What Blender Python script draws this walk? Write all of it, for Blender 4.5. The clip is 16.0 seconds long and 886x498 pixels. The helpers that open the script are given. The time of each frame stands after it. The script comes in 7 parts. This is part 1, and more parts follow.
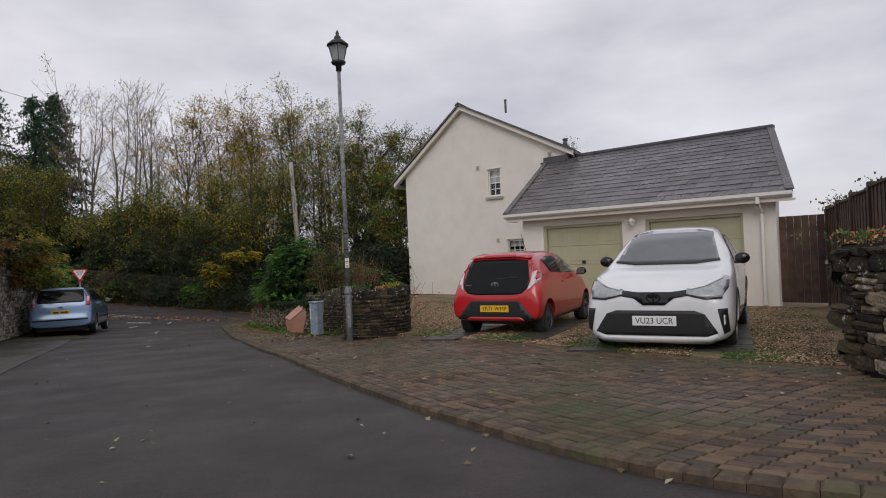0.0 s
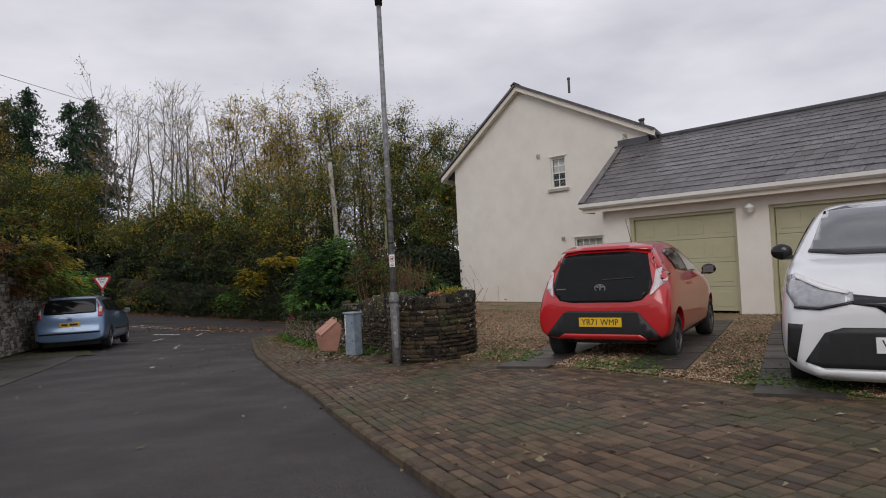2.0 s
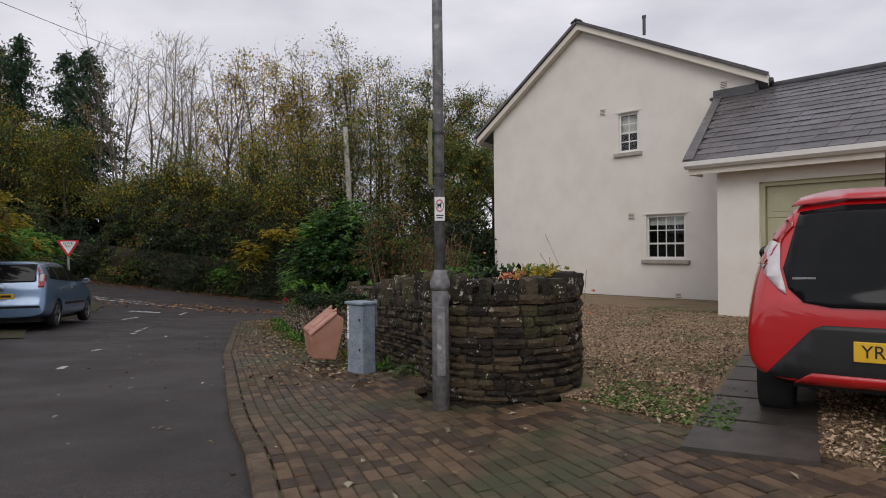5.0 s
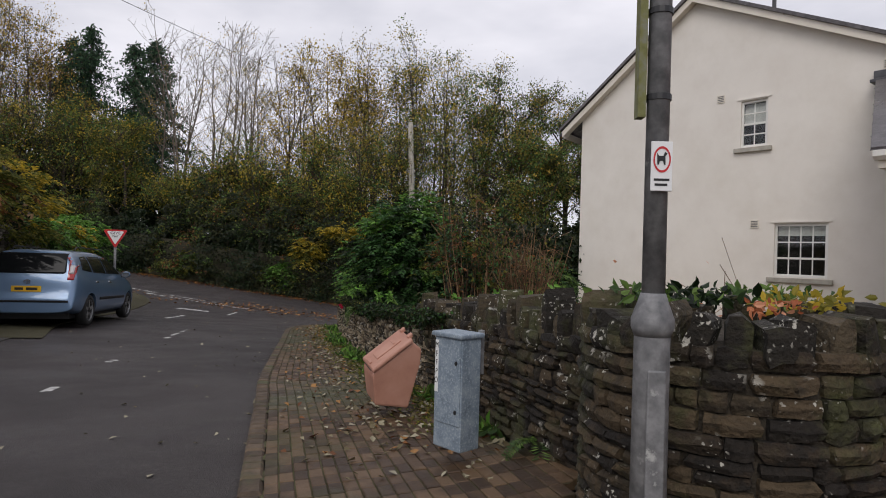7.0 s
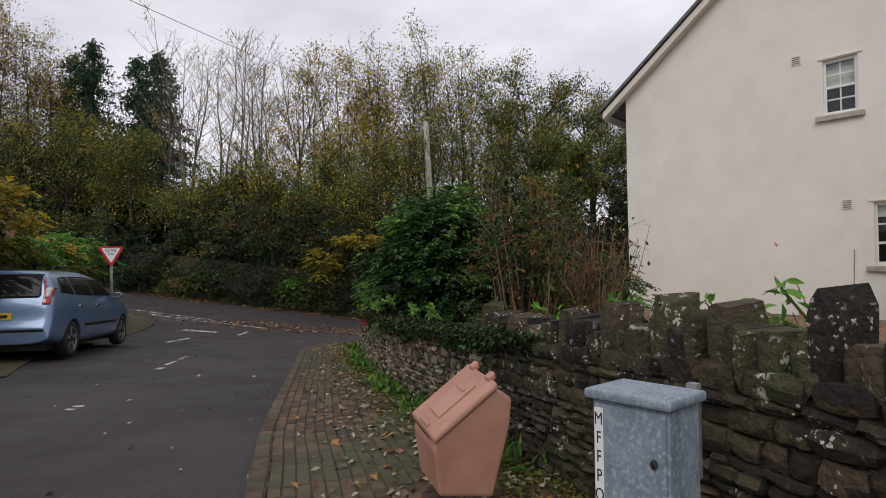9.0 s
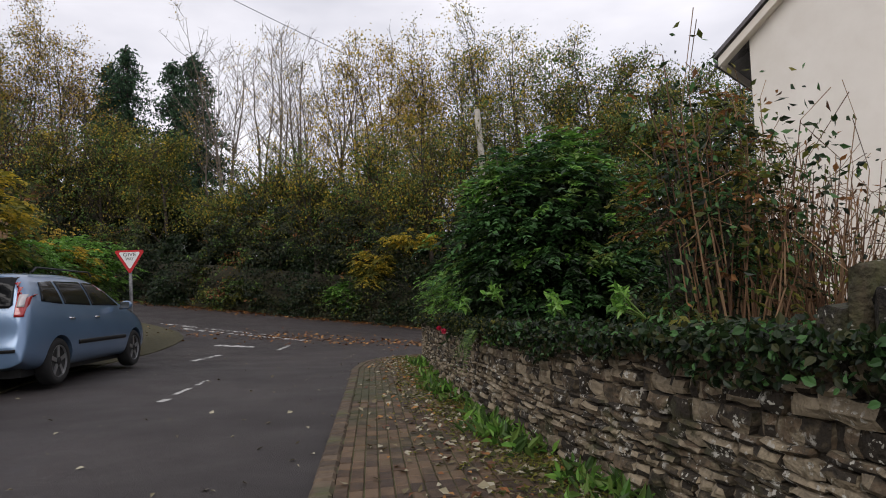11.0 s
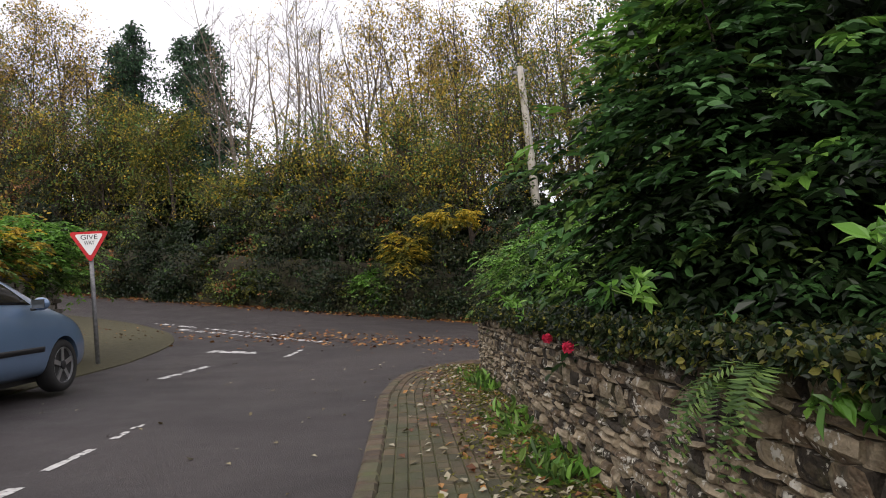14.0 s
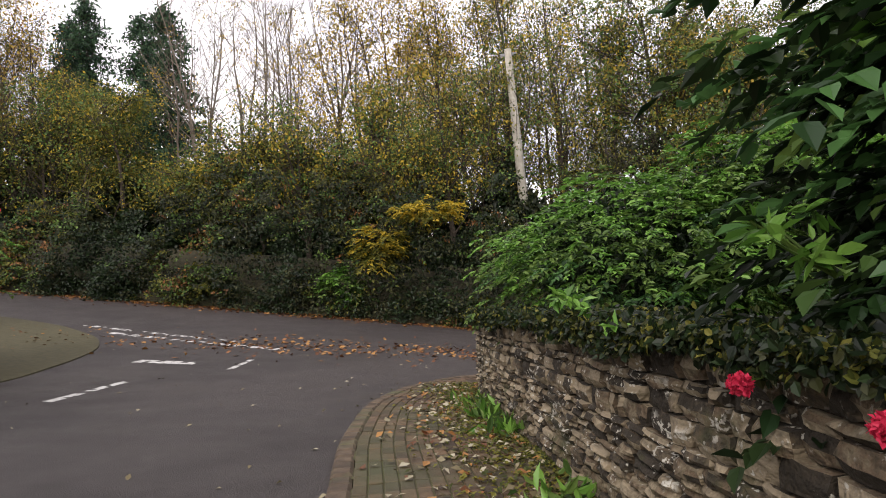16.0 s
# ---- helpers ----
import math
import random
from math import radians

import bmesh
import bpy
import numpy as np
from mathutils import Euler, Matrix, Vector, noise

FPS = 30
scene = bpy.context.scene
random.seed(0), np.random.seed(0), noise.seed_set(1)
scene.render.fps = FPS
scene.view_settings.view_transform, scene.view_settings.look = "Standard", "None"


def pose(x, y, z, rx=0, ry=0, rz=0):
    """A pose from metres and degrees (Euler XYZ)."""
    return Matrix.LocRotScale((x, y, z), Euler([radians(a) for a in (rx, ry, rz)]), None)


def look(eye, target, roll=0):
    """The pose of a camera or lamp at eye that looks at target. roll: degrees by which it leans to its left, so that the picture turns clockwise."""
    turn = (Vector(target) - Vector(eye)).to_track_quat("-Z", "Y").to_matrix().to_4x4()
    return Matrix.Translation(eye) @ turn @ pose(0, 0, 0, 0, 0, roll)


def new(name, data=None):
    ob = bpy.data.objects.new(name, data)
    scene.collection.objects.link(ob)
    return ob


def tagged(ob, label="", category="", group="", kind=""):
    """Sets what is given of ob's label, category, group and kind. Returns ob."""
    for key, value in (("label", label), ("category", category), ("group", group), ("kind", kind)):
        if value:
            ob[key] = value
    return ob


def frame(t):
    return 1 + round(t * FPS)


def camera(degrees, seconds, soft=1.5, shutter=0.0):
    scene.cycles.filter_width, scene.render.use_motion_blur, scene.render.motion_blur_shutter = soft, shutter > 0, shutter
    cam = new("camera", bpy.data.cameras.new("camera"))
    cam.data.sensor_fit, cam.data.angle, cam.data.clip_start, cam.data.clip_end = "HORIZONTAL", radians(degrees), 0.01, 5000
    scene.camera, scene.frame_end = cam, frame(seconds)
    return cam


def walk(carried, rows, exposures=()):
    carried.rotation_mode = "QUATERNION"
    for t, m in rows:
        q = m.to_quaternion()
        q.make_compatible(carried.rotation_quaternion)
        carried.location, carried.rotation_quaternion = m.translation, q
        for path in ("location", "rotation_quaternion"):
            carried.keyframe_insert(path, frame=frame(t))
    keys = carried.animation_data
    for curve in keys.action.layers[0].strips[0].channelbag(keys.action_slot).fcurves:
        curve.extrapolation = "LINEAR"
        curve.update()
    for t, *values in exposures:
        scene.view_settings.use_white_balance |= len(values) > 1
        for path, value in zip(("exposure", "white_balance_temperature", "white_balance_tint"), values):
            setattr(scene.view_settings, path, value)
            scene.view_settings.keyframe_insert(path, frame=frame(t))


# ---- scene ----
cam = camera(70.5, 16.0, soft=1.0)
PATH = [
    (0, (0.059, -0.372, 1.455), (0.366, 1.605, 1.464), -2.5),
    (0.5, (0.08, 0.354, 1.437), (0.319, 2.34, 1.461), -3.1),
    (1, (0.056, 1.158, 1.375), (0.279, 3.145, 1.403), -3.1),
    (1.5, (0.099, 1.915, 1.337), (0.308, 3.904, 1.368), -3.3),
    (2, (0.022, 2.683, 1.286), (0.198, 4.674, 1.324), -3.1),
    (2.5, (-0.008, 3.414, 1.256), (0.114, 5.41, 1.286), -2.7),
    (3, (-0.076, 4.124, 1.216), (0.018, 6.122, 1.251), -2.9),
    (3.5, (-0.121, 4.816, 1.181), (-0.036, 6.814, 1.211), -2.8),
    (3.7, (-0.125, 5.087, 1.175), (-0.042, 7.085, 1.204), -2.8),
    (5.8, (-0.341, 7.823, 1.014), (-0.185, 9.817, 0.99), 0.4),
    (6, (-0.393, 8.048, 1.057), (-0.285, 10.046, 1.052), -2.2),
    (6.5, (-0.518, 8.637, 1.033), (-0.478, 10.637, 1.048), -0.7),
    (7, (-0.611, 9.155, 1.017), (-0.658, 11.154, 1.024), 1.6),
    (7.5, (-0.689, 9.669, 0.993), (-0.805, 11.666, 1.009), 0.7),
    (8, (-0.764, 10.258, 0.962), (-0.851, 12.256, 0.988), -0.4),
    (8.5, (-0.868, 10.699, 0.941), (-0.952, 12.697, 0.971), -1.0),
    (9, (-1.05, 11.123, 0.905), (-1.145, 13.121, 0.937), -0.9),
    (9.2, (-1.106, 11.298, 0.88), (-1.22, 13.295, 0.91), -1.2),
    (11.3, (-2.039, 14.482, 0.55), (-2.273, 16.467, 0.615), -2.9),
    (11.5, (-2.084, 14.742, 0.519), (-2.322, 16.727, 0.583), -3.0),
    (12, (-2.251, 15.345, 0.465), (-2.498, 17.329, 0.531), -3.1),
    (12.5, (-2.4, 15.938, 0.452), (-2.643, 17.922, 0.505), -3.4),
    (13, (-2.55, 16.546, 0.429), (-2.841, 18.524, 0.478), -4.3),
    (13.5, (-2.735, 17.152, 0.405), (-3.071, 19.123, 0.446), -4.3),
    (14, (-2.844, 17.751, 0.394), (-3.171, 19.723, 0.43), -4.3),
    (14.5, (-3.037, 18.292, 0.335), (-3.344, 20.268, 0.381), -3.9),
    (15, (-3.144, 18.808, 0.296), (-3.438, 20.785, 0.341), -3.9),
    (15.5, (-3.299, 19.348, 0.258), (-3.601, 21.325, 0.307), -3.9),
    (16, (-3.371, 19.885, 0.226), (-3.615, 21.87, 0.267), -3.5),
]
walk(cam, [(t, look(eye, target, roll)) for t, eye, target, roll in PATH], [(0.0, 0.0, 6500, 12), (3.5, 0.0, 6500, 12), (7.0, 0.2, 6500, 12), (9.0, 0.2, 6500, 12), (12.5, 0.65, 6600, 12), (14.0, 0.95, 6700, 13), (16.0, 1.18, 6900, 14)])

# ---- light: an overcast late-autumn afternoon ----
world = bpy.data.worlds.new("overcast_sky")
scene.world = world
world.use_nodes = True
wn, wl = world.node_tree.nodes, world.node_tree.links
wn.clear()
SUN_EL, SUN_AZ = radians(32), radians(200)
w_out, w_bg = wn.new("ShaderNodeOutputWorld"), wn.new("ShaderNodeBackground")
w_sky = wn.new("ShaderNodeTexSky")
w_sky.sky_type, w_sky.sun_disc = "NISHITA", False
w_sky.sun_elevation, w_sky.sun_rotation = SUN_EL, SUN_AZ
w_co, w_map, w_noise, w_ramp, w_mix = (wn.new(k) for k in ("ShaderNodeTexCoord", "ShaderNodeMapping", "ShaderNodeTexNoise", "ShaderNodeValToRGB", "ShaderNodeMix"))
w_map.inputs["Scale"].default_value = (1.0, 1.0, 2.6)
w_map.inputs["Location"].default_value = (0.35, 0.1, 0.2)
w_noise.inputs["Scale"].default_value, w_noise.inputs["Detail"].default_value = 2.3, 5.0
w_noise.inputs["Roughness"].default_value = 0.5
w_ramp.color_ramp.elements[0].position, w_ramp.color_ramp.elements[1].position = 0.34, 0.68
w_ramp.color_ramp.elements[0].color = (4.9, 4.98, 5.55, 1)
w_ramp.color_ramp.elements[1].color = (8.5, 8.4, 8.85, 1)
w_mix.data_type = "RGBA"
w_mix.inputs["Factor"].default_value = 0.93
wl.new(w_co.outputs["Generated"], w_map.inputs["Vector"])
wl.new(w_map.outputs["Vector"], w_noise.inputs["Vector"])
wl.new(w_noise.outputs["Fac"], w_ramp.inputs["Fac"])
wl.new(w_sky.outputs["Color"], w_mix.inputs["A"])
wl.new(w_ramp.outputs["Color"], w_mix.inputs["B"])
wl.new(w_mix.outputs["Result"], w_bg.inputs["Color"])
w_bg.inputs["Strength"].default_value = 0.1
wl.new(w_bg.outputs["Background"], w_out.inputs["Surface"])

sun_data = bpy.data.lights.new("sun", "SUN")
sun_data.energy, sun_data.angle, sun_data.color = 0.95, radians(35), (1.0, 0.97, 0.93)
sun_ob = new("sun", sun_data)
sun_ob.matrix_world = look((-10, -25, 30), (0, 12, 0))


# ---- materials ----
def material(name, colours, rough=0.8, metal=0.0, scale=8.0, detail=6.0, bump=0.0, bump_scale=60.0, island=0.0, obj=0.0, spec=0.5, stain=None, stain_scale=1.2, stain_at=(0.5, 0.62), gloss_var=0.0, coat=0.0):
    """Two-scale noise between colours, optional per-piece variation, stains with their own shape, and fine relief."""
    m = bpy.data.materials.new(name)
    m.use_nodes = True
    n, l = m.node_tree.nodes, m.node_tree.links
    b = n["Principled BSDF"]
    co = n.new("ShaderNodeTexCoord")
    geo = n.new("ShaderNodeNewGeometry")
    nz = n.new("ShaderNodeTexNoise")
    nz.inputs["Scale"].default_value, nz.inputs["Detail"].default_value, nz.inputs["Roughness"].default_value = scale, detail, 0.62
    l.new(geo.outputs["Position"], nz.inputs["Vector"])
    rp = n.new("ShaderNodeValToRGB")
    els = rp.color_ramp.elements
    while len(els) < len(colours):
        els.new(0.5)
    for i, c in enumerate(colours):
        els[i].position = 0.3 + 0.4 * i / max(1, len(colours) - 1)
        els[i].color = (*c, 1)
    fac = nz.outputs["Fac"]
    if island or obj:
        ad = n.new("ShaderNodeMath")
        ad.operation = "MULTIPLY_ADD"
        src = geo.outputs["Random Per Island"] if island else n.new("ShaderNodeObjectInfo").outputs["Random"]
        l.new(src, ad.inputs[0])
        ad.inputs[1].default_value = island or obj
        sub = n.new("ShaderNodeMath")
        sub.operation = "SUBTRACT"
        sub.inputs[1].default_value = (island or obj) * 0.5
        l.new(fac, ad.inputs[2])
        l.new(ad.outputs[0], sub.inputs[0])
        fac = sub.outputs[0]
    l.new(fac, rp.inputs["Fac"])
    col = rp.outputs["Color"]
    if stain:
        sn = n.new("ShaderNodeTexNoise")
        sn.inputs["Scale"].default_value, sn.inputs["Detail"].default_value = stain_scale, 7.0
        sn.inputs["Roughness"].default_value = 0.65
        l.new(geo.outputs["Position"], sn.inputs["Vector"])
        sr = n.new("ShaderNodeMapRange")
        sr.inputs["From Min"].default_value, sr.inputs["From Max"].default_value = stain_at
        l.new(sn.outputs["Fac"], sr.inputs["Value"])
        mx = n.new("ShaderNodeMix")
        mx.data_type = "RGBA"
        l.new(sr.outputs["Result"], mx.inputs["Factor"])
        l.new(col, mx.inputs["A"])
        mx.inputs["B"].default_value = (*stain, 1)
        col = mx.outputs["Result"]
    l.new(col, b.inputs["Base Color"])
    b.inputs["Roughness"].default_value, b.inputs["Metallic"].default_value = rough, metal
    b.inputs["Specular IOR Level"].default_value = spec
    b.inputs["Coat Weight"].default_value, b.inputs["Coat Roughness"].default_value = coat, 0.06
    if gloss_var:
        gn = n.new("ShaderNodeTexNoise")
        gn.inputs["Scale"].default_value, gn.inputs["Detail"].default_value = 0.9, 5.0
        l.new(geo.outputs["Position"], gn.inputs["Vector"])
        gr = n.new("ShaderNodeMapRange")
        gr.inputs["From Min"].default_value, gr.inputs["From Max"].default_value = 0.35, 0.65
        gr.inputs["To Min"].default_value, gr.inputs["To Max"].default_value = rough - gloss_var, rough + gloss_var
        l.new(gn.outputs["Fac"], gr.inputs["Value"])
        l.new(gr.outputs["Result"], b.inputs["Roughness"])
    if bump:
        bn = n.new("ShaderNodeTexNoise")
        bn.inputs["Scale"].default_value, bn.inputs["Detail"].default_value = bump_scale, 4.0
        l.new(geo.outputs["Position"], bn.inputs["Vector"])
        bp = n.new("ShaderNodeBump")
        bp.inputs["Strength"].default_value, bp.inputs["Distance"].default_value = min(1.0, bump), 0.02
        l.new(bn.outputs["Fac"], bp.inputs["Height"])
        l.new(bp.outputs["Normal"], b.inputs["Normal"])
    return m


def leaf_material(name, colours, rough=0.55, spread=0.9, through_light=0.35):
    m = material(name, colours, rough=rough, scale=1.3, detail=3, island=spread, spec=0.35)
    n, l = m.node_tree.nodes, m.node_tree.links
    b, out = n["Principled BSDF"], n["Material Output"]
    tr, mx = n.new("ShaderNodeBsdfTranslucent"), n.new("ShaderNodeMixShader")
    l.new(b.inputs["Base Color"].links[0].from_socket, tr.inputs["Color"])
    mx.inputs["Fac"].default_value = through_light
    l.new(b.outputs["BSDF"], mx.inputs[1])
    l.new(tr.outputs["BSDF"], mx.inputs[2])
    l.new(mx.outputs["Shader"], out.inputs["Surface"])
    return m


def glass_material(name, tint=(0.9, 0.95, 0.95), rough=0.02):
    m = bpy.data.materials.new(name)
    m.use_nodes = True
    b = m.node_tree.nodes["Principled BSDF"]
    b.inputs["Base Color"].default_value = (*tint, 1)
    b.inputs["Transmission Weight"].default_value = 1.0
    b.inputs["Roughness"].default_value = rough
    b.inputs["IOR"].default_value = 1.45
    return m


ASPHALT = material("asphalt", [(0.02, 0.016, 0.015), (0.044, 0.0355, 0.0335), (0.11, 0.09, 0.085)], rough=0.58, scale=55, detail=9, bump=0.9, bump_scale=110, stain=(0.029, 0.023, 0.022), stain_scale=0.45, stain_at=(0.42, 0.66), gloss_var=0.12)
BLOCK = material("paving_block", [(0.042, 0.0235, 0.012), (0.082, 0.047, 0.0235), (0.138, 0.084, 0.044)], rough=0.6, scale=9, island=0.55, bump=0.4, bump_scale=120, stain=(0.05, 0.055, 0.02), stain_scale=0.8, stain_at=(0.47, 0.66), gloss_var=0.15)
BLOCK_P = material("paving_block_piece", [(0.042, 0.0235, 0.012), (0.082, 0.047, 0.0235), (0.138, 0.084, 0.044)], rough=0.6, scale=9, obj=0.55, bump=0.4, bump_scale=120, stain=(0.05, 0.055, 0.02), stain_scale=0.8, stain_at=(0.47, 0.66), gloss_var=0.15)
KERB = material("kerb_concrete", [(0.046, 0.03, 0.018), (0.082, 0.055, 0.033), (0.13, 0.09, 0.055)], rough=0.75, scale=14, obj=0.3, bump=0.3, stain=(0.07, 0.075, 0.03), stain_scale=1.6, stain_at=(0.52, 0.66))
JOINT = material("joint_soil", [(0.035, 0.031, 0.016), (0.07, 0.066, 0.026), (0.085, 0.1, 0.032)], rough=0.95, scale=7, bump=0.5)
SLAB = material("drive_slab", [(0.03, 0.025, 0.021), (0.046, 0.04, 0.034), (0.07, 0.06, 0.05)], rough=0.5, scale=6, obj=0.3, bump=0.2, gloss_var=0.15)
GRAVEL = material("gravel_bed", [(0.1, 0.065, 0.035), (0.22, 0.15, 0.085), (0.38, 0.28, 0.18)], rough=0.9, scale=55, detail=3, bump=1.0, bump_scale=45, stain=(0.07, 0.09, 0.02), stain_scale=0.7, stain_at=(0.5, 0.62))
PEBBLE = material("gravel_pebble", [(0.09, 0.055, 0.03), (0.28, 0.18, 0.1), (0.5, 0.36, 0.23)], rough=0.8, scale=3, island=1.0)
RENDERED = material("cream_render", [(0.72, 0.67, 0.6), (0.76, 0.715, 0.645), (0.79, 0.745, 0.675)], rough=0.9, scale=1.4, bump=0.25, bump_scale=160, stain=(0.68, 0.63, 0.55), stain_scale=0.6, stain_at=(0.5, 0.8))
WHITE_PAINT = material("white_paint", [(0.72, 0.71, 0.66), (0.78, 0.77, 0.73)], rough=0.5, scale=5)
CREAM_PAINT = material("cream_fascia", [(0.68, 0.62, 0.52), (0.74, 0.69, 0.6)], rough=0.55, scale=3)
DOOR_PAINT = material("sage_door_paint", [(0.4, 0.38, 0.24), (0.45, 0.43, 0.28)], rough=0.55, scale=2.5, bump=0.1, bump_scale=90)
SLATE = material("roof_slate", [(0.05, 0.045, 0.047), (0.09, 0.082, 0.084), (0.135, 0.122, 0.124)], rough=0.33, scale=9, obj=0.22, bump=0.2, bump_scale=70, gloss_var=0.1, stain=(0.09, 0.085, 0.05), stain_scale=1.8, stain_at=(0.6, 0.75))
LEAD = material("lead_grey", [(0.05, 0.05, 0.055), (0.09, 0.09, 0.095)], rough=0.5, scale=6)
def stone_material(name, colours, per_piece, lichen=(0.47, 0.45, 0.39), lichen_at=(0.6, 0.63), moss_at=(0.56, 0.7), joined_up=False):
    """Bedded rubble stone: a hue for each stone, laminations along the bed, pale lichen rosettes and dull moss."""
    m = material(name, colours, rough=0.88, scale=15, detail=8, island=per_piece if joined_up else 0.0, obj=0.0 if joined_up else per_piece, bump=1.0, bump_scale=42, stain=(0.05, 0.052, 0.017), stain_scale=2.6, stain_at=moss_at)
    n, l = m.node_tree.nodes, m.node_tree.links
    b = n["Principled BSDF"]
    geo = n.new("ShaderNodeNewGeometry")
    base = b.inputs["Base Color"].links[0].from_socket
    bed, bed_noise, bed_range, bed_mix = (n.new(k) for k in ("ShaderNodeMapping", "ShaderNodeTexNoise", "ShaderNodeMapRange", "ShaderNodeMix"))
    bed.inputs["Scale"].default_value = (5.0, 5.0, 46.0)
    bed_noise.inputs["Scale"].default_value, bed_noise.inputs["Detail"].default_value = 1.0, 5.0
    bed_range.inputs["From Min"].default_value, bed_range.inputs["From Max"].default_value = 0.32, 0.68
    bed_range.inputs["To Min"].default_value, bed_range.inputs["To Max"].default_value = 0.7, 1.28
    l.new(geo.outputs["Position"], bed.inputs["Vector"])
    l.new(bed.outputs["Vector"], bed_noise.inputs["Vector"])
    l.new(bed_noise.outputs["Fac"], bed_range.inputs["Value"])
    bed_mix.data_type, bed_mix.blend_type = "RGBA", "MULTIPLY"
    bed_mix.inputs["Factor"].default_value = 1.0
    l.new(base, bed_mix.inputs["A"])
    l.new(bed_range.outputs["Result"], bed_mix.inputs["B"])
    col = bed_mix.outputs["Result"]
    for size, rad, rarer in ((38.0, 0.3, 0.0), (17.0, 0.36, 0.035)):
        warp, cell, near_c, where, where_r, both, mix = (n.new(k) for k in ("ShaderNodeTexNoise", "ShaderNodeTexVoronoi", "ShaderNodeMapRange", "ShaderNodeTexNoise", "ShaderNodeMapRange", "ShaderNodeMath", "ShaderNodeMix"))
        warp.inputs["Scale"].default_value, warp.inputs["Detail"].default_value = 60.0, 3.0
        l.new(geo.outputs["Position"], warp.inputs["Vector"])
        add = n.new("ShaderNodeVectorMath")
        add.operation = "MULTIPLY_ADD"
        l.new(warp.outputs["Color"], add.inputs[0])
        add.inputs[1].default_value = (1.2 / size,) * 3
        l.new(geo.outputs["Position"], add.inputs[2])
        l.new(add.outputs["Vector"], cell.inputs["Vector"])
        cell.inputs["Scale"].default_value = size
        near_c.inputs["From Min"].default_value, near_c.inputs["From Max"].default_value = rad, rad - 0.07
        l.new(cell.outputs["Distance"], near_c.inputs["Value"])
        where.inputs["Scale"].default_value, where.inputs["Detail"].default_value = size * 0.22, 3.0
        l.new(geo.outputs["Position"], where.inputs["Vector"])
        where_r.inputs["From Min"].default_value, where_r.inputs["From Max"].default_value = lichen_at[0] - 0.04 + rarer, lichen_at[1] + rarer
        l.new(where.outputs["Fac"], where_r.inputs["Value"])
        both.operation = "MULTIPLY"
        l.new(near_c.outputs["Result"], both.inputs[0])
        l.new(where_r.outputs["Result"], both.inputs[1])
        mix.data_type = "RGBA"
        l.new(both.outputs[0], mix.inputs["Factor"])
        l.new(col, mix.inputs["A"])
        mix.inputs["B"].default_value = (*lichen, 1)
        col = mix.outputs["Result"]
    l.new(col, b.inputs["Base Color"])
    return m


STONE = [(0.01, 0.0068, 0.0038), (0.026, 0.0165, 0.0085), (0.034, 0.0245, 0.012), (0.066, 0.045, 0.023)]
STONE_LIGHT = [(0.028, 0.021, 0.013), (0.08, 0.061, 0.037), (0.12, 0.082, 0.049), (0.17, 0.138, 0.088), (0.26, 0.21, 0.14)]
STONE_P = stone_material("wall_stone_piece", STONE, 0.8, lichen_at=(0.61, 0.66), moss_at=(0.5, 0.66))
STONE_Q = stone_material("pale_wall_stone_piece", STONE_LIGHT, 0.8, lichen_at=(0.55, 0.59))
STONE_I = stone_material("wall_stone", STONE_LIGHT, 0.8, lichen_at=(0.55, 0.59), joined_up=True)
STONE_J = stone_material("dark_wall_stone", STONE, 0.8, lichen_at=(0.6, 0.65), moss_at=(0.5, 0.66), joined_up=True)
STONE_DARK = stone_material("mossy_coping_stone", [(0.013, 0.01, 0.006), (0.029, 0.0205, 0.0115), (0.039, 0.03, 0.016), (0.066, 0.049, 0.027)], 0.8, lichen_at=(0.58, 0.63), moss_at=(0.5, 0.64))
GREY_STONE = material("grey_wall_stone", [(0.1, 0.085, 0.07), (0.17, 0.15, 0.125), (0.26, 0.235, 0.2), (0.33, 0.3, 0.26)], rough=0.85, scale=6, island=0.9, bump=0.8, bump_scale=25, stain=(0.45, 0.43, 0.4), stain_scale=5, stain_at=(0.66, 0.72))
MORTAR = material("dark_mortar", [(0.02, 0.016, 0.011), (0.04, 0.032, 0.022), (0.065, 0.052, 0.036)], rough=0.95, scale=14, bump=0.8, bump_scale=50)
GALV = material("galvanised_steel", [(0.12, 0.122, 0.125), (0.2, 0.2, 0.203), (0.3, 0.3, 0.3)], rough=0.55, metal=0.2, scale=16, bump=0.08, stain=(0.46, 0.46, 0.44), stain_scale=7, stain_at=(0.62, 0.68))
BLACK = material("black_iron", [(0.012, 0.012, 0.013), (0.02, 0.02, 0.022)], rough=0.45, scale=6)
CABINET = material("weathered_blue_grey_paint", [(0.13, 0.17, 0.21), (0.2, 0.25, 0.3), (0.28, 0.33, 0.37)], rough=0.6, scale=13, stain=(0.34, 0.39, 0.43), stain_scale=75, stain_at=(0.5, 0.64), bump=0.15)
BINPINK = material("faded_red_plastic", [(0.36, 0.17, 0.12), (0.44, 0.22, 0.155), (0.5, 0.27, 0.2)], rough=0.6, scale=4, stain=(0.24, 0.14, 0.09), stain_scale=2.5, stain_at=(0.6, 0.75), bump=0.08)
WOOD = material("brown_fence_wood", [(0.035, 0.018, 0.012), (0.06, 0.032, 0.02), (0.09, 0.05, 0.032)], rough=0.75, scale=5, obj=0.3, bump=0.3, bump_scale=40)
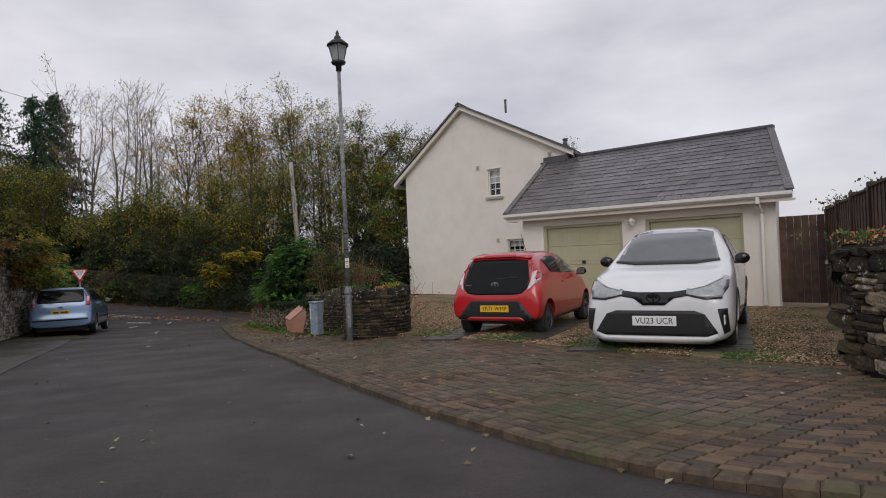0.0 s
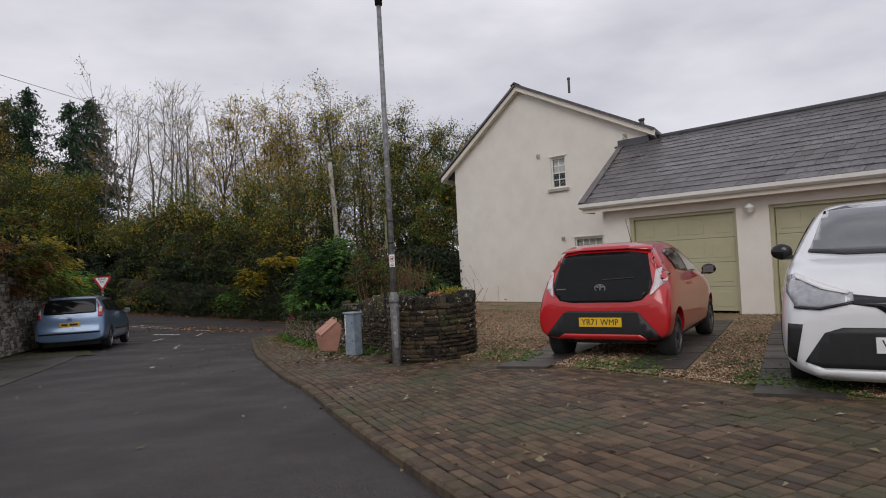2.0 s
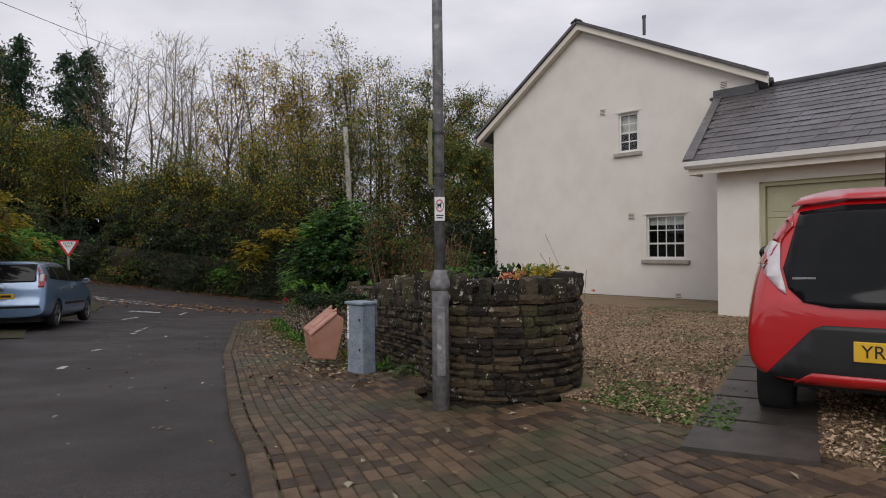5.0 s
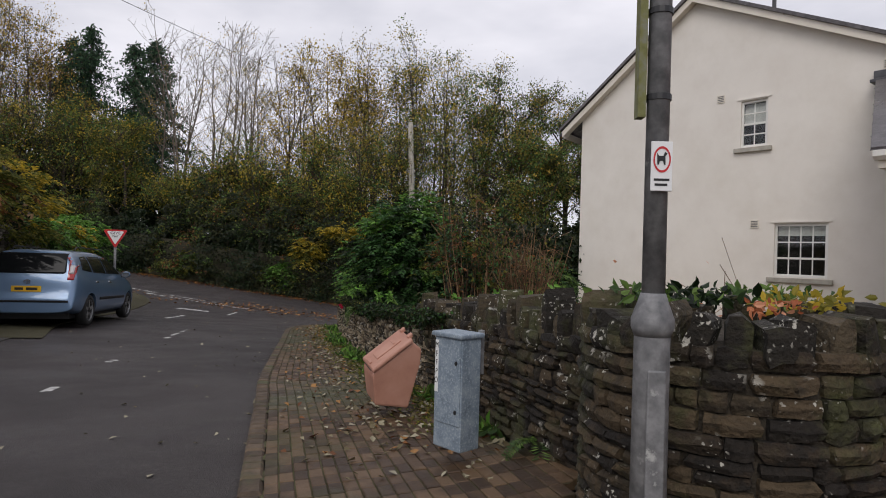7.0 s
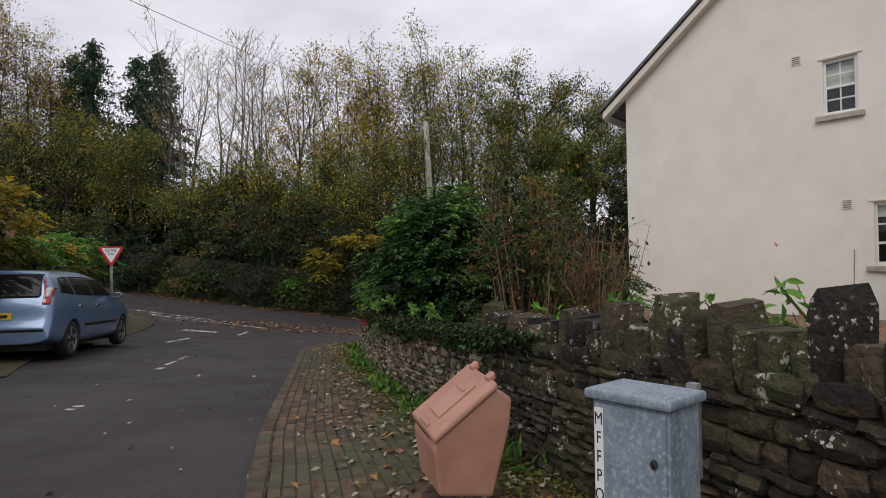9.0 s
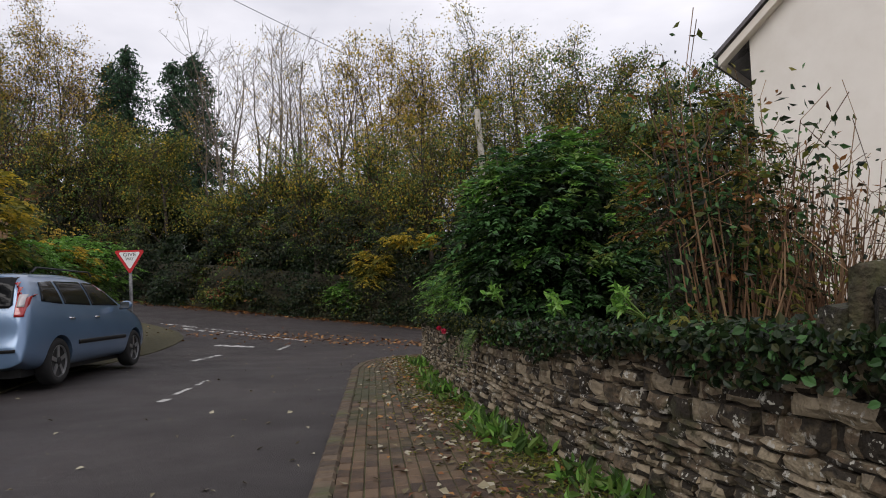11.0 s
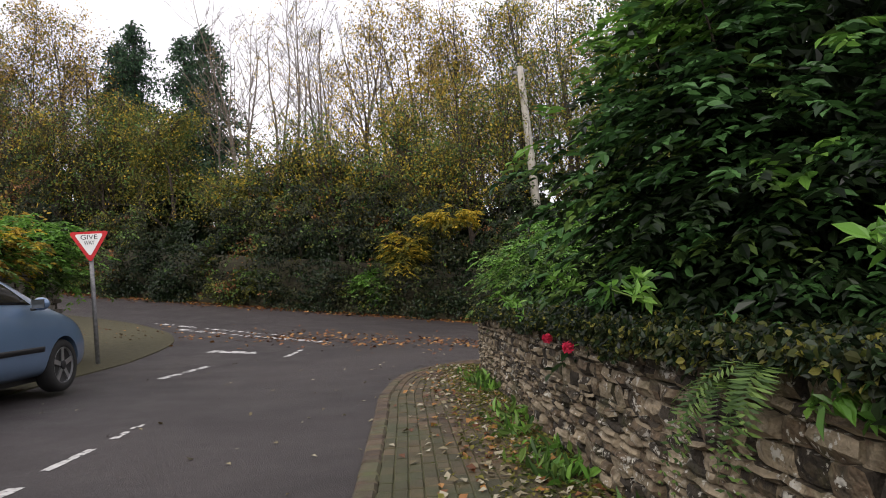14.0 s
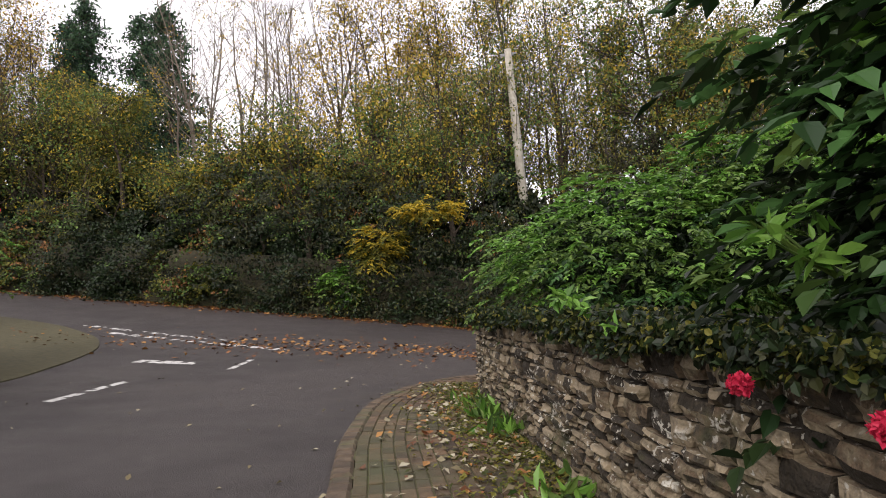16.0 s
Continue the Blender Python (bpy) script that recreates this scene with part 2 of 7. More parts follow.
CONCRETE = material("pale_concrete", [(0.3, 0.28, 0.23), (0.38, 0.355, 0.3), (0.45, 0.42, 0.36)], rough=0.85, scale=5, bump=0.2)
BARK = material("bark", [(0.03, 0.022, 0.016), (0.06, 0.046, 0.034), (0.1, 0.08, 0.06)], rough=0.9, scale=8, bump=0.7, bump_scale=22)
BARK_PALE = material("pale_bark", [(0.09, 0.075, 0.058), (0.15, 0.125, 0.098), (0.21, 0.18, 0.145)], rough=0.9, scale=8, bump=0.5, bump_scale=22)
TWIG_RED = material("bare_brown_twig", [(0.09, 0.045, 0.022), (0.16, 0.085, 0.042), (0.26, 0.16, 0.085)], rough=0.8, scale=6, island=0.6)
ROADPAINT = material("worn_road_paint", [(0.32, 0.3, 0.29), (0.5, 0.49, 0.47), (0.58, 0.57, 0.55)], rough=0.7, scale=14, bump=0.2)
SOIL = material("garden_soil", [(0.02, 0.018, 0.01), (0.04, 0.034, 0.018), (0.05, 0.055, 0.02)], rough=0.95, scale=5, bump=0.8, bump_scale=20)
GRASS = material("verge_grass", [(0.035, 0.032, 0.014), (0.065, 0.058, 0.026), (0.1, 0.085, 0.042)], rough=0.9, scale=11, bump=0.8, bump_scale=60)
GLASS = glass_material("clear_glass")
# near-black for sheets that stand in for unlit interiors
DARK_ROOM = material("interior_shade_black", [(0.008, 0.007, 0.006), (0.014, 0.012, 0.01)], rough=0.9)
BLIND = material("pale_blind_cloth", [(0.5, 0.48, 0.44), (0.62, 0.6, 0.56)], rough=0.9, scale=9)
SIGN_RED = material("sign_red", [(0.5, 0.015, 0.02), (0.56, 0.02, 0.025)], rough=0.4)
SIGN_WHITE = material("sign_white", [(0.76, 0.76, 0.75), (0.82, 0.82, 0.81)], rough=0.35)
INK = material("black_lettering", [(0.01, 0.01, 0.01), (0.016, 0.016, 0.016)], rough=0.5)
L_EVERGREEN = leaf_material("evergreen_leaf", [(0.0216, 0.0527, 0.0175), (0.0459, 0.1094, 0.0311), (0.0783, 0.1850, 0.0527)], rough=0.42)
L_BRIGHT = leaf_material("bright_green_leaf", [(0.07, 0.17, 0.025), (0.13, 0.3, 0.045), (0.2, 0.38, 0.07)], rough=0.4)
L_GREEN = leaf_material("mid_green_leaf", [(0.043, 0.087, 0.020), (0.087, 0.160, 0.035), (0.145, 0.232, 0.051)])
L_OLIVE = leaf_material("olive_autumn_leaf", [(0.065, 0.080, 0.017), (0.131, 0.145, 0.029), (0.232, 0.217, 0.043)], through_light=0.5)
L_YELLOW = leaf_material("yellow_autumn_leaf", [(0.2079, 0.1914, 0.0286), (0.3982, 0.3190, 0.0396), (0.6061, 0.4312, 0.0473)], through_light=0.5)
L_GOLD = leaf_material("golden_brown_leaf", [(0.19, 0.13, 0.025), (0.36, 0.25, 0.045), (0.56, 0.38, 0.06)], through_light=0.5)
L_RUST = leaf_material("rust_brown_leaf", [(0.087, 0.041, 0.017), (0.174, 0.080, 0.029), (0.290, 0.131, 0.043)])
# ivy's own colour; inside shrubs and thickets it stands in for shade
L_DARK = leaf_material("dark_ivy_and_shade_leaf", [(0.0064, 0.0144, 0.0048), (0.0136, 0.0272, 0.0088), (0.0240, 0.0448, 0.0144)], rough=0.4)
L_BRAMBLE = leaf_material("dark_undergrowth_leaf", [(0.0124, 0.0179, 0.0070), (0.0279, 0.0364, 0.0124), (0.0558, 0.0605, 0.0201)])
L_CONIFER = leaf_material("conifer_needle", [(0.02, 0.05, 0.028), (0.042, 0.09, 0.046), (0.066, 0.135, 0.062)])
L_ORANGE = leaf_material("fallen_orange_leaf", [(0.11, 0.04, 0.014), (0.22, 0.085, 0.025), (0.34, 0.17, 0.05)], through_light=0.1)
L_PALE = leaf_material("fallen_pale_leaf", [(0.1400, 0.1120, 0.0560), (0.2660, 0.2310, 0.1400), (0.3850, 0.3500, 0.2520)], through_light=0.1)
L_PINK = leaf_material("orange_pink_leaf", [(0.4, 0.12, 0.05), (0.6, 0.22, 0.1), (0.7, 0.34, 0.2)])
L_FLOWER = leaf_material("crimson_petal", [(0.45, 0.015, 0.05), (0.6, 0.03, 0.08)], through_light=0.2)


# ---- helpers of this scene ----
def part(name, bm, mat, parent=None, label="", smooth=False, bevel=0.0):
    me = bpy.data.meshes.new(name)
    bm.to_mesh(me)
    bm.free()
    return mesh_ob(name, me, mat, parent, label, smooth, bevel)


def mesh_ob(name, me, mat, parent=None, label="", smooth=False, bevel=0.0):
    for one in mat if isinstance(mat, (list, tuple)) else [mat]:
        me.materials.append(one)
    if smooth:
        me.polygons.foreach_set("use_smooth", np.ones(len(me.polygons), bool))
    ob = new(name, me)
    if parent is not None:
        ob.parent = parent
    if label:
        tagged(ob, label)
    if bevel:
        bv = ob.modifiers.new("bevel", "BEVEL")
        bv.width, bv.segments, bv.limit_method = bevel, 2, "ANGLE"
    return ob


def thing(name, m, label, category, group="", kind=""):
    ob = new(name)
    ob.empty_display_size = 0.1
    ob.matrix_world = m
    return tagged(ob, label, category, group, kind)


def box(bm, x0, y0, z0, x1, y1, z1, m=None):
    vs = [bm.verts.new((x, y, z)) for x in (x0, x1) for y in (y0, y1) for z in (z0, z1)]
    if m is not None:
        for v in vs:
            v.co = m @ v.co
    for f in ((0, 1, 3, 2), (4, 6, 7, 5), (0, 4, 5, 1), (2, 3, 7, 6), (0, 2, 6, 4), (1, 5, 7, 3)):
        bm.faces.new([vs[i] for i in f])
    return bm


def boxes(*list_of):
    bm = bmesh.new()
    for b in list_of:
        box(bm, *b)
    return bm


def lathe(profile, n=16, bm=None, at=(0, 0)):
    """A turned shape from (radius, height) pairs about the z axis."""
    bm = bm or bmesh.new()
    rings = []
    for r, z in profile:
        rings.append([bm.verts.new((at[0] + r * math.cos(2 * math.pi * k / n), at[1] + r * math.sin(2 * math.pi * k / n), z)) for k in range(n)])
    for a, b in zip(rings, rings[1:]):
        for k in range(n):
            bm.faces.new((a[k], a[(k + 1) % n], b[(k + 1) % n], b[k]))
    bm.faces.new(rings[0][::-1])
    bm.faces.new(rings[-1])
    return bm


def prism(points, y0, y1, bm=None):
    """A polygon in x and z, given depth along y."""
    bm = bm or bmesh.new()
    a = [bm.verts.new((x, y0, z)) for x, z in points]
    b = [bm.verts.new((x, y1, z)) for x, z in points]
    bm.faces.new(a)
    bm.faces.new(b[::-1])
    for k in range(len(a)):
        bm.faces.new((a[k], b[k], b[(k + 1) % len(a)], a[(k + 1) % len(a)]))
    bmesh.ops.recalc_face_normals(bm, faces=bm.faces)
    return bm


def arrays_mesh(name, verts, faces):
    """A mesh from numpy arrays: verts (n, 3), faces (m, k)."""
    me = bpy.data.meshes.new(name)
    m, k = faces.shape
    me.vertices.add(len(verts))
    me.vertices.foreach_set("co", np.ascontiguousarray(verts, np.float32).ravel())
    me.loops.add(m * k)
    me.loops.foreach_set("vertex_index", np.ascontiguousarray(faces, np.int32).ravel())
    me.polygons.add(m)
    me.polygons.foreach_set("loop_start", np.arange(0, m * k, k, dtype=np.int32))
    me.polygons.foreach_set("use_smooth", np.zeros(m, bool))
    me.update(calc_edges=True)
    return me


def words(text, size, m, mat, parent, name="lettering", depth=0.001, fit=0.0):
    """Lettering in the built-in font as a mesh part, in the x-z plane of m, facing -y; fit: its full width."""
    cu = bpy.data.curves.new(name, "FONT")
    cu.body, cu.size, cu.extrude, cu.align_x, cu.align_y = text, size, depth, "CENTER", "CENTER"
    tmp = bpy.data.objects.new("tmp", cu)
    scene.collection.objects.link(tmp)
    me = bpy.data.meshes.new_from_object(tmp.evaluated_get(bpy.context.evaluated_depsgraph_get()))
    bpy.data.objects.remove(tmp)
    xs = [v.co.x for v in me.vertices]
    k = fit / (max(xs) - min(xs)) if fit else 1.0
    for v in me.vertices:
        v.co = m @ Vector((v.co.x * k, -v.co.z, v.co.y))
    return mesh_ob(name, me, mat, parent)


def blades(name, at, d, u, w, s, slim, fine):
    """Leaf outlines from base points, rib directions, sideways and lifting directions; fine ones are rounder and pointed."""
    n = len(at)
    if fine:
        v = np.stack([at, at + s * (0.22 * d + slim * 0.42 * u + 0.08 * w), at + s * (0.58 * d + slim * 0.44 * u + 0.1 * w), at + s * (d - 0.06 * w), at + s * (0.58 * d - slim * 0.44 * u + 0.1 * w), at + s * (0.22 * d - slim * 0.42 * u + 0.08 * w)], 1)
        k = 6 * np.arange(n)[:, None]
        return arrays_mesh(name, v.reshape(-1, 3), np.stack([k + [0, 1, 2, 3], k + [0, 3, 4, 5]], 1).reshape(-1, 4))
    v = np.stack([at, at + s * (0.45 * d + slim * 0.5 * u + 0.1 * w), at + s * d, at + s * (0.45 * d - slim * 0.5 * u + 0.1 * w)], 1)
    return arrays_mesh(name, v.reshape(-1, 3), np.arange(4 * n).reshape(n, 4))


def leaf_mesh(name, at, size, rng, normal=None, slim=0.55, droop=0.0, fine=False):
    """Many small folded leaves about their middle ribs."""
    n = len(at)
    d = rng.normal(size=(n, 3))
    d[:, 2] -= droop
    d /= np.linalg.norm(d, axis=1)[:, None]
    u = rng.normal(size=(n, 3)) if normal is None else np.cross(normal + 0.45 * rng.normal(size=(n, 3)), d)
    u -= (u * d).sum(1)[:, None] * d
    u /= np.linalg.norm(u, axis=1)[:, None] + 1e-9
    return blades(name, at, d, u, np.cross(d, u), (size * rng.uniform(0.6, 1.35, n))[:, None], slim, fine)


def tubes_mesh(name, segs, sides=4):
    """Tapered sticks from rows of (x0, y0, z0, x1, y1, z1, r0, r1)."""
    s = np.array(segs, float)
    a, b = s[:, :3], s[:, 3:6]
    d = b - a
    d /= np.linalg.norm(d, axis=1)[:, None] + 1e-9
    ref = np.where(np.abs(d[:, 2:3]) > 0.9, [[1.0, 0, 0]], [[0, 0, 1.0]])
    u = np.cross(d, ref)
    u /= np.linalg.norm(u, axis=1)[:, None]
    w = np.cross(d, u)
    ang = np.arange(sides) * 2 * np.pi / sides
    ring = np.cos(ang)[None, :, None] * u[:, None] + np.sin(ang)[None, :, None] * w[:, None]
    v = np.concatenate([a[:, None] + ring * s[:, 6, None, None], b[:, None] + ring * s[:, 7, None, None]], 1)
    k = np.arange(sides)
    f = np.stack([k, (k + 1) % sides, (k + 1) % sides + sides, k + sides], 1)
    faces = (f[None] + (np.arange(len(s)) * 2 * sides)[:, None, None]).reshape(-1, 4)
    return arrays_mesh(name, v.reshape(-1, 3), faces)


def smooth_line(pts, step=0.25):
    """A Catmull-Rom curve through plan points, resampled at even steps."""
    p = np.array(pts, float)
    p = np.vstack([2 * p[0] - p[1], p, 2 * p[-1] - p[-2]])
    out = []
    for i in range(1, len(p) - 2):
        t = np.linspace(0, 1, 24, endpoint=False)[:, None]
        a, b, c, d = p[i - 1], p[i], p[i + 1], p[i + 2]
        out.append(0.5 * (2 * b + (c - a) * t + (2 * a - 5 * b + 4 * c - d) * t**2 + (3 * b - a - 3 * c + d) * t**3))
    q = np.vstack([*out, p[-2:-1]])
    s = np.r_[0, np.cumsum(np.linalg.norm(np.diff(q, axis=0), axis=1))]
    k = np.arange(0, s[-1], step)
    return np.stack([np.interp(k, s, q[:, 0]), np.interp(k, s, q[:, 1])], 1)


def sides_of(line):
    """Unit tangents and right-hand normals along a plan line."""
    t = np.gradient(line, axis=0)
    t /= np.linalg.norm(t, axis=1)[:, None]
    return t, np.stack([t[:, 1], -t[:, 0]], 1)


# ---- the lie of the land ----
def along(y):
    return np.interp(y, [-40, 0, 9.7, 24, 28, 33, 38, 60, 120], [2.2, 0.46, -0.1, -0.95, -1.28, -1.5, -1.65, -1.7, -1.7])


def kerb_x(y):
    return np.interp(y, [-40, 2.4, 4.4, 8.5, 15, 21.4, 24.4, 26.6], [3, 1.75, 0.8, -0.5, -2.45, -4.05, -4.75, -4.9])


def land(x, y):
    """Height of the pavement level; the road lies one kerb lower."""
    tilt = np.interp(y, [8, 16, 23, 28, 33, 38], [0.0, -0.015, -0.033, -0.052, -0.095, -0.124])
    rise = np.interp(y, [3, 8, 13.5, 18], [0.0, 0.04, 0.06, 0.0]) * np.clip(x - kerb_x(y), 0, 2.2)
    return along(y) + rise + tilt * np.clip(np.minimum(x, 2.0) - kerb_x(y), -40, 3.0)


def drive_z(x, y):
    level = np.maximum(np.where(y > 12, -0.07 - 0.02 * (y - 12), -0.07 + 0.035 * (12 - y)), along(y) + 0.02)
    w = np.clip((x - kerb_x(y) - 0.8) / 2.4, 0, 1)
    w = w * w * (3 - 2 * w)
    return (1 - w) * land(x, y) + w * level


KERB_LOW = 0.065
KERB_LINE = smooth_line([(14, -1.2), (9, -0.5), (5.5, 0.35), (3.4, 1.25), (1.75, 2.47), (0.81, 4.38), (-0.05, 6.9), (-0.53, 8.5), (-1.08, 10.45), (-1.6, 12), (-2.47, 15), (-2.95, 16.7), (-4.05, 21.4), (-4.4, 22.9), (-4.74, 24.4), (-4.93, 26.2), (-4.6, 27.9), (-3.6, 28.9), (-1.5, 29.7), (4, 30.6), (12, 31.5)], 0.15)
WALL_LINE = smooth_line([(0.3, 12.15), (-0.02, 12.75), (-0.42, 14.1), (-0.92, 15.7), (-1.5, 17.4), (-2.2, 19.5), (-2.77, 21.6), (-3.4, 24.2), (-3.78, 26.1), (-3.9, 27.3), (-3.55, 28.2), (-2.5, 28.75), (0, 29.2), (6, 30.1)], 0.05)
WALL_T, WALL_N = sides_of(WALL_LINE)


def wall_x(y):
    k = WALL_LINE[:, 1] < 27.3
    return np.interp(y, WALL_LINE[k, 1], WALL_LINE[k, 0])


# ---- ground sheet ----
def grid_mesh(name, xs, ys, height):
    gx, gy = np.meshgrid(xs, ys)
    v = np.stack([gx, gy, height(gx, gy)], -1).reshape(-1, 3)
    k = np.arange(len(xs) * len(ys)).reshape(len(ys), len(xs))
    f = np.stack([k[:-1, :-1], k[:-1, 1:], k[1:, 1:], k[1:, :-1]], -1).reshape(-1, 4)
    return arrays_mesh(name, v, f)


far_x = np.unique(np.r_[-2500, -900, -300, -120, -60, np.arange(-40, 30, 0.6), 40, 60, 120, 300, 900, 2500])
far_y = np.unique(np.r_[-2500, -900, -300, -120, -60, np.arange(-30, 60, 0.6), 70, 90, 150, 400, 1000, 2500])
ground = mesh_ob("road", grid_mesh("road", far_x, far_y, lambda x, y: land(x, y) - KERB_LOW), ASPHALT, smooth=True)
tagged(ground, "dark damp worn asphalt road surface sloping to a junction", "road", kind="structure")

# strips of pavement and drive, as thick sheets
KT, KN = sides_of(KERB_LINE)


def strip(name, line_a, line_b, z_of, mat, label, category, lift=0.0, cross=14, skirt=0.15):
    """A sheet between two lines of equal length, with its edges turned down."""
    t = np.linspace(0, 1, cross)[None, :, None]
    p = line_a[:, None] * (1 - t) + line_b[:, None] * t
    z = z_of(p[..., 0], p[..., 1]) + lift
    v = np.concatenate([p, z[..., None]], -1)
    low0, low1 = v[:, :1].copy(), v[:, -1:].copy()
    low0[..., 2] -= skirt
    low1[..., 2] -= skirt
    v = np.concatenate([low0, v, low1], 1)
    n, m = v.shape[:2]
    k = np.arange(n * m).reshape(n, m)
    f = np.stack([k[:-1, :-1], k[1:, :-1], k[1:, 1:], k[:-1, 1:]], -1).reshape(-1, 4)
    ob = mesh_ob(name, arrays_mesh(name, v.reshape(-1, 3), f), mat)
    return tagged(ob, label, category, kind="structure")


# drive front edge: from the round pier to the boundary wall
EDGE_A, EDGE_B = np.array([1.05, 11.15]), np.array([4.62, 5.0])
PIER = np.array([0.62, 12.0])
DRIVE = np.array([0.559, 0.829])
ACROSS = np.array([0.829, -0.559])


def paved(x, y):
    """Whether a plan point lies on the block pavement."""
    e = (EDGE_B - EDGE_A) / np.linalg.norm(EDGE_B - EDGE_A)
    past = (x - EDGE_A[0]) * e[1] - (y - EDGE_A[1]) * e[0]
    side_wall = np.interp(y, [-10, 3.4, 5.0], [3.2, 4.22, 4.62])
    ok = np.where(y > 12.1, x < wall_x(np.minimum(y, 27.2)) - 0.0, np.where(y > 5.0, past > 0, x < side_wall))
    ok &= np.hypot(x - PIER[0], y - PIER[1]) > 0.72
    return ok & (y < 28.3)


# ---- house and garage share one building frame: u along the gable wall, n outwards ----
BA = radians(50)
BU, BN = Vector((math.cos(BA), -math.sin(BA), 0)), Vector((-math.sin(BA), -math.cos(BA), 0))
B0 = Vector((4.055, 25.1, 0))
BUILD = Matrix(((BU.x, -BN.x, 0, B0.x), (BU.y, -BN.y, 0, B0.y), (0, 0, 1, 0), (0, 0, 0, 1)))
# local x = u, local y = into the house, z up


def wall_sheet(bm, outline, holes, y0, y1):
    """A wall in local x-z with rectangular holes right through it; outline is a function of x giving its top."""
    xs = sorted({v for a, b, c, d in holes for v in (a, b)} | set(outline[0]))
    base = outline[2]
    for a, b in zip(xs, xs[1:]):
        mid = (a + b) / 2
        ta, tb = np.interp([a, b], outline[0], outline[1])
        cuts = sorted((h[2], h[3]) for h in holes if h[0] - 1e-6 <= mid <= h[1] + 1e-6)
        z = base
        spans = []
        for lo, hi in cuts:
            spans.append((z, lo, z, lo))
            z = hi
        spans.append((z, ta, z, tb))
        for za, zb, zc, zd in spans:
            q = [bm.verts.new(p) for p in ((a, y0, za), (b, y0, zc), (b, y0, zd), (a, y0, zb))]
            r = [bm.verts.new(p) for p in ((a, y1, za), (b, y1, zc), (b, y1, zd), (a, y1, zb))]
            bm.faces.new(q)
            bm.faces.new(r[::-1])
            for k in range(4):
                bm.faces.new((q[k], r[k], r[(k + 1) % 4], q[(k + 1) % 4]))
    bmesh.ops.remove_doubles(bm, verts=bm.verts, dist=1e-4)
    return bm


def sash_window(name, x0, x1, z0, z1, cols, rows, parent, depth=0.0, y=0.0, blind=0.0):
    """A white sash window set into a wall, with glazing bars, sill, panes and a near-black sheet for the unlit room
    behind.
    """
    win = new(name)
    win.parent = parent
    fw = 0.055
    part("window_frame", boxes((x0, y + 0.06, z0, x0 + fw, y + 0.14, z1), (x1 - fw, y + 0.06, z0, x1, y + 0.14, z1), (x0 + fw, y + 0.06, z0, x1 - fw, y + 0.14, z0 + fw), (x0 + fw, y + 0.06, z1 - fw, x1 - fw, y + 0.14, z1)), WHITE_PAINT, win, "white painted frame", bevel=0.006)
    bars = bmesh.new()
    ix, iz = x1 - x0 - 2 * fw, z1 - z0 - 2 * fw
    for c in range(1, cols):
        xc = x0 + fw + ix * c / cols
        box(bars, xc - 0.012, y + 0.075, z0 + fw, xc + 0.012, y + 0.11, z1 - fw)
    for r in range(1, rows):
        zc = z0 + fw + iz * r / rows
        h = 0.022 if r == rows // 2 else 0.012
        box(bars, x0 + fw, y + 0.073, zc - h, x1 - fw, y + 0.112, zc + h)
    part("glazing_bars", bars, WHITE_PAINT, win)
    pane = part("pane", boxes((x0 + fw, y + 0.09, z0 + fw, x1 - fw, y + 0.096, z1 - fw)), GLASS, win)
    pane.visible_shadow = False
    part("window_sill", boxes((x0 - 0.12, y - 0.08, z0 - 0.12, x1 + 0.12, y + 0.1, z0 - 0.02)), CONCRETE, win, "pale stone sill", bevel=0.01)
    part("room_behind", boxes((x0 - 0.3, y + 0.7, z0 - 0.3, x1 + 0.3, y + 0.72, z1 + 0.3)), DARK_ROOM, win)
    if blind:
        part("blind", boxes((x0 + fw, y + 0.2, z1 - fw - blind * iz, x1 - fw, y + 0.21, z1 - fw)), BLIND, win, "pale gathered blind")
    return win


house = thing("house", BUILD, "two-storey cream rendered house with slate gable roof", "house")
GB = -0.6
gable_x = [-2.02, 1.3, 5.9]
EAVE_L, EAVE_R, APEX = 4.5, 4.75, 7.2
# roof lines: pitch on both sides of the ridge
rise_l, rise_r = (APEX - EAVE_L) / 3.85, (APEX - EAVE_R) / 4.95
wall_top = [APEX - 0.12 - rise_l * 3.32, APEX - 0.12, APEX - 0.12 - rise_r * 4.6]
WU, WL = (2.42, 3.0, 3.5, 4.53), (3.2, 4.24, 0.68, 1.8)
bm = wall_sheet(bmesh.new(), (gable_x, wall_top, GB), [WU, WL], 0.0, 0.3)
part("gable_wall", bm, RENDERED, house, "cream roughcast render")
part("wall", boxes((-2.02, 0.3, GB, -1.72, 9.0, wall_top[0] - 0.05)), RENDERED, house)
part("wall", boxes((5.6, 0.3, GB, 5.9, 9.0, wall_top[2] - 0.05)), RENDERED, house)
part("wall", boxes((-1.72, 8.7, GB, 5.6, 9.0, 4.4)), RENDERED, house)
part("plinth", boxes((-2.03, -0.012, GB, 5.5, -0.001, -0.3)), material("plinth_brown", [(0.06, 0.035, 0.025), (0.09, 0.055, 0.04)], rough=0.9), house, "dark brown base course")
sash_window("window_upper", WU[0], WU[1], WU[2], WU[3], 2, 4, house, blind=0.45)
sash_window("window_lower", WL[0], WL[1], WL[2], WL[3], 4, 3, house, blind=0.2)
for x0, x1, z in ((WU[0], WU[1], WU[3]), (WL[0], WL[1], WL[3])):
    part("drip_hood", boxes((x0 - 0.08, -0.025, z + 0.02, x1 + 0.08, 0.02, z + 0.05)), RENDERED, house)
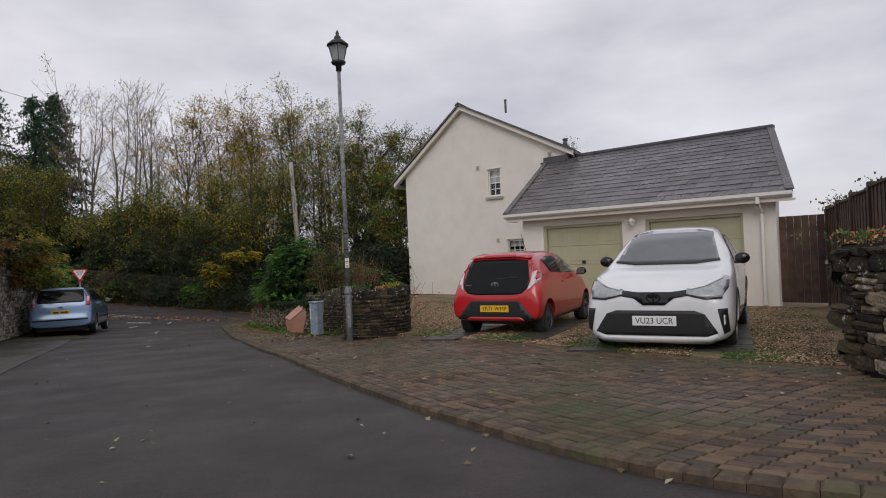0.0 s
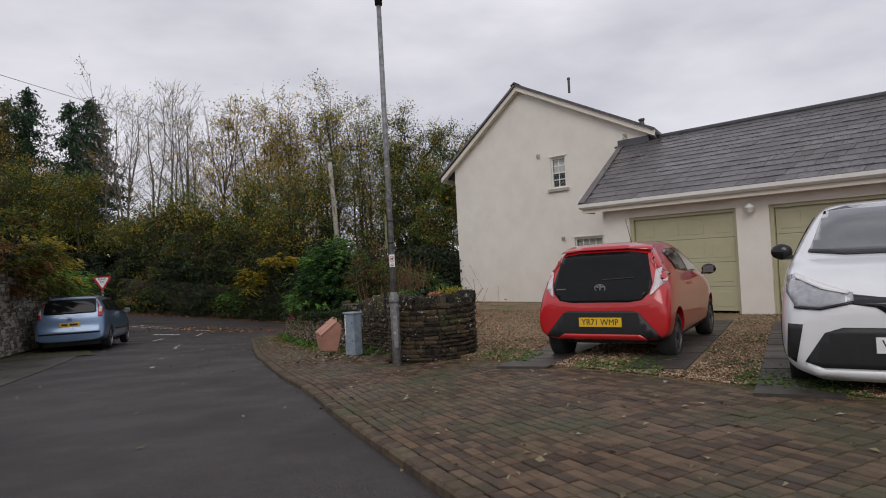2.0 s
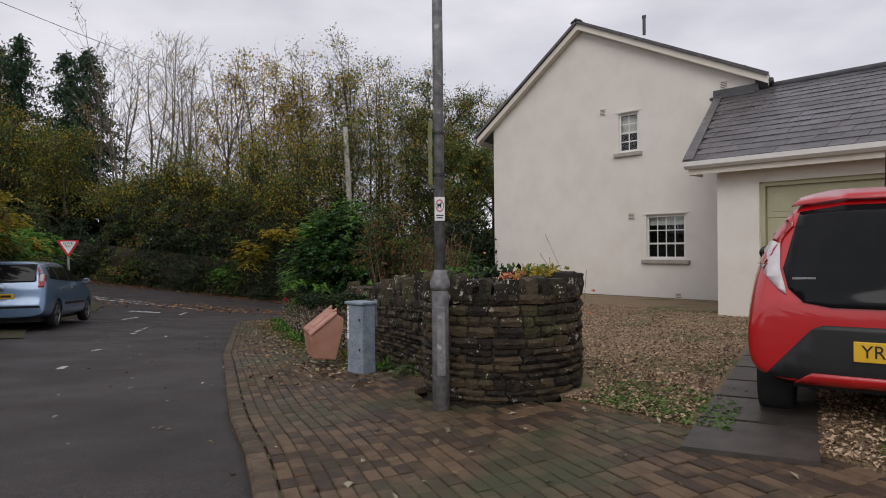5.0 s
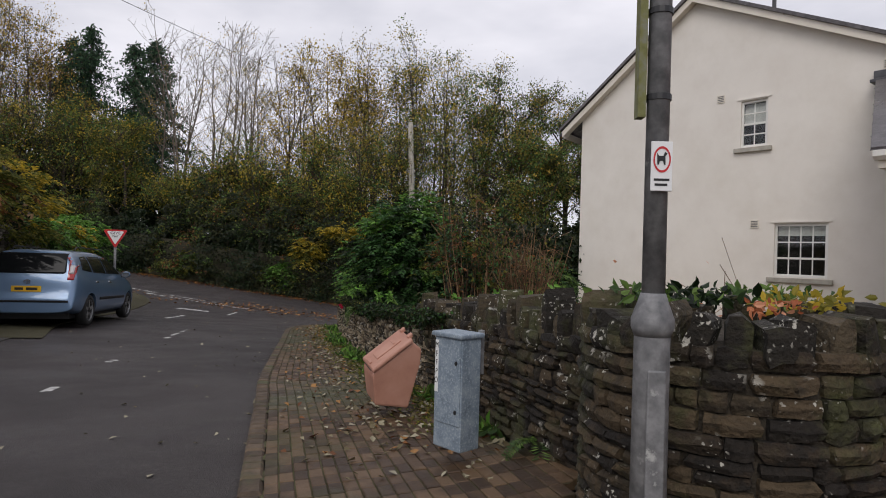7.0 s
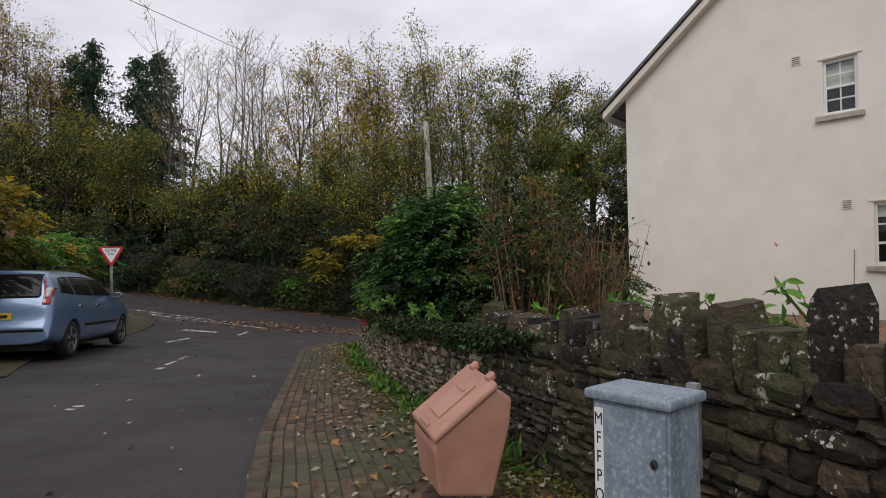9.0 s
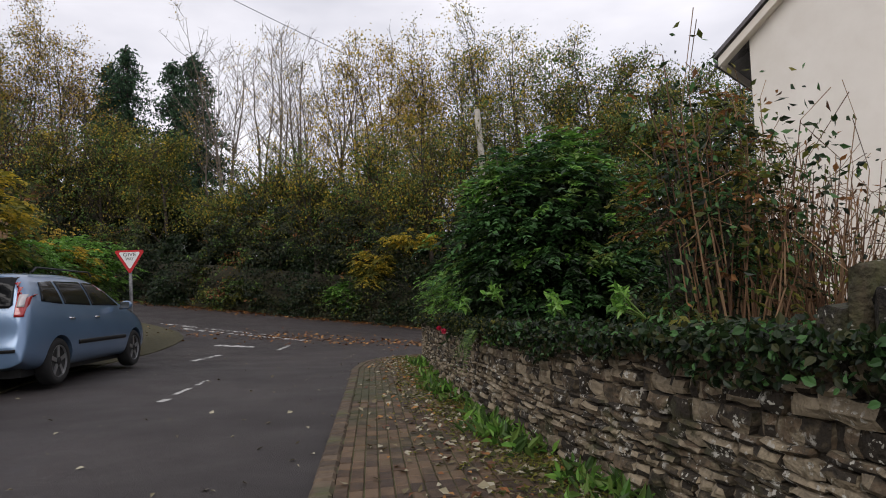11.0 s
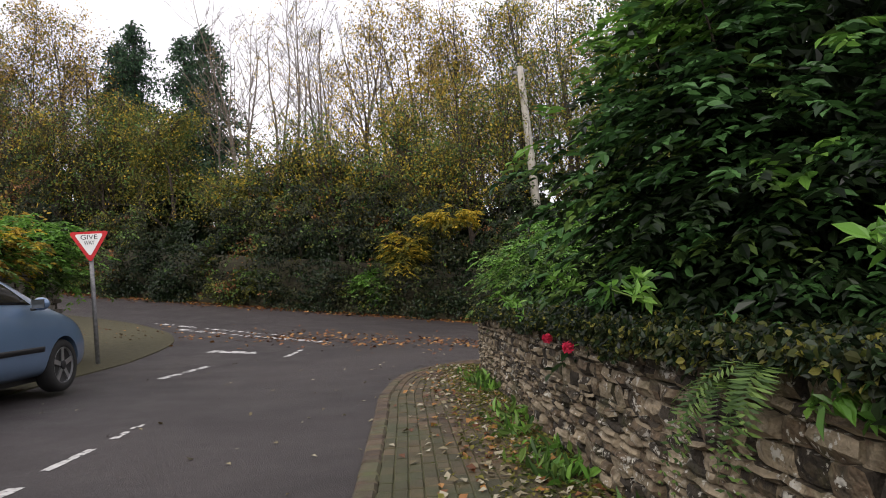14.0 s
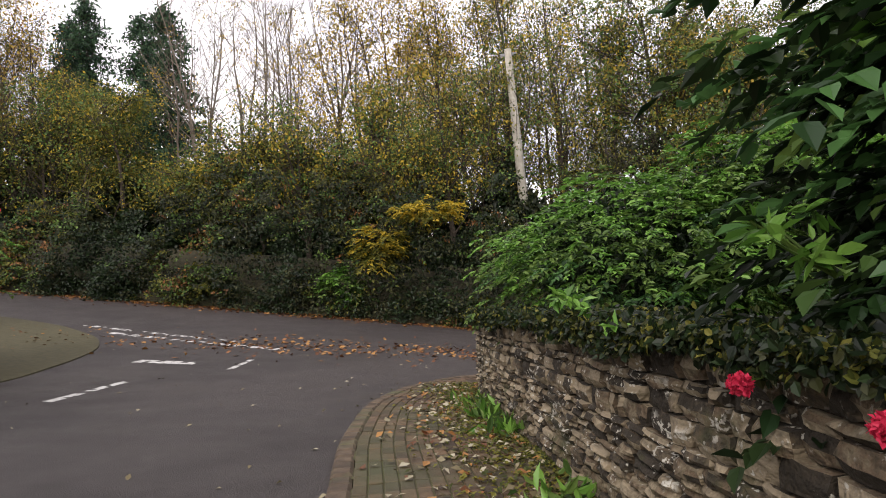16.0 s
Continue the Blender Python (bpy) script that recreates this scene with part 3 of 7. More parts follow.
for x, z in ((1.95, 4.66), (2.78, 1.8), (5.2, 4.78), (4.05, -0.25)):
    v = part("air_vent", boxes((x - 0.09, -0.02, z - 0.09, x + 0.09, 0.0, z + 0.09)), CREAM_PAINT, house, "small square air vent", bevel=0.004)
    sl = bmesh.new()
    for k in range(4):
        box(sl, x - 0.07, -0.026, z - 0.065 + k * 0.038, x + 0.07, -0.02, z - 0.05 + k * 0.038)
    part("vent_slats", sl, LEAD, v)


def roof_slope(parent, x0, z0, x1, z1, ya, yb, thick=0.07):
    """A thin slab from eave (x0, z0) to ridge (x1, z1), from ya to yb."""
    d = Vector((x1 - x0, 0, z1 - z0)).normalized()
    nrm = Vector((-d.z, 0, d.x)) if d.x > 0 else Vector((d.z, 0, -d.x))
    pts = [(x0, z0), (x1, z1), (x1 + nrm.x * thick, z1 + nrm.z * thick), (x0 + nrm.x * thick, z0 + nrm.z * thick)]
    return part("roof", prism(pts, ya, yb), SLATE, parent, "dark grey slate roof slope")


roof_l = roof_slope(house, 1.3 - 3.85 - 0.05, EAVE_L, 1.3, APEX, -0.28, 9.3)
roof_r = roof_slope(house, 1.3 + 4.95, EAVE_R, 1.3, APEX, -0.28, 9.3)
part("ridge_tile", prism([(1.12, APEX + 0.03), (1.3, APEX + 0.13), (1.48, APEX + 0.03), (1.3, APEX + 0.08)], -0.3, 9.3), SLATE, house, "dark ridge tiles")
for xa, za in ((1.3 - 3.85, EAVE_L), (1.3 + 4.95, EAVE_R)):
    sgn = 1 if xa > 1.3 else -1
    pts = [(xa, za - 0.17), (1.3, APEX - 0.17), (1.3, APEX - 0.005), (xa, za - 0.005)]
    part("bargeboard", prism(pts, -0.22, -0.18), CREAM_PAINT, house, "cream painted bargeboard")
    pts = [(xa, za - 0.14), (1.3, APEX - 0.14), (1.3, APEX - 0.11), (xa, za - 0.11)]
    part("soffit", prism(pts, -0.18, 0.0), CREAM_PAINT, house)
    gut = bmesh.new()
    box(gut, xa - (0.02 if sgn > 0 else 0.1), -0.2, za - 0.15, xa + (0.1 if sgn > 0 else 0.02), 9.2, za - 0.04)
    part("gutter", gut, LEAD, house, "dark half-round gutter", bevel=0.03)
    part("fascia", boxes((xa - 0.02 * sgn - 0.01, -0.17, za - 0.2, xa - 0.02 * sgn + 0.01, 9.2, za - 0.02)), CREAM_PAINT, house)
part("flue_pipe", lathe([(0.05, APEX - 0.3), (0.05, APEX + 0.16), (0.065, APEX + 0.16), (0.065, APEX + 0.22)], 10, at=(2.9, 1.2)), LEAD, house)
st = bmesh.new()
box(st, 5.38, 1.1, 4.9, 5.64, 1.4, 5.2)
chim = part("chimney", st, LEAD, house, bevel=0.01)
part("chimney_pot", lathe([(0.09, 5.2), (0.1, 5.28), (0.075, 5.4), (0.11, 5.42), (0.11, 5.47)], 10, at=(5.5, 1.25)), LEAD, chim)

# the house runs back at a slight skew to its gable
for o in house.children_recursive:
    if o.type == "MESH":
        for v in o.data.vertices:
            v.co.x -= 0.3 * max(0.0, v.co.y)

# garage: front wall towards the drive, roof rising back to the gable plane
garage = thing("garage", BUILD, "attached cream double garage with slate roof", "garage")
GF = -4.29
GX0, GX1, GD1, GD2, GDT = 6.8, 13.42, (7.47, 9.83), (10.45, 12.74), 2.04
bm = wall_sheet(bmesh.new(), ([GX0, GX1], [2.5, 2.5], -0.3), [(*GD1, -0.3, GDT), (*GD2, -0.3, GDT)], GF, GF + 0.28)
part("front_wall", bm, RENDERED, garage, "cream rendered piers and lintel")
part("side_wall", boxes((GX0, GF + 0.28, -0.6, GX0 + 0.28, 1.6, 2.5)), RENDERED, garage)
bm = boxes((GX1 - 0.28, GF + 0.28, -0.6, GX1, 4.6, 2.5))
for v in bm.verts:
    v.co.x -= 0.3 * (v.co.y - GF - 0.28)
part("side_wall", bm, RENDERED, garage)
for i, (a, b) in enumerate((GD1, GD2)):
    door = new("garage_door")
    door.parent = garage
    tagged(door, "sage-green panelled up-and-over garage door, closed")
    part("door_frame", boxes((a, GF + 0.06, -0.3, a + 0.07, GF + 0.2, GDT), (b - 0.07, GF + 0.06, -0.3, b, GF + 0.2, GDT), (a + 0.07, GF + 0.06, GDT - 0.07, b - 0.07, GF + 0.2, GDT)), DOOR_PAINT, door, bevel=0.006)
    for k in range(4):
        z0 = -0.07 + k * 0.51
        part("panel", boxes((a + 0.08, GF + 0.12, z0 + 0.002, b - 0.08, GF + 0.16, z0 + 0.508)), DOOR_PAINT, door, bevel=0.008)
        for c in range(4):
            w = (b - a - 0.16) / 4
            xa = a + 0.08 + c * w
            part("raised_field", boxes((xa + 0.09, GF + 0.112, z0 + 0.1, xa + w - 0.09, GF + 0.121, z0 + 0.41)), DOOR_PAINT, door, bevel=0.006)
    part("door_handle", boxes(((a + b) / 2 - 0.045, GF + 0.07, 0.98, (a + b) / 2 + 0.045, GF + 0.12, 1.06)), BLACK, door, "black lever handle", bevel=0.01)
# added unseen backing that stops daylight showing through the door gaps
part("inner_lining", boxes((GX0 + 0.3, GF + 0.3, -0.3, GX1 - 0.4, GF + 0.33, 2.4)), DARK_ROOM, garage)
# roof
GE = (GF - 0.35, 2.44)
GR = (0.12, 4.56)
slope = math.hypot(GR[0] - GE[0], GR[1] - GE[1])
sdir = Vector((0, GR[0] - GE[0], GR[1] - GE[1])).normalized()
snrm = Vector((0, -sdir.z, sdir.y))
RX0, RX1, RIDGE_R = 6.42, 13.84, 12.4


def roof_point(u, s, h=0.0):
    return Vector((u, GE[0], GE[1])) + sdir * s + snrm * h


bm = bmesh.new()
top_l = 5.0
vs = [bm.verts.new(p) for p in (roof_point(RX0, 0, -0.05), roof_point(RX1, 0, -0.05), roof_point(RIDGE_R, slope, -0.05), roof_point(top_l, slope, -0.05), roof_point(RX0, 0, 0), roof_point(RX1, 0, 0), roof_point(RIDGE_R, slope, 0), roof_point(top_l, slope, 0))]
for f in ((3, 2, 1, 0), (4, 5, 6, 7), (0, 1, 5, 4), (1, 2, 6, 5), (2, 3, 7, 6), (3, 0, 4, 7)):
    bm.faces.new([vs[i] for i in f])
garage_roof = part("roof", bm, LEAD, garage, "dark grey slate roof")
back = bmesh.new()
vs = [back.verts.new(p) for p in ((5.9, 0.12, 4.56), (RIDGE_R, 0.12, 4.56), (RIDGE_R - 1.45, 4.9, 2.44), (5.9, 4.9, 2.44), (5.9, 0.12, 4.5), (RIDGE_R, 0.12, 4.5), (RIDGE_R - 1.45, 4.9, 2.38), (5.9, 4.9, 2.38))]
for f in ((0, 1, 2, 3), (7, 6, 5, 4), (0, 4, 5, 1), (1, 5, 6, 2), (2, 6, 7, 3), (3, 7, 4, 0)):
    back.faces.new([vs[i] for i in f])
part("back_roof", back, SLATE, garage)
part("ridge_tile", boxes((5.95, 0.02, 4.53, RIDGE_R + 0.05, 0.24, 4.65)), LEAD, garage, "dark ridge tiles", bevel=0.04)
part("lead_flashing", boxes((top_l - 0.02, -0.1, 4.42, 6.0, -0.02, 4.66), (top_l - 0.02, -0.3, 4.4, 6.0, -0.02, 4.46)), LEAD, garage, "grey lead flashing", bevel=0.01)
part("fascia", boxes((RX0 + 0.03, GE[0] + 0.03, 2.22, RX1 - 0.02, GE[0] + 0.06, 2.42)), CREAM_PAINT, garage, "cream fascia board")
part("soffit", boxes((RX0 + 0.03, GE[0] + 0.06, 2.25, RX1 - 0.02, GF, 2.28)), CREAM_PAINT, garage)
part("verge_board", boxes((RX0 + 0.03, GE[0] + 0.06, 2.22, RX0 + 0.06, GF + 0.2, 2.4)), CREAM_PAINT, garage)
gm = bmesh.new()
gp = [(0.0, 0.0), (0.0, 0.075), (-0.012, 0.075), (-0.03, 0.02), (-0.06, -0.02), (-0.1, 0.02), (-0.115, 0.075), (-0.125, 0.075), (-0.12, -0.0), (-0.06, -0.05)]
ga = [gm.verts.new((RX0, GE[0] + 0.03 + y, 2.36 + z)) for y, z in gp]
gb = [gm.verts.new((RX1, GE[0] + 0.03 + y, 2.36 + z)) for y, z in gp]
for k in range(len(gp)):
    gm.faces.new((ga[k], ga[(k + 1) % len(gp)], gb[(k + 1) % len(gp)], gb[k]))
gm.faces.new(ga[::-1])
gm.faces.new(gb)
part("gutter", gm, WHITE_PAINT, garage, "white half-round gutter")
pipe = tubes_mesh("downpipe", [(13.15, GE[0] - 0.03, 2.36, 13.15, GE[0] - 0.03, 2.2, 0.045, 0.045), (13.15, GE[0] - 0.03, 2.2, 13.15, GF - 0.06, 2.02, 0.04, 0.04), (13.15, GF - 0.06, 2.04, 13.15, GF - 0.06, -0.02, 0.035, 0.035)], 10)
mesh_ob("downpipe", pipe, WHITE_PAINT, garage, "white plastic downpipe", smooth=True)
part("outside_lamp", lathe([(0.03, 0), (0.075, 0.03), (0.07, 0.09), (0.1, 0.11), (0.09, 0.14), (0.02, 0.2)], 12, at=(10.14, GF - 0.12)), WHITE_PAINT, garage, "small white wall lamp", smooth=True).location.z = 1.9

# gate and fence beside the garage
gate = thing("timber_gate", BUILD, "dark brown closed boarded timber gate", "gate")
for k in range(6):
    part("board", boxes((13.46 + k * 0.145, GF + 0.02, 0.03, 13.6 + k * 0.145, GF + 0.045, 1.9)), WOOD, gate, bevel=0.005)
for rz in (0.3, 1.55):
    part("rail", boxes((13.46, GF + 0.045, rz, 14.33, GF + 0.09, rz + 0.1)), WOOD, gate)
part("latch", boxes((14.2, GF - 0.01, 1.0, 14.3, GF + 0.02, 1.06)), BLACK, gate, bevel=0.005)
part("gate_post", boxes((14.34, GF - 0.05, -0.1, 14.44, GF + 0.05, 2.0)), WOOD, gate, bevel=0.008)
F0 = BUILD @ Vector((14.4, GF, 0))
F1 = Vector((5.35, 4.5, 0))
flen = (F1 - F0).length
fdir = (F1 - F0).normalized()
FENCE = Matrix(((fdir.x, -fdir.y, 0, F0.x), (fdir.y, fdir.x, 0, F0.y), (0, 0, 1, 0), (0, 0, 0, 1)))
fence = thing("timber_fence", FENCE, "brown close-boarded timber fence stepping along the drive", "fence")
npan = 5
for k in range(npan):
    a, b = flen * k / npan, flen * (k + 1) / npan
    g = float(drive_z(*(F0 + fdir * (a + b) / 2).xy))
    top = 1.98 + 0.035 * k
    part("post", boxes((a - 0.05, -0.05, g - 0.2, a + 0.05, 0.05, top + 0.08)), WOOD, fence, bevel=0.008)
    part("capping", boxes((a, -0.04, top, b, 0.04, top + 0.035)), WOOD, fence)
    n = int((b - a - 0.1) / 0.125)
    for j in range(n):
        w = (b - a - 0.1) / n
        part("board", boxes((a + 0.05 + j * w, -0.012 + 0.012 * (j % 2), g + 0.02, a + 0.05 + (j + 1) * w - 0.002, 0.006 + 0.012 * (j % 2), top)), WOOD, fence)


# ---- lamp post ----
LP = (0.075, 11.36)
lamp_z = float(drive_z(*LP))
lamp = thing("street_lamp", pose(LP[0], LP[1], lamp_z), "tall grey galvanised lamp post with black glazed lantern", "street lamp")
part("base_column", lathe([(0.063, -0.2), (0.061, 0.86), (0.06, 0.92)], 20), GALV, lamp, "mottled wide base", smooth=True)
part("collar", lathe([(0.062, 0.86), (0.073, 0.89), (0.073, 0.92), (0.052, 0.98), (0.042, 1.01)], 20), GALV, lamp, smooth=True)
part("pole", lathe([(0.04, 1.0), (0.037, 3.0), (0.032, 5.05)], 16), GALV, lamp, smooth=True)
part("access_door", boxes((-0.032, -0.067, 0.25, 0.032, -0.055, 0.75)), GALV, lamp, bevel=0.01)
part("sign_band", lathe([(0.044, 1.68), (0.044, 1.7)], 16), BLACK, lamp)
part("sign_band", lathe([(0.044, 1.98), (0.044, 2.0)], 16), BLACK, lamp)
plate = part("back_plate", boxes((-0.075, -0.02, 1.62, -0.048, 0.03, 2.08)), material("mossy_board", [(0.1, 0.1, 0.03), (0.17, 0.17, 0.06), (0.2, 0.2, 0.16)], rough=0.8, scale=18), lamp, "mossy edge-on plate")
notice = new("dog_notice")
notice.parent = lamp
notice.scale = (0.66, 1, 1)
part("plate", boxes((-0.055, -0.057, 1.36, 0.055, -0.049, 1.53)), SIGN_WHITE, notice, "white dog notice plate", bevel=0.003)
ring = bmesh.new()
for k in range(28):
    a, b = 2 * math.pi * k / 28, 2 * math.pi * (k + 1) / 28
    v = [ring.verts.new((r * math.cos(t), -0.0585, 1.468 + r * math.sin(t))) for r, t in ((0.045, a), (0.045, b), (0.037, b), (0.037, a))]
    ring.faces.new(v)
part("red_ring", ring, SIGN_RED, notice)
part("dog_pictogram", prism([(-0.024, 1.45), (-0.016, 1.45), (-0.012, 1.463), (0.006, 1.463), (0.01, 1.45), (0.018, 1.45), (0.016, 1.478), (0.026, 1.488), (0.014, 1.494), (0.006, 1.48), (-0.016, 1.48), (-0.026, 1.49)], -0.0595, -0.0575), INK, notice)
part("text_bars", boxes((-0.04, -0.0585, 1.395, 0.04, -0.0575, 1.403), (-0.035, -0.0585, 1.378, 0.03, -0.0575, 1.386)), INK, notice)
lan = new("lantern")
lan.parent = lamp
lan.location.z = 5.05
part("lantern_seat", lathe([(0.05, -0.05), (0.055, 0.05), (0.12, 0.08), (0.14, 0.12), (0.1, 0.14)], 16), BLACK, lan, smooth=True)
part("lantern_glass", lathe([(0.095, 0.14), (0.165, 0.42)], 4), leaf_material("opal_lamp_glass", [(0.6, 0.62, 0.63), (0.7, 0.72, 0.73)], rough=0.2, spread=0.0, through_light=0.6), lan, "four-sided tapering glass")
cage = []
for k in range(4):
    a = math.pi / 2 * k
    cage.append((0.1 * math.cos(a), 0.1 * math.sin(a), 0.13, 0.17 * math.cos(a), 0.17 * math.sin(a), 0.43, 0.009, 0.009))
mesh_ob("lantern_frame", tubes_mesh("lantern_frame", cage, 6), BLACK, lan)
part("lantern_roof", lathe([(0.2, 0.42), (0.2, 0.44), (0.11, 0.52), (0.06, 0.55), (0.065, 0.58), (0.025, 0.62), (0.035, 0.65), (0.008, 0.71)], 16), BLACK, lan, "black domed cap with finial", smooth=True)
part("bulb", lathe([(0.02, 0.14), (0.045, 0.2), (0.045, 0.28), (0.015, 0.34)], 12), SIGN_WHITE, lan, smooth=True)

# ---- street cabinet ----
cab = thing("street_cabinet", pose(-0.6, 12.84, -0.09, 0, 0, -46) @ Matrix.Diagonal((0.57, 0.55, 0.78, 1)), "weathered blue-grey steel telecom cabinet beside the wall", "cabinet")
part("body", boxes((-0.2, -0.12, -0.05, 0.2, 0.16, 0.78)), CABINET, cab, bevel=0.01)
part("door", boxes((-0.185, -0.132, 0.14, 0.185, -0.12, 0.765)), CABINET, cab, "mottled flaking door", bevel=0.004)
part("lid", prism([(-0.225, 0.78), (0.225, 0.78), (0.225, 0.815), (-0.225, 0.815)], -0.16, 0.19), CABINET, cab, "overhanging sloped lid", bevel=0.012)
part("lock", lathe([(0.016, 0), (0.016, 0.012), (0.008, 0.016)], 12), BLACK, cab).matrix_local = pose(0.13, -0.132, 0.6, 90)
part("lock", lathe([(0.016, 0), (0.016, 0.012), (0.008, 0.016)], 12), BLACK, cab).matrix_local = pose(0.13, -0.132, 0.24, 90)
strip_l = part("label_strip", boxes((-0.183, -0.1345, 0.36, -0.135, -0.1322, 0.75)), SIGN_WHITE, cab, "white vertical letter strip")
for k, ch in enumerate("MFFPO"):
    words(ch, 0.062, Matrix.Translation((-0.159, -0.1352, 0.71 - k * 0.066)), INK, strip_l, "letter")
part("conduit", boxes((0.12, 0.19, 0.5, 0.17, 0.24, 0.83)), GALV, cab)

# ---- grit bin ----
grit = thing("grit_bin", pose(-1.16, 14.27, -0.215, -8, 4, -70) @ Matrix.Diagonal((0.56, 0.47, 0.74, 1)), "faded pink-red plastic grit bin with sloping lid, leaning", "grit bin")
side = [(-0.28, 0.0), (0.3, 0.0), (0.36, 0.5), (0.34, 0.66), (0.16, 0.72), (-0.4, 0.36), (-0.42, 0.3)]
bm = bmesh.new()
a = [bm.verts.new((-0.33 + 0.03 * (z < 0.1), x, z)) for x, z in side]
b = [bm.verts.new((0.33 - 0.03 * (z < 0.1), x, z)) for x, z in side]
bm.faces.new(a)
bm.faces.new(b[::-1])
for k in range(len(side)):
    bm.faces.new((a[k], b[k], b[(k + 1) % len(side)], a[(k + 1) % len(side)]))
bmesh.ops.recalc_face_normals(bm, faces=bm.faces)
part("body", bm, BINPINK, grit, bevel=0.025)
lidm = Matrix.Translation((0, -0.43, 0.345)) @ Euler((math.atan2(0.36, 0.56), 0, 0)).to_matrix().to_4x4()
lid = part("lid", boxes((-0.36, 0.0, 0.0, 0.36, 0.7, 0.05)), BINPINK, grit, "overlapping lid", bevel=0.018)
lid.matrix_local = lidm
part("raised_panel", boxes((-0.15, 0.14, 0.05, 0.15, 0.56, 0.065)), BINPINK, lid, bevel=0.008)
part("hand_slot", boxes((-0.12, 0.02, 0.05, 0.12, 0.06, 0.066)), BINPINK, lid, bevel=0.006)
part("grip_ridge", boxes((-0.1, 0.44, 0.065, 0.1, 0.47, 0.075)), BINPINK, lid, bevel=0.004)
for hx in (-0.25, 0.15):
    part("hinge", boxes((hx, 0.66, 0.03, hx + 0.1, 0.74, 0.075)), BINPINK, lid, bevel=0.01)
part("letter_bars", boxes((-0.2, -0.004, 0.006, 0.2, 0.0, 0.02)), INK, lid)

# ---- give way sign ----
SG = (-10.98, 27.9)
sign = thing("give_way_sign", pose(SG[0], SG[1], -1.02, 0, 0, 26), "red and white triangular GIVE WAY sign on grey post", "road sign")
part("post", lathe([(0.038, -0.2), (0.038, 2.38)], 14), GALV, sign, smooth=True)


def tri(c, r, y0, y1):
    pts = []
    for k in range(3):
        a0 = math.radians(-90 + 120 * k)
        for d in (-0.22, 0, 0.22):
            rr = r * (0.9 if d else 0.94)
            pts.append((rr * math.cos(a0 + d * 0.4), c + rr * math.sin(a0 + d * 0.4)))
    return prism(pts, y0, y1)


face = part("sign_face", tri(2.22, 0.37, -0.055, -0.045), SIGN_RED, sign, "red triangular border")
part("white_field", tri(2.23, 0.265, -0.06, -0.054), SIGN_WHITE, face)
words("GIVE", 0.12, Matrix.Translation((0, -0.062, 2.305)), INK, face, "word_give", fit=0.27)
words("WAY", 0.1, Matrix.Translation((0, -0.062, 2.205)), INK, face, "word_way", fit=0.17)
part("bracket", boxes((-0.05, -0.045, 2.1, 0.05, 0.03, 2.13), (-0.05, -0.045, 2.3, 0.05, 0.03, 2.33)), GALV, sign)

# ---- telegraph pole and cable ----
pole = thing("utility_pole", pose(-2.95, 43.3, -2.0, 0, -2.4, 0), "tall pale concrete utility pole among trees", "utility pole")
part("shaft", lathe([(0.2, -0.5), (0.17, 5.0), (0.13, 10.0)], 12), CONCRETE, pole, smooth=True)
part("crossarm", boxes((-0.3, -0.05, 9.75, 0.3, 0.05, 9.85)), GALV, pole)
pts = []
for t in np.linspace(0, 1, 41):
    p = Vector((-3.4, 43.3, 7.9)).lerp(Vector((-19, -6, 8.6)), t)
    p.z -= 2.2 * 4 * t * (1 - t) * 0.5
    pts.append(p)
cable = mesh_ob("overhead_cable", tubes_mesh("overhead_cable", [(*a, *b, 0.008, 0.008) for a, b in zip(pts, pts[1:])], 5), BLACK)
tagged(cable, "thin black overhead cable strung from the pole", "cable")
far_pole = thing("utility_pole", pose(-19, -6, 0), "tall dark timber utility pole carrying the cable", "utility pole")
part("shaft", lathe([(0.16, 0), (0.11, 9.2)], 10), BARK, far_pole, smooth=True)

# ---- left-hand stone wall: core ----
LW = smooth_line([(-6.4, 6.5), (-8.1, 13), (-10.05, 20.5), (-12.15, 28.4)], 0.1)
LWT, LWN = sides_of(LW)


def thick_wall(name, line, nrm, z_of, top_of, t0, t1, mat, label, category):
    """A wall body along a plan line, from offset t0 to t1 along its normals."""
    a, b = line + nrm * t0, line + nrm * t1
    zb = z_of(line[:, 0], line[:, 1])
    zt = top_of(line[:, 0], line[:, 1])
    v = np.stack([np.c_[a, zb - 0.3], np.c_[a, zt], np.c_[b, zt], np.c_[b, zb - 0.3]], 1)
    n = len(line)
    k = np.arange(n * 4).reshape(n, 4)
    f = [np.stack([k[:-1, i], k[1:, i], k[1:, (i + 1) % 4], k[:-1, (i + 1) % 4]], 1) for i in range(4)]
    f += [k[:1], k[-1:, ::-1]]
    ob = mesh_ob(name, arrays_mesh(name, v.reshape(-1, 3), np.concatenate(f)), mat)
    return tagged(ob, label, category, kind="structure")


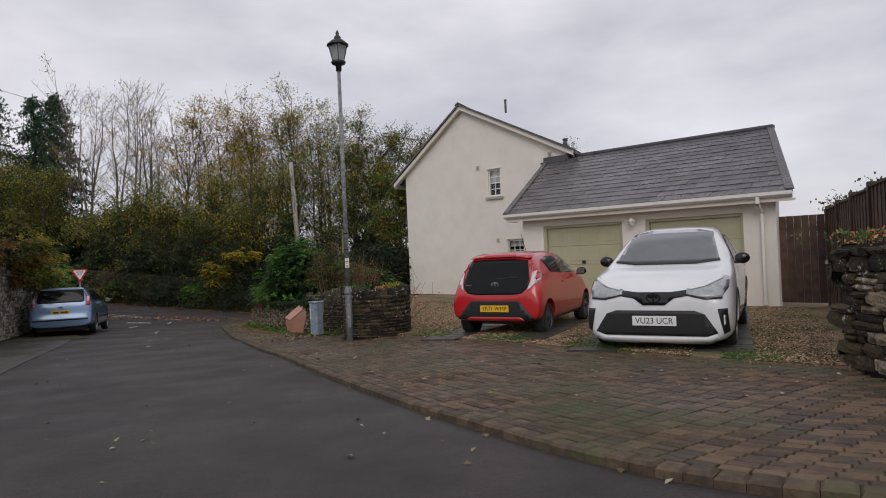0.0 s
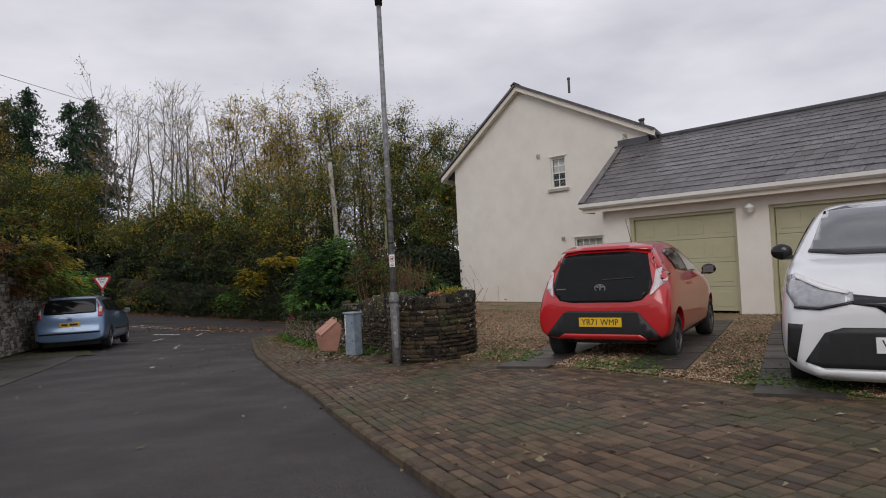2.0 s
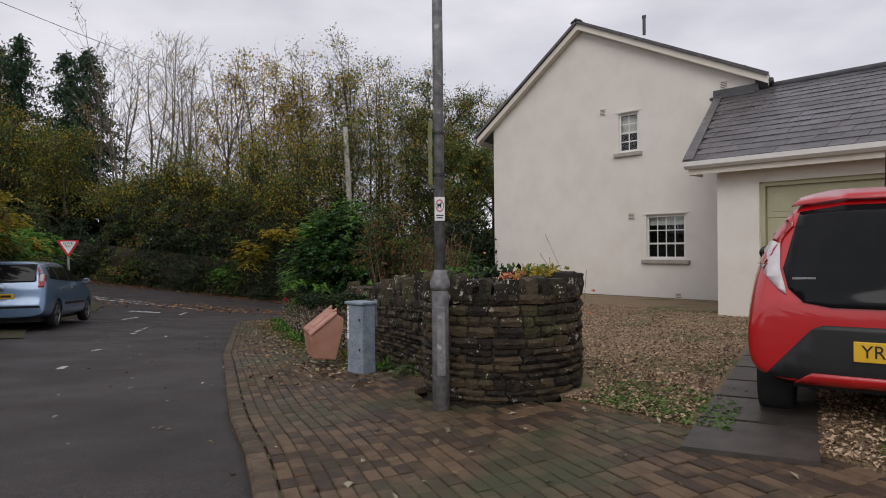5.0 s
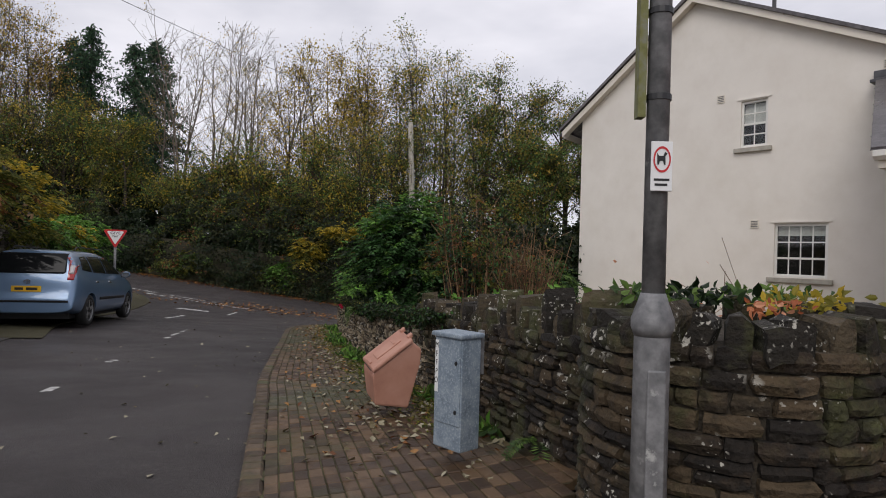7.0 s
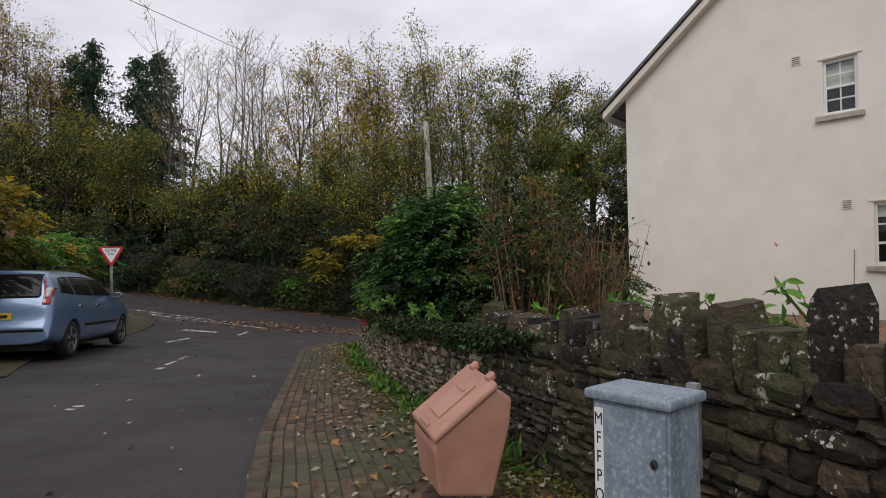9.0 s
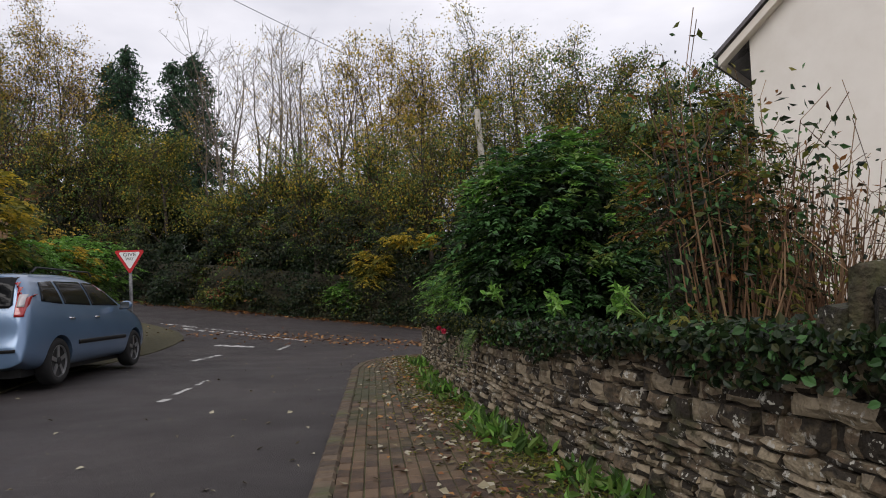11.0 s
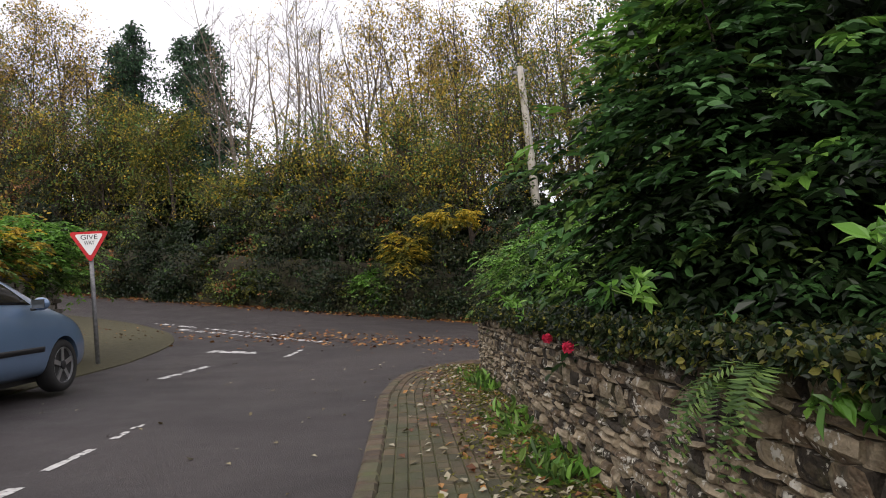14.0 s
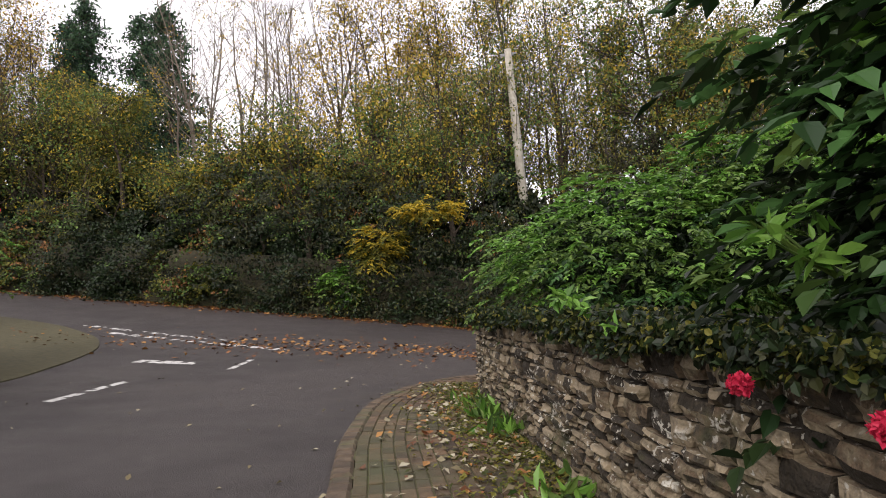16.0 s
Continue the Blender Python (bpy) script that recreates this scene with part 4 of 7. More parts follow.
def stone_form(rng):
    """A rough stone open at the back: an uneven broken face, chipped edges and sides that fall back to the joint."""
    v, f = [], []
    cols, rows = 4, 3
    for j in range(rows):
        for i in range(cols):
            x, z = i / (cols - 1) - 0.5, j / (rows - 1) - 0.5
            edge = (i in (0, cols - 1)) + (j in (0, rows - 1))
            v.append((x * (0.94 - 0.12 * (edge == 2) * rng.random()) + rng.normal() * 0.022, -1.0 + 0.18 * edge + rng.normal() * 0.1, z * (0.88 - 0.16 * (edge == 2) * rng.random()) + rng.normal() * 0.05))
    rim = [0, 1, 2, 3, 7, 11, 10, 9, 8, 4]
    n = cols * rows
    for r in rim:
        v.append((v[r][0] * 1.03, 0.0, v[r][2] * 1.05))
    for j in range(rows - 1):
        for i in range(cols - 1):
            k = j * cols + i
            f.append((k, k + 1, k + cols + 1, k + cols))
    for k in range(len(rim)):
        q = (k + 1) % len(rim)
        f.append((rim[k], n + k, n + q, rim[q]))
    return np.array(v, float), np.array(f)


SRNG = np.random.default_rng(4)
STONES = [stone_form(SRNG) for _ in range(14)]


def cope_form(rng):
    """An upright slab with an uneven rounded head, closed all round."""
    v, f = [], []
    n = 10
    for y in (-1.0, 0.0):
        for k in range(n):
            a = 2 * math.pi * (k + 0.5) / n
            c, s = math.cos(a), math.sin(a)
            w = 0.5 * np.sign(c) * abs(c) ** 0.55
            h = 0.5 * np.sign(s) * abs(s) ** (0.7 if s > 0 else 0.3)
            v.append((w + rng.normal() * 0.04, y + rng.normal() * 0.03, h + rng.normal() * 0.05))
    for k in range(n):
        f.append((k, (k + 1) % n, (k + 1) % n + n, k + n))
    v += [(rng.normal() * 0.05, -1.1, 0.02), (0, 0.05, 0.02)]
    for k in range(0, n, 2):
        f.append((2 * n, (k + 2) % n, k + 1, k))
        f.append((2 * n + 1, k + n, k + 1 + n, (k + 2) % n + n))
    return np.array(v, float), np.array(f)


COPES = [cope_form(SRNG) for _ in range(10)]


def stone_meshes(mat, forms=STONES):
    out = []
    for v, f in forms:
        me = arrays_mesh("stone", v, f[:, ::-1])
        me.polygons.foreach_set("use_smooth", np.ones(len(f), bool))
        me.set_sharp_from_angle(angle=radians(26))
        me.materials.append(mat)
        out.append(me)
    return out


STONE_ME, PALE_ME, COPE_ME = stone_meshes(STONE_P), stone_meshes(STONE_Q), stone_meshes(STONE_DARK, COPES)


def lay_courses(length, height_of, rng, h=(0.05, 0.14), w=(0.12, 0.4), base=0.0):
    """Stones of a rubble wall as (s, z, width, height) in the wall's own plane."""
    out = []
    z = base
    top = max(height_of(s) for s in np.linspace(0, length, 60))
    while z < top:
        ch = rng.uniform(*h)
        s = -rng.uniform(0, 0.3)
        while s < length:
            ww = rng.uniform(*w) * (1.25 if ch > 0.12 else 0.9)
            mid = s + ww / 2
            if 0 < mid < length and z + ch * 0.5 < height_of(mid):
                if rng.random() < 0.22 and ch > 0.1:
                    out.append((mid, z + ch * 0.27, ww, ch * 0.52))
                    out.append((mid + rng.normal() * 0.03, z + ch * 0.77, ww, ch * 0.46))
                else:
                    out.append((mid, z + ch / 2, ww, ch * rng.uniform(0.9, 1.12)))
            s += ww
        z += ch
    return out


def face_matrix(p, tangent, outward, w, h, depth, tilt=0.0):
    """A stone set in a wall face: x along it, -y outwards."""
    t, o = Vector((*tangent, 0)), Vector((*outward, 0))
    m = Matrix(((t.x, -o.x, 0, p[0]), (t.y, -o.y, 0, p[1]), (0, 0, 1, p[2]), (0, 0, 0, 1)))
    return m @ Matrix.Rotation(tilt, 4, "Y") @ Matrix.Diagonal((w, depth, h, 1))


def joined(name, mats, rng, mat, parent, label=""):
    """Many stones in one mesh."""
    vs, fs, n = [], [], 0
    for m in mats:
        v, f = STONES[rng.integers(len(STONES))]
        a = np.array(m)
        vs.append(v @ a[:3, :3].T + a[:3, 3])
        fs.append(f[:, ::-1] + n)
        n += len(v)
    me = arrays_mesh(name, np.concatenate(vs), np.concatenate(fs))
    me.polygons.foreach_set("use_smooth", np.ones(len(me.polygons), bool))
    me.set_sharp_from_angle(angle=radians(26))
    ob = mesh_ob(name, me, mat, parent, label)
    ob["kind"] = "stuff"
    return ob


def left_top(y):
    return np.interp(y, [6, 20, 24, 28.5], [2.05, 2.02, 1.9, 1.75])


left_wall = thick_wall("wall_left", LW, LWN, lambda x, y: land(x, y), lambda x, y: land(x, y) + left_top(y), -0.35, 0.0, MORTAR, "tall grey rubble stone boundary wall", "wall")
rng = np.random.default_rng(11)
acc = []
for s, z, w, h in lay_courses(len(LW) * 0.1, lambda s: float(left_top(LW[min(len(LW) - 1, int(s / 0.1)), 1])) + 0.05, rng, (0.06, 0.15), (0.15, 0.42)):
    k = min(len(LW) - 1, int(s / 0.1))
    p = LW[k]
    acc.append(face_matrix((p[0], p[1], float(land(*p)) + z), LWT[k], LWN[k], w, h, rng.uniform(0.02, 0.055), rng.normal() * 0.02))
joined("rubble_stones", acc, rng, GREY_STONE, left_wall)

# ---- garden wall by the pavement: core ----
def wall_height(y):
    return np.interp(y, [12, 14, 16, 20, 26, 28], [0.72, 0.72, 0.72, 0.74, 0.8, 0.8])


garden_wall = thick_wall("wall_garden", WALL_LINE, WALL_N, lambda x, y: land(x, y), lambda x, y: land(x, y) + wall_height(y), 0.02, 0.4, MORTAR, "old lichened rubble stone garden wall", "wall")
pier_z = float(drive_z(*PIER))
pier = thing("stone_pier", pose(PIER[0], PIER[1], pier_z), "round rubble stone wall end with planted top", "pier")
part("core", lathe([(0.62, -0.3), (0.62, 0.78), (0.5, 0.8)], 28), MORTAR, pier, "dark mortar core")

side_line = smooth_line([(4.8, 5.05), (4.62, 4.3), (4.32, 3.2), (3.85, 1.9)], 0.05)
SLT, SLN = sides_of(side_line)
side_wall = thick_wall("wall_side", side_line, -SLN, lambda x, y: drive_z(x, y), lambda x, y: drive_z(x, y) + 1.15, 0.02, 0.45, MORTAR, "mossy rubble stone boundary wall beside the drive", "wall")


# ---- gravel drive, garden ground, verges ----
def between(a, b, n):
    t = np.linspace(0, 1, n)[:, None]
    return np.array(a) * (1 - t) + np.array(b) * t


strip("gravel_drive", between((0.95, 11.35), (4.8, 4.7), 60), between((2.6, 27.5), (12.5, 11.2), 60), lambda x, y: drive_z(x, y), GRAVEL, "golden-brown gravel drive with mossy patches", "drive", lift=0.012, cross=60)
keep = WALL_LINE[:, 1] < 27.2
keep &= np.arange(len(WALL_LINE)) < 400
inner = (WALL_LINE + WALL_N * 0.38)[keep]
outer = inner + np.array([1.0, 0.25]) * np.linspace(3.5, 9.0, len(inner))[:, None]
strip("garden_bed", inner, outer, lambda x, y: -0.06 - 0.035 * (y - 12), SOIL, "dark overgrown garden soil behind the wall", "garden", cross=10, skirt=0.6)
corner = smooth_line([(-7.6, 19.6), (-8.95, 22.2), (-9.6, 24.6), (-10.15, 26.6), (-10.5, 28.0), (-10.85, 29.6), (-11.4, 30.9), (-12.6, 32.2), (-15, 33.5), (-20, 34.8), (-26, 35.8)], 0.15)
strip("pavement_corner", corner, corner + sides_of(corner)[1] * -3.4, lambda x, y: land(x, y) - KERB_LOW, GRASS, "mossy worn corner footway with grass edge", "pavement", lift=0.02, cross=10, skirt=0.05)
lk = smooth_line([(-3.0, 2), (-4.6, 7.5), (-5.35, 10.2), (-6.2, 13.2), (-7.0, 16.2), (-7.7, 18.6), (-8.4, 20.4)], 0.15)
strip("pavement_left", lk, lk + sides_of(lk)[1] * -2.6, lambda x, y: land(x, y) - KERB_LOW, SLAB, "narrow worn footway below the stone wall", "pavement", lift=0.014, cross=8, skirt=0.05)
far_k = between((-45, 39.6), (30, 36.6), 160)
bank = strip("roadside_bank", far_k, far_k + np.array([0.2, 9.0]), lambda x, y: land(x, y) - KERB_LOW + 1.6 * np.clip((y - 38.1 + 0.04 * (x + 10)) / 2.6, 0, 1) ** 0.8, SOIL, "dark leaf-littered earth bank under the trees", "bank", lift=0.03, cross=18, skirt=0.3)

# worn white road markings
rng = np.random.default_rng(21)


def road_mark(name, a, b, width, label, worn=0.25):
    """A worn painted line: ragged patches along it."""
    a, b = np.array(a), np.array(b)
    d = (b - a) / np.linalg.norm(b - a)
    nn = np.array([-d[1], d[0]])
    vs, fs = [], []
    L = np.linalg.norm(b - a)
    n = max(3, int(L / 0.09))
    for k in range(n):
        if rng.random() < worn:
            continue
        s0, s1 = L * k / n, L * (k + 1) / n
        for h0, h1 in ((-0.5, 0.0), (0.0, 0.5)):
            if rng.random() < worn * 0.6:
                continue
            q = []
            for s, h in ((s0, h0), (s1, h0), (s1, h1), (s0, h1)):
                p = a + d * (s + rng.normal() * 0.012) + nn * width * h * (1 + rng.normal() * 0.12)
                q.append((p[0], p[1], float(land(*p)) - KERB_LOW + 0.004))
            fs.append([len(vs) + i for i in range(4)])
            vs += q
    ob = mesh_ob(name, arrays_mesh(name, np.array(vs), np.array(fs)), ROADPAINT)
    return tagged(ob, label, "road marking", kind="structure")


road_mark("give_way_line_1", (-7.94, 31.27), (-12.4, 32.55), 0.2, "worn white broken give way line", 0.38)
road_mark("give_way_line_2", (-9.0, 32.05), (-13.5, 33.35), 0.16, "worn white broken give way line", 0.52)
road_mark("centre_line_1", (-8.53, 26.08), (-8.78, 27.97), 0.13, "worn white centre line dash", 0.12)
road_mark("centre_line_2", (-6.41, 22.32), (-6.55, 22.87), 0.07, "nearly worn-out white centre line dash", 0.4)
road_mark("centre_line_3", (-6.22, 21.41), (-6.33, 21.98), 0.07, "worn white centre line dash", 0.2)
road_mark("centre_line_4", (-6.06, 20.82), (-6.09, 21.05), 0.1, "last scrap of a worn white centre line", 0.0)
road_mark("centre_line_5", (-5.2, 17.35), (-5.24, 17.62), 0.1, "last scrap of a worn white centre line", 0.1)
road_mark("centre_line_6", (-4.55, 15.0), (-4.66, 15.45), 0.09, "last scraps of a worn white centre line", 0.35)
road_mark("triangle_mark_1", (-9.74, 29.52), (-8.66, 29.45), 0.24, "worn white painted triangle edge before the junction", 0.1)
road_mark("triangle_mark_2", (-7.86, 28.95), (-7.95, 29.95), 0.09, "worn white painted triangle edge before the junction", 0.25)

# ---- wheel-track slabs on the drive ----
def slab_run(origin, length, w, n, label):
    run = thing("drive_track", Matrix.Translation((0, 0, 0)), label, "paving", "wheel tracks")
    for k in range(n):
        q = []
        for s in (k / n + 0.004, (k + 1) / n - 0.004):
            for c in (-w / 2, w / 2):
                p = np.array(origin) + DRIVE * length * s + ACROSS * c
                q.append((p[0], p[1], float(drive_z(*p)) + 0.026))
        bm = bmesh.new()
        top = [bm.verts.new(q[i]) for i in (0, 1, 3, 2)]
        low = [bm.verts.new((v.co.x, v.co.y, v.co.z - 0.06)) for v in top]
        bm.faces.new(top)
        for i in range(4):
            bm.faces.new((top[i], low[i], low[(i + 1) % 4], top[(i + 1) % 4]))
        part("slab", bm, SLAB, run)
    return run


RED_AT, WHITE_AT = np.array([2.5, 10.0]), np.array([3.77, 6.86])
for c, ln in ((-0.74, 6.4), (0.74, 6.0)):
    slab_run(RED_AT - DRIVE * 0.75 + ACROSS * c, ln, 0.62, 9, "dark damp concrete slab wheel track on gravel")
for c, ln in ((-0.78, 6.8), (0.78, 6.8)):
    slab_run(WHITE_AT - DRIVE * 0.1 + ACROSS * c, ln, 0.62, 10, "dark damp concrete slab wheel track on gravel")

# ---- trees ----
def grow(rng, height, stems=1, spread=0.5, levels=3, kids=(12, 6, 4), r0=0.16, trunk=0.85, start=0.28, up=0.35):
    """Branch sticks (rows for tubes_mesh) and the points along the thin ones."""
    segs, tips = [], []

    def branch(p, d, length, r, level):
        n = 6 if level == 0 else 3
        nodes = [p]
        for i in range(n):
            d = (d + Vector(rng.normal(size=3)) * (0.06 if level == 0 else 0.16) + Vector((0, 0, up * 0.12 * (level > 0)))).normalized()
            q = p + d * (length / n)
            ra, rb = r * (1 - 0.85 * i / n), r * (1 - 0.85 * (i + 1) / n)
            segs.append((*p, *q, max(ra, 0.011), max(rb, 0.009)))
            if level >= min(2, levels - 1):
                tips.append(tuple(q))
            p = q
            nodes.append(p)
        if level >= levels:
            return
        for k in range(kids[level]):
            t = rng.uniform(start if level == 0 else 0.25, 1.0)
            i = min(n - 1, int(t * n))
            o = nodes[i].lerp(nodes[i + 1], t * n - i)
            a = rng.uniform(0, 2 * math.pi)
            out = Vector((math.cos(a), math.sin(a), 0))
            if level > 0:
                out = (out + d * 0.6).normalized()
            nd = (out * spread + Vector((0, 0, rng.uniform(0.35, 1.0) * up * 2)) + d * 0.35).normalized()
            reach = length * rng.uniform(0.3, 0.52) * (1.15 - 0.6 * t * (level == 0))
            branch(o, nd, reach, r * (1 - 0.75 * t) * 0.55 + 0.004, level + 1)

    for s in range(stems):
        a = rng.uniform(0, 2 * math.pi)
        lean = 0.0 if stems == 1 else 0.2
        d = Vector((math.cos(a) * lean, math.sin(a) * lean, 1)).normalized()
        branch(Vector((math.cos(a) * 0.2 * (stems > 1), math.sin(a) * 0.2 * (stems > 1), 0)), d, height * trunk * rng.uniform(0.78, 0.96), r0, 0)
    return segs, np.array(tips)


def clustered(rng, tips, n, per, spread, flat=0.5):
    """Leaf places in small flattened clusters about branch points, and the cluster of each leaf."""
    k = max(1, n // per)
    c = tips[rng.integers(len(tips), size=k)] + rng.normal(size=(k, 3)) * spread * 0.6
    at = c[:, None] + rng.normal(size=(k, per, 3)) * np.array([spread, spread, spread * flat])
    at[..., 2] -= np.abs(rng.normal(size=(k, per))) * spread * 0.3
    return at.reshape(-1, 3), np.repeat(np.arange(k), per)


def dress(ob, rng, at, group, leaf, leaves):
    """One crown mesh for each leaf colour; a cluster keeps mostly to one colour."""
    pick = (rng.random(group.max() + 1)[group] * 0.8 + rng.random(len(group)) * 0.2)
    a = 0.0
    for mat, share in leaves:
        k = (pick >= a) & (pick < a + share)
        a += share
        if k.any():
            mesh_ob("crown", leaf_mesh("crown", at[k], np.full(k.sum(), leaf * 0.86), rng, np.tile([0.0, -0.55, 0.75], (k.sum(), 1))), mat, ob)


def bank_z(x, y):
    return float(land(x, y)) + 1.4 * float(np.clip((y - 38.3) / 2.6, 0, 1))


def tree(x, y, height, seed, leaves, bark, label, n_leaves, leaf=0.16, jitter=0.35, low=0.0, **kw):
    """A tree: one trunk-and-limbs mesh and one crown for each leaf colour."""
    rng = np.random.default_rng(seed)
    ob = thing("tree", pose(x, y, bank_z(x, y) - 0.1), label, "tree")
    segs, tips = grow(rng, height, **kw)
    mesh_ob("trunk", tubes_mesh("trunk", segs, 5), bark, ob)
    tips = tips[tips[:, 2] > low * height]
    at, group = clustered(rng, tips, n_leaves, 30, jitter * 0.75, 0.45)
    dress(ob, rng, at, group, leaf, leaves)
    return ob


def pole_tree(x, y, height, seed, leaves, bark, label, n_leaves, stems=4, width=1.3, leaf=0.15, twigs=5, start=0.3, jitter=0.26):
    """A tall wood-edge tree of several slender upright trunks with steeply rising branches and sky between them."""
    rng = np.random.default_rng(seed)
    ob = thing("tree", pose(x, y, bank_z(x, y) - 0.1), label, "tree")
    segs, tips = [], []
    for k in range(stems):
        a = rng.uniform(0, 2 * math.pi)
        p = np.array([math.cos(a), math.sin(a) * 0.6, 0.0]) * rng.uniform(0.1, width * 0.55)
        lean = np.array([math.cos(a), math.sin(a) * 0.6, 0.0]) * rng.uniform(0.0, 0.09) * width
        top = height * rng.uniform(0.76, 1.0)
        n = 12
        bend = rng.normal(size=3) * np.array([0.03, 0.03, 0])
        r0 = rng.uniform(0.07, 0.13)
        for i in range(n):
            bend = bend * 0.75 + rng.normal(size=3) * np.array([0.06, 0.06, 0])
            q = p + (np.array([0, 0, 1.0]) + lean + bend) * top / n
            t = (i + 1) / n
            r, rn = r0 * (1 - 0.9 * i / n), r0 * (1 - 0.9 * t)
            segs.append((*p, *q, max(r, 0.014), max(rn, 0.01)))
            if t > start:
                for _ in range(rng.integers(2, 5)):
                    b = rng.uniform(0, 2 * math.pi)
                    d = np.array([math.cos(b), math.sin(b), rng.uniform(0.6, 1.5)])
                    d /= np.linalg.norm(d)
                    ln = rng.uniform(0.5, 1.1) * (0.6 + 2.6 * (1.08 - t) * min(1, 2.2 * t)) * width / 1.3
                    o = p + (q - p) * rng.random()
                    m = o + d * ln * 0.5
                    e = m + (d + np.array([0, 0, 0.35])) * ln * 0.5
                    segs += [(*o, *m, max(0.011, rn * 0.5), 0.012), (*m, *e, 0.012, 0.007)]
                    tips += [m, e, (m + e) / 2]
                    for _ in range(twigs):
                        w = o + (e - o) * rng.uniform(0.35, 1.0)
                        g = d * 0.6 + rng.normal(size=3) * 0.55 + np.array([0, 0, 0.25])
                        z = w + g * rng.uniform(0.2, 0.5)
                        segs.append((*w, *z, 0.008, 0.005))
                        tips.append(z)
            p = q
    mesh_ob("trunk", tubes_mesh("trunk", segs, 4), bark, ob)
    at, group = clustered(rng, np.array(tips), n_leaves * 2, 24, jitter * 1.15, 0.6)
    dress(ob, rng, at, group, leaf, leaves)
    return ob


def conifer(x, y, height, seed):
    rng = np.random.default_rng(seed)
    height *= 0.93
    z = float(land(x, y)) + 1.4
    ob = thing("conifer", pose(x, y, z - 0.1), "tall dark green narrow conifer", "tree")
    segs, at = [(0, 0, 0, 0, 0, height, 0.2, 0.02)], []
    for k in range(210):
        t = rng.uniform(0.15, 1) ** 0.8
        reach = (1 - t) ** 0.6 * 3.1 * rng.uniform(0.35, 1.4) + 0.2
        a = rng.uniform(0, 2 * math.pi)
        p = np.array([0, 0, height * t])
        q = p + reach * np.array([math.cos(a), math.sin(a), -0.28])
        segs.append((*p, *q, 0.03, 0.008))
        s = rng.uniform(0.2, 1.0, int(30 * reach) + 6)[:, None]
        at.append(p + (q - p) * s + rng.normal(size=(len(s), 3)) * 0.14)
    mesh_ob("trunk", tubes_mesh("trunk", segs, 4), BARK, ob)
    at = np.concatenate(at)
    mesh_ob("crown", leaf_mesh("crown", at, np.full(len(at), 0.24), rng, slim=0.4, droop=0.9), L_CONIFER, ob)
    return ob


for i, (x, y, h) in enumerate(((-25.5, 50.5, 14.2), (-23.0, 51.5, 13.6), (-21.0, 50.5, 14.0), (-28.0, 52.5, 13.8))):
    conifer(x, y, h, 100 + i)
for i, (x, y, h, st) in enumerate(((-18.4, 48.5, 13.6, 4), (-16.2, 47.5, 14.6, 4), (-14.0, 48.0, 13.8, 5), (-12.4, 46.5, 12.6, 3), (-11.0, 47.5, 12.4, 4))):
    pole_tree(x, y, h, 200 + i, [(L_GOLD, 0.55), (L_YELLOW, 0.2), (L_OLIVE, 0.25)], BARK_PALE, "tall nearly bare pale-barked autumn tree", 420, stems=st, width=2.3, leaf=0.13, twigs=7, start=0.36, jitter=0.2)
for i, (x, y, h) in enumerate(((-9.2, 47.0, 13.8), (-7.6, 47.8, 13.9), (-6.9, 49.5, 13.0))):
    pole_tree(x, y, h, 300 + i, [(L_GOLD, 0.5), (L_YELLOW, 0.34), (L_OLIVE, 0.16)], BARK, "tall golden-brown autumn tree thinning at the top", 4200, stems=4, width=1.7, leaf=0.155)
for i, (x, y, h) in enumerate(((-29.5, 47.0, 14.0), (-33.0, 48.0, 14.5), (-26.5, 46.2, 12.0), (-31.2, 46.0, 11.5))):
    pole_tree(x, y, h, 330 + i, [(L_GOLD, 0.5), (L_RUST, 0.1), (L_OLIVE, 0.4)], BARK, "tall brown and golden autumn tree with slim trunks", 5200, stems=5, width=1.8, leaf=0.15)
for i, (x, y, h) in enumerate(((-5.0, 48.0, 13.8), (-3.2, 47.2, 14.2), (-1.4, 48.6, 14.0), (0.6, 47.5, 13.2))):
    pole_tree(x, y, h, 400 + i, [(L_OLIVE, 0.42), (L_YELLOW, 0.36), (L_GREEN, 0.22)], BARK, "tall slim yellow-green autumn tree with gaps", 4600, stems=5, width=1.6, leaf=0.15)
for i, (x, y, h) in enumerate(((-5.8, 43.0, 8.0), (-4.4, 45.0, 9.0), (-0.9, 45.2, 9.5), (-8.4, 43.2, 7.0), (1.7, 44.0, 10.0), (-10.6, 42.4, 5.2), (-12.8, 42.6, 5.8), (-22.6, 43.4, 7.0), (-24.8, 43.0, 6.4), (-7.4, 41.8, 4.6), (-28.5, 43.6, 7.4))):
    pole_tree(x, y, h, 430 + i, [(L_OLIVE, 0.42), (L_YELLOW, 0.2), (L_GREEN, 0.38)], BARK, "slender yellow-green young autumn tree", 3400, stems=4, width=1.7, leaf=0.14, start=0.2)
for i, (x, y, h) in enumerate(((3.0, 45.5, 12.6), (5.8, 47.0, 13.0), (8.8, 46.5, 12.2), (12.0, 47.0, 12.0), (15.5, 47.0, 12.5), (3.6, 41.5, 8.0))):
    tree(x, y, h, 500 + i, [(L_BRAMBLE, 0.2), (L_GREEN, 0.3), (L_OLIVE, 0.32), (L_GOLD, 0.18)], BARK, "broad dark olive-green oak tree turning brown", 15000, 0.16, jitter=0.42, spread=0.85, kids=(16, 7, 4), r0=0.24, up=0.3, start=0.2)
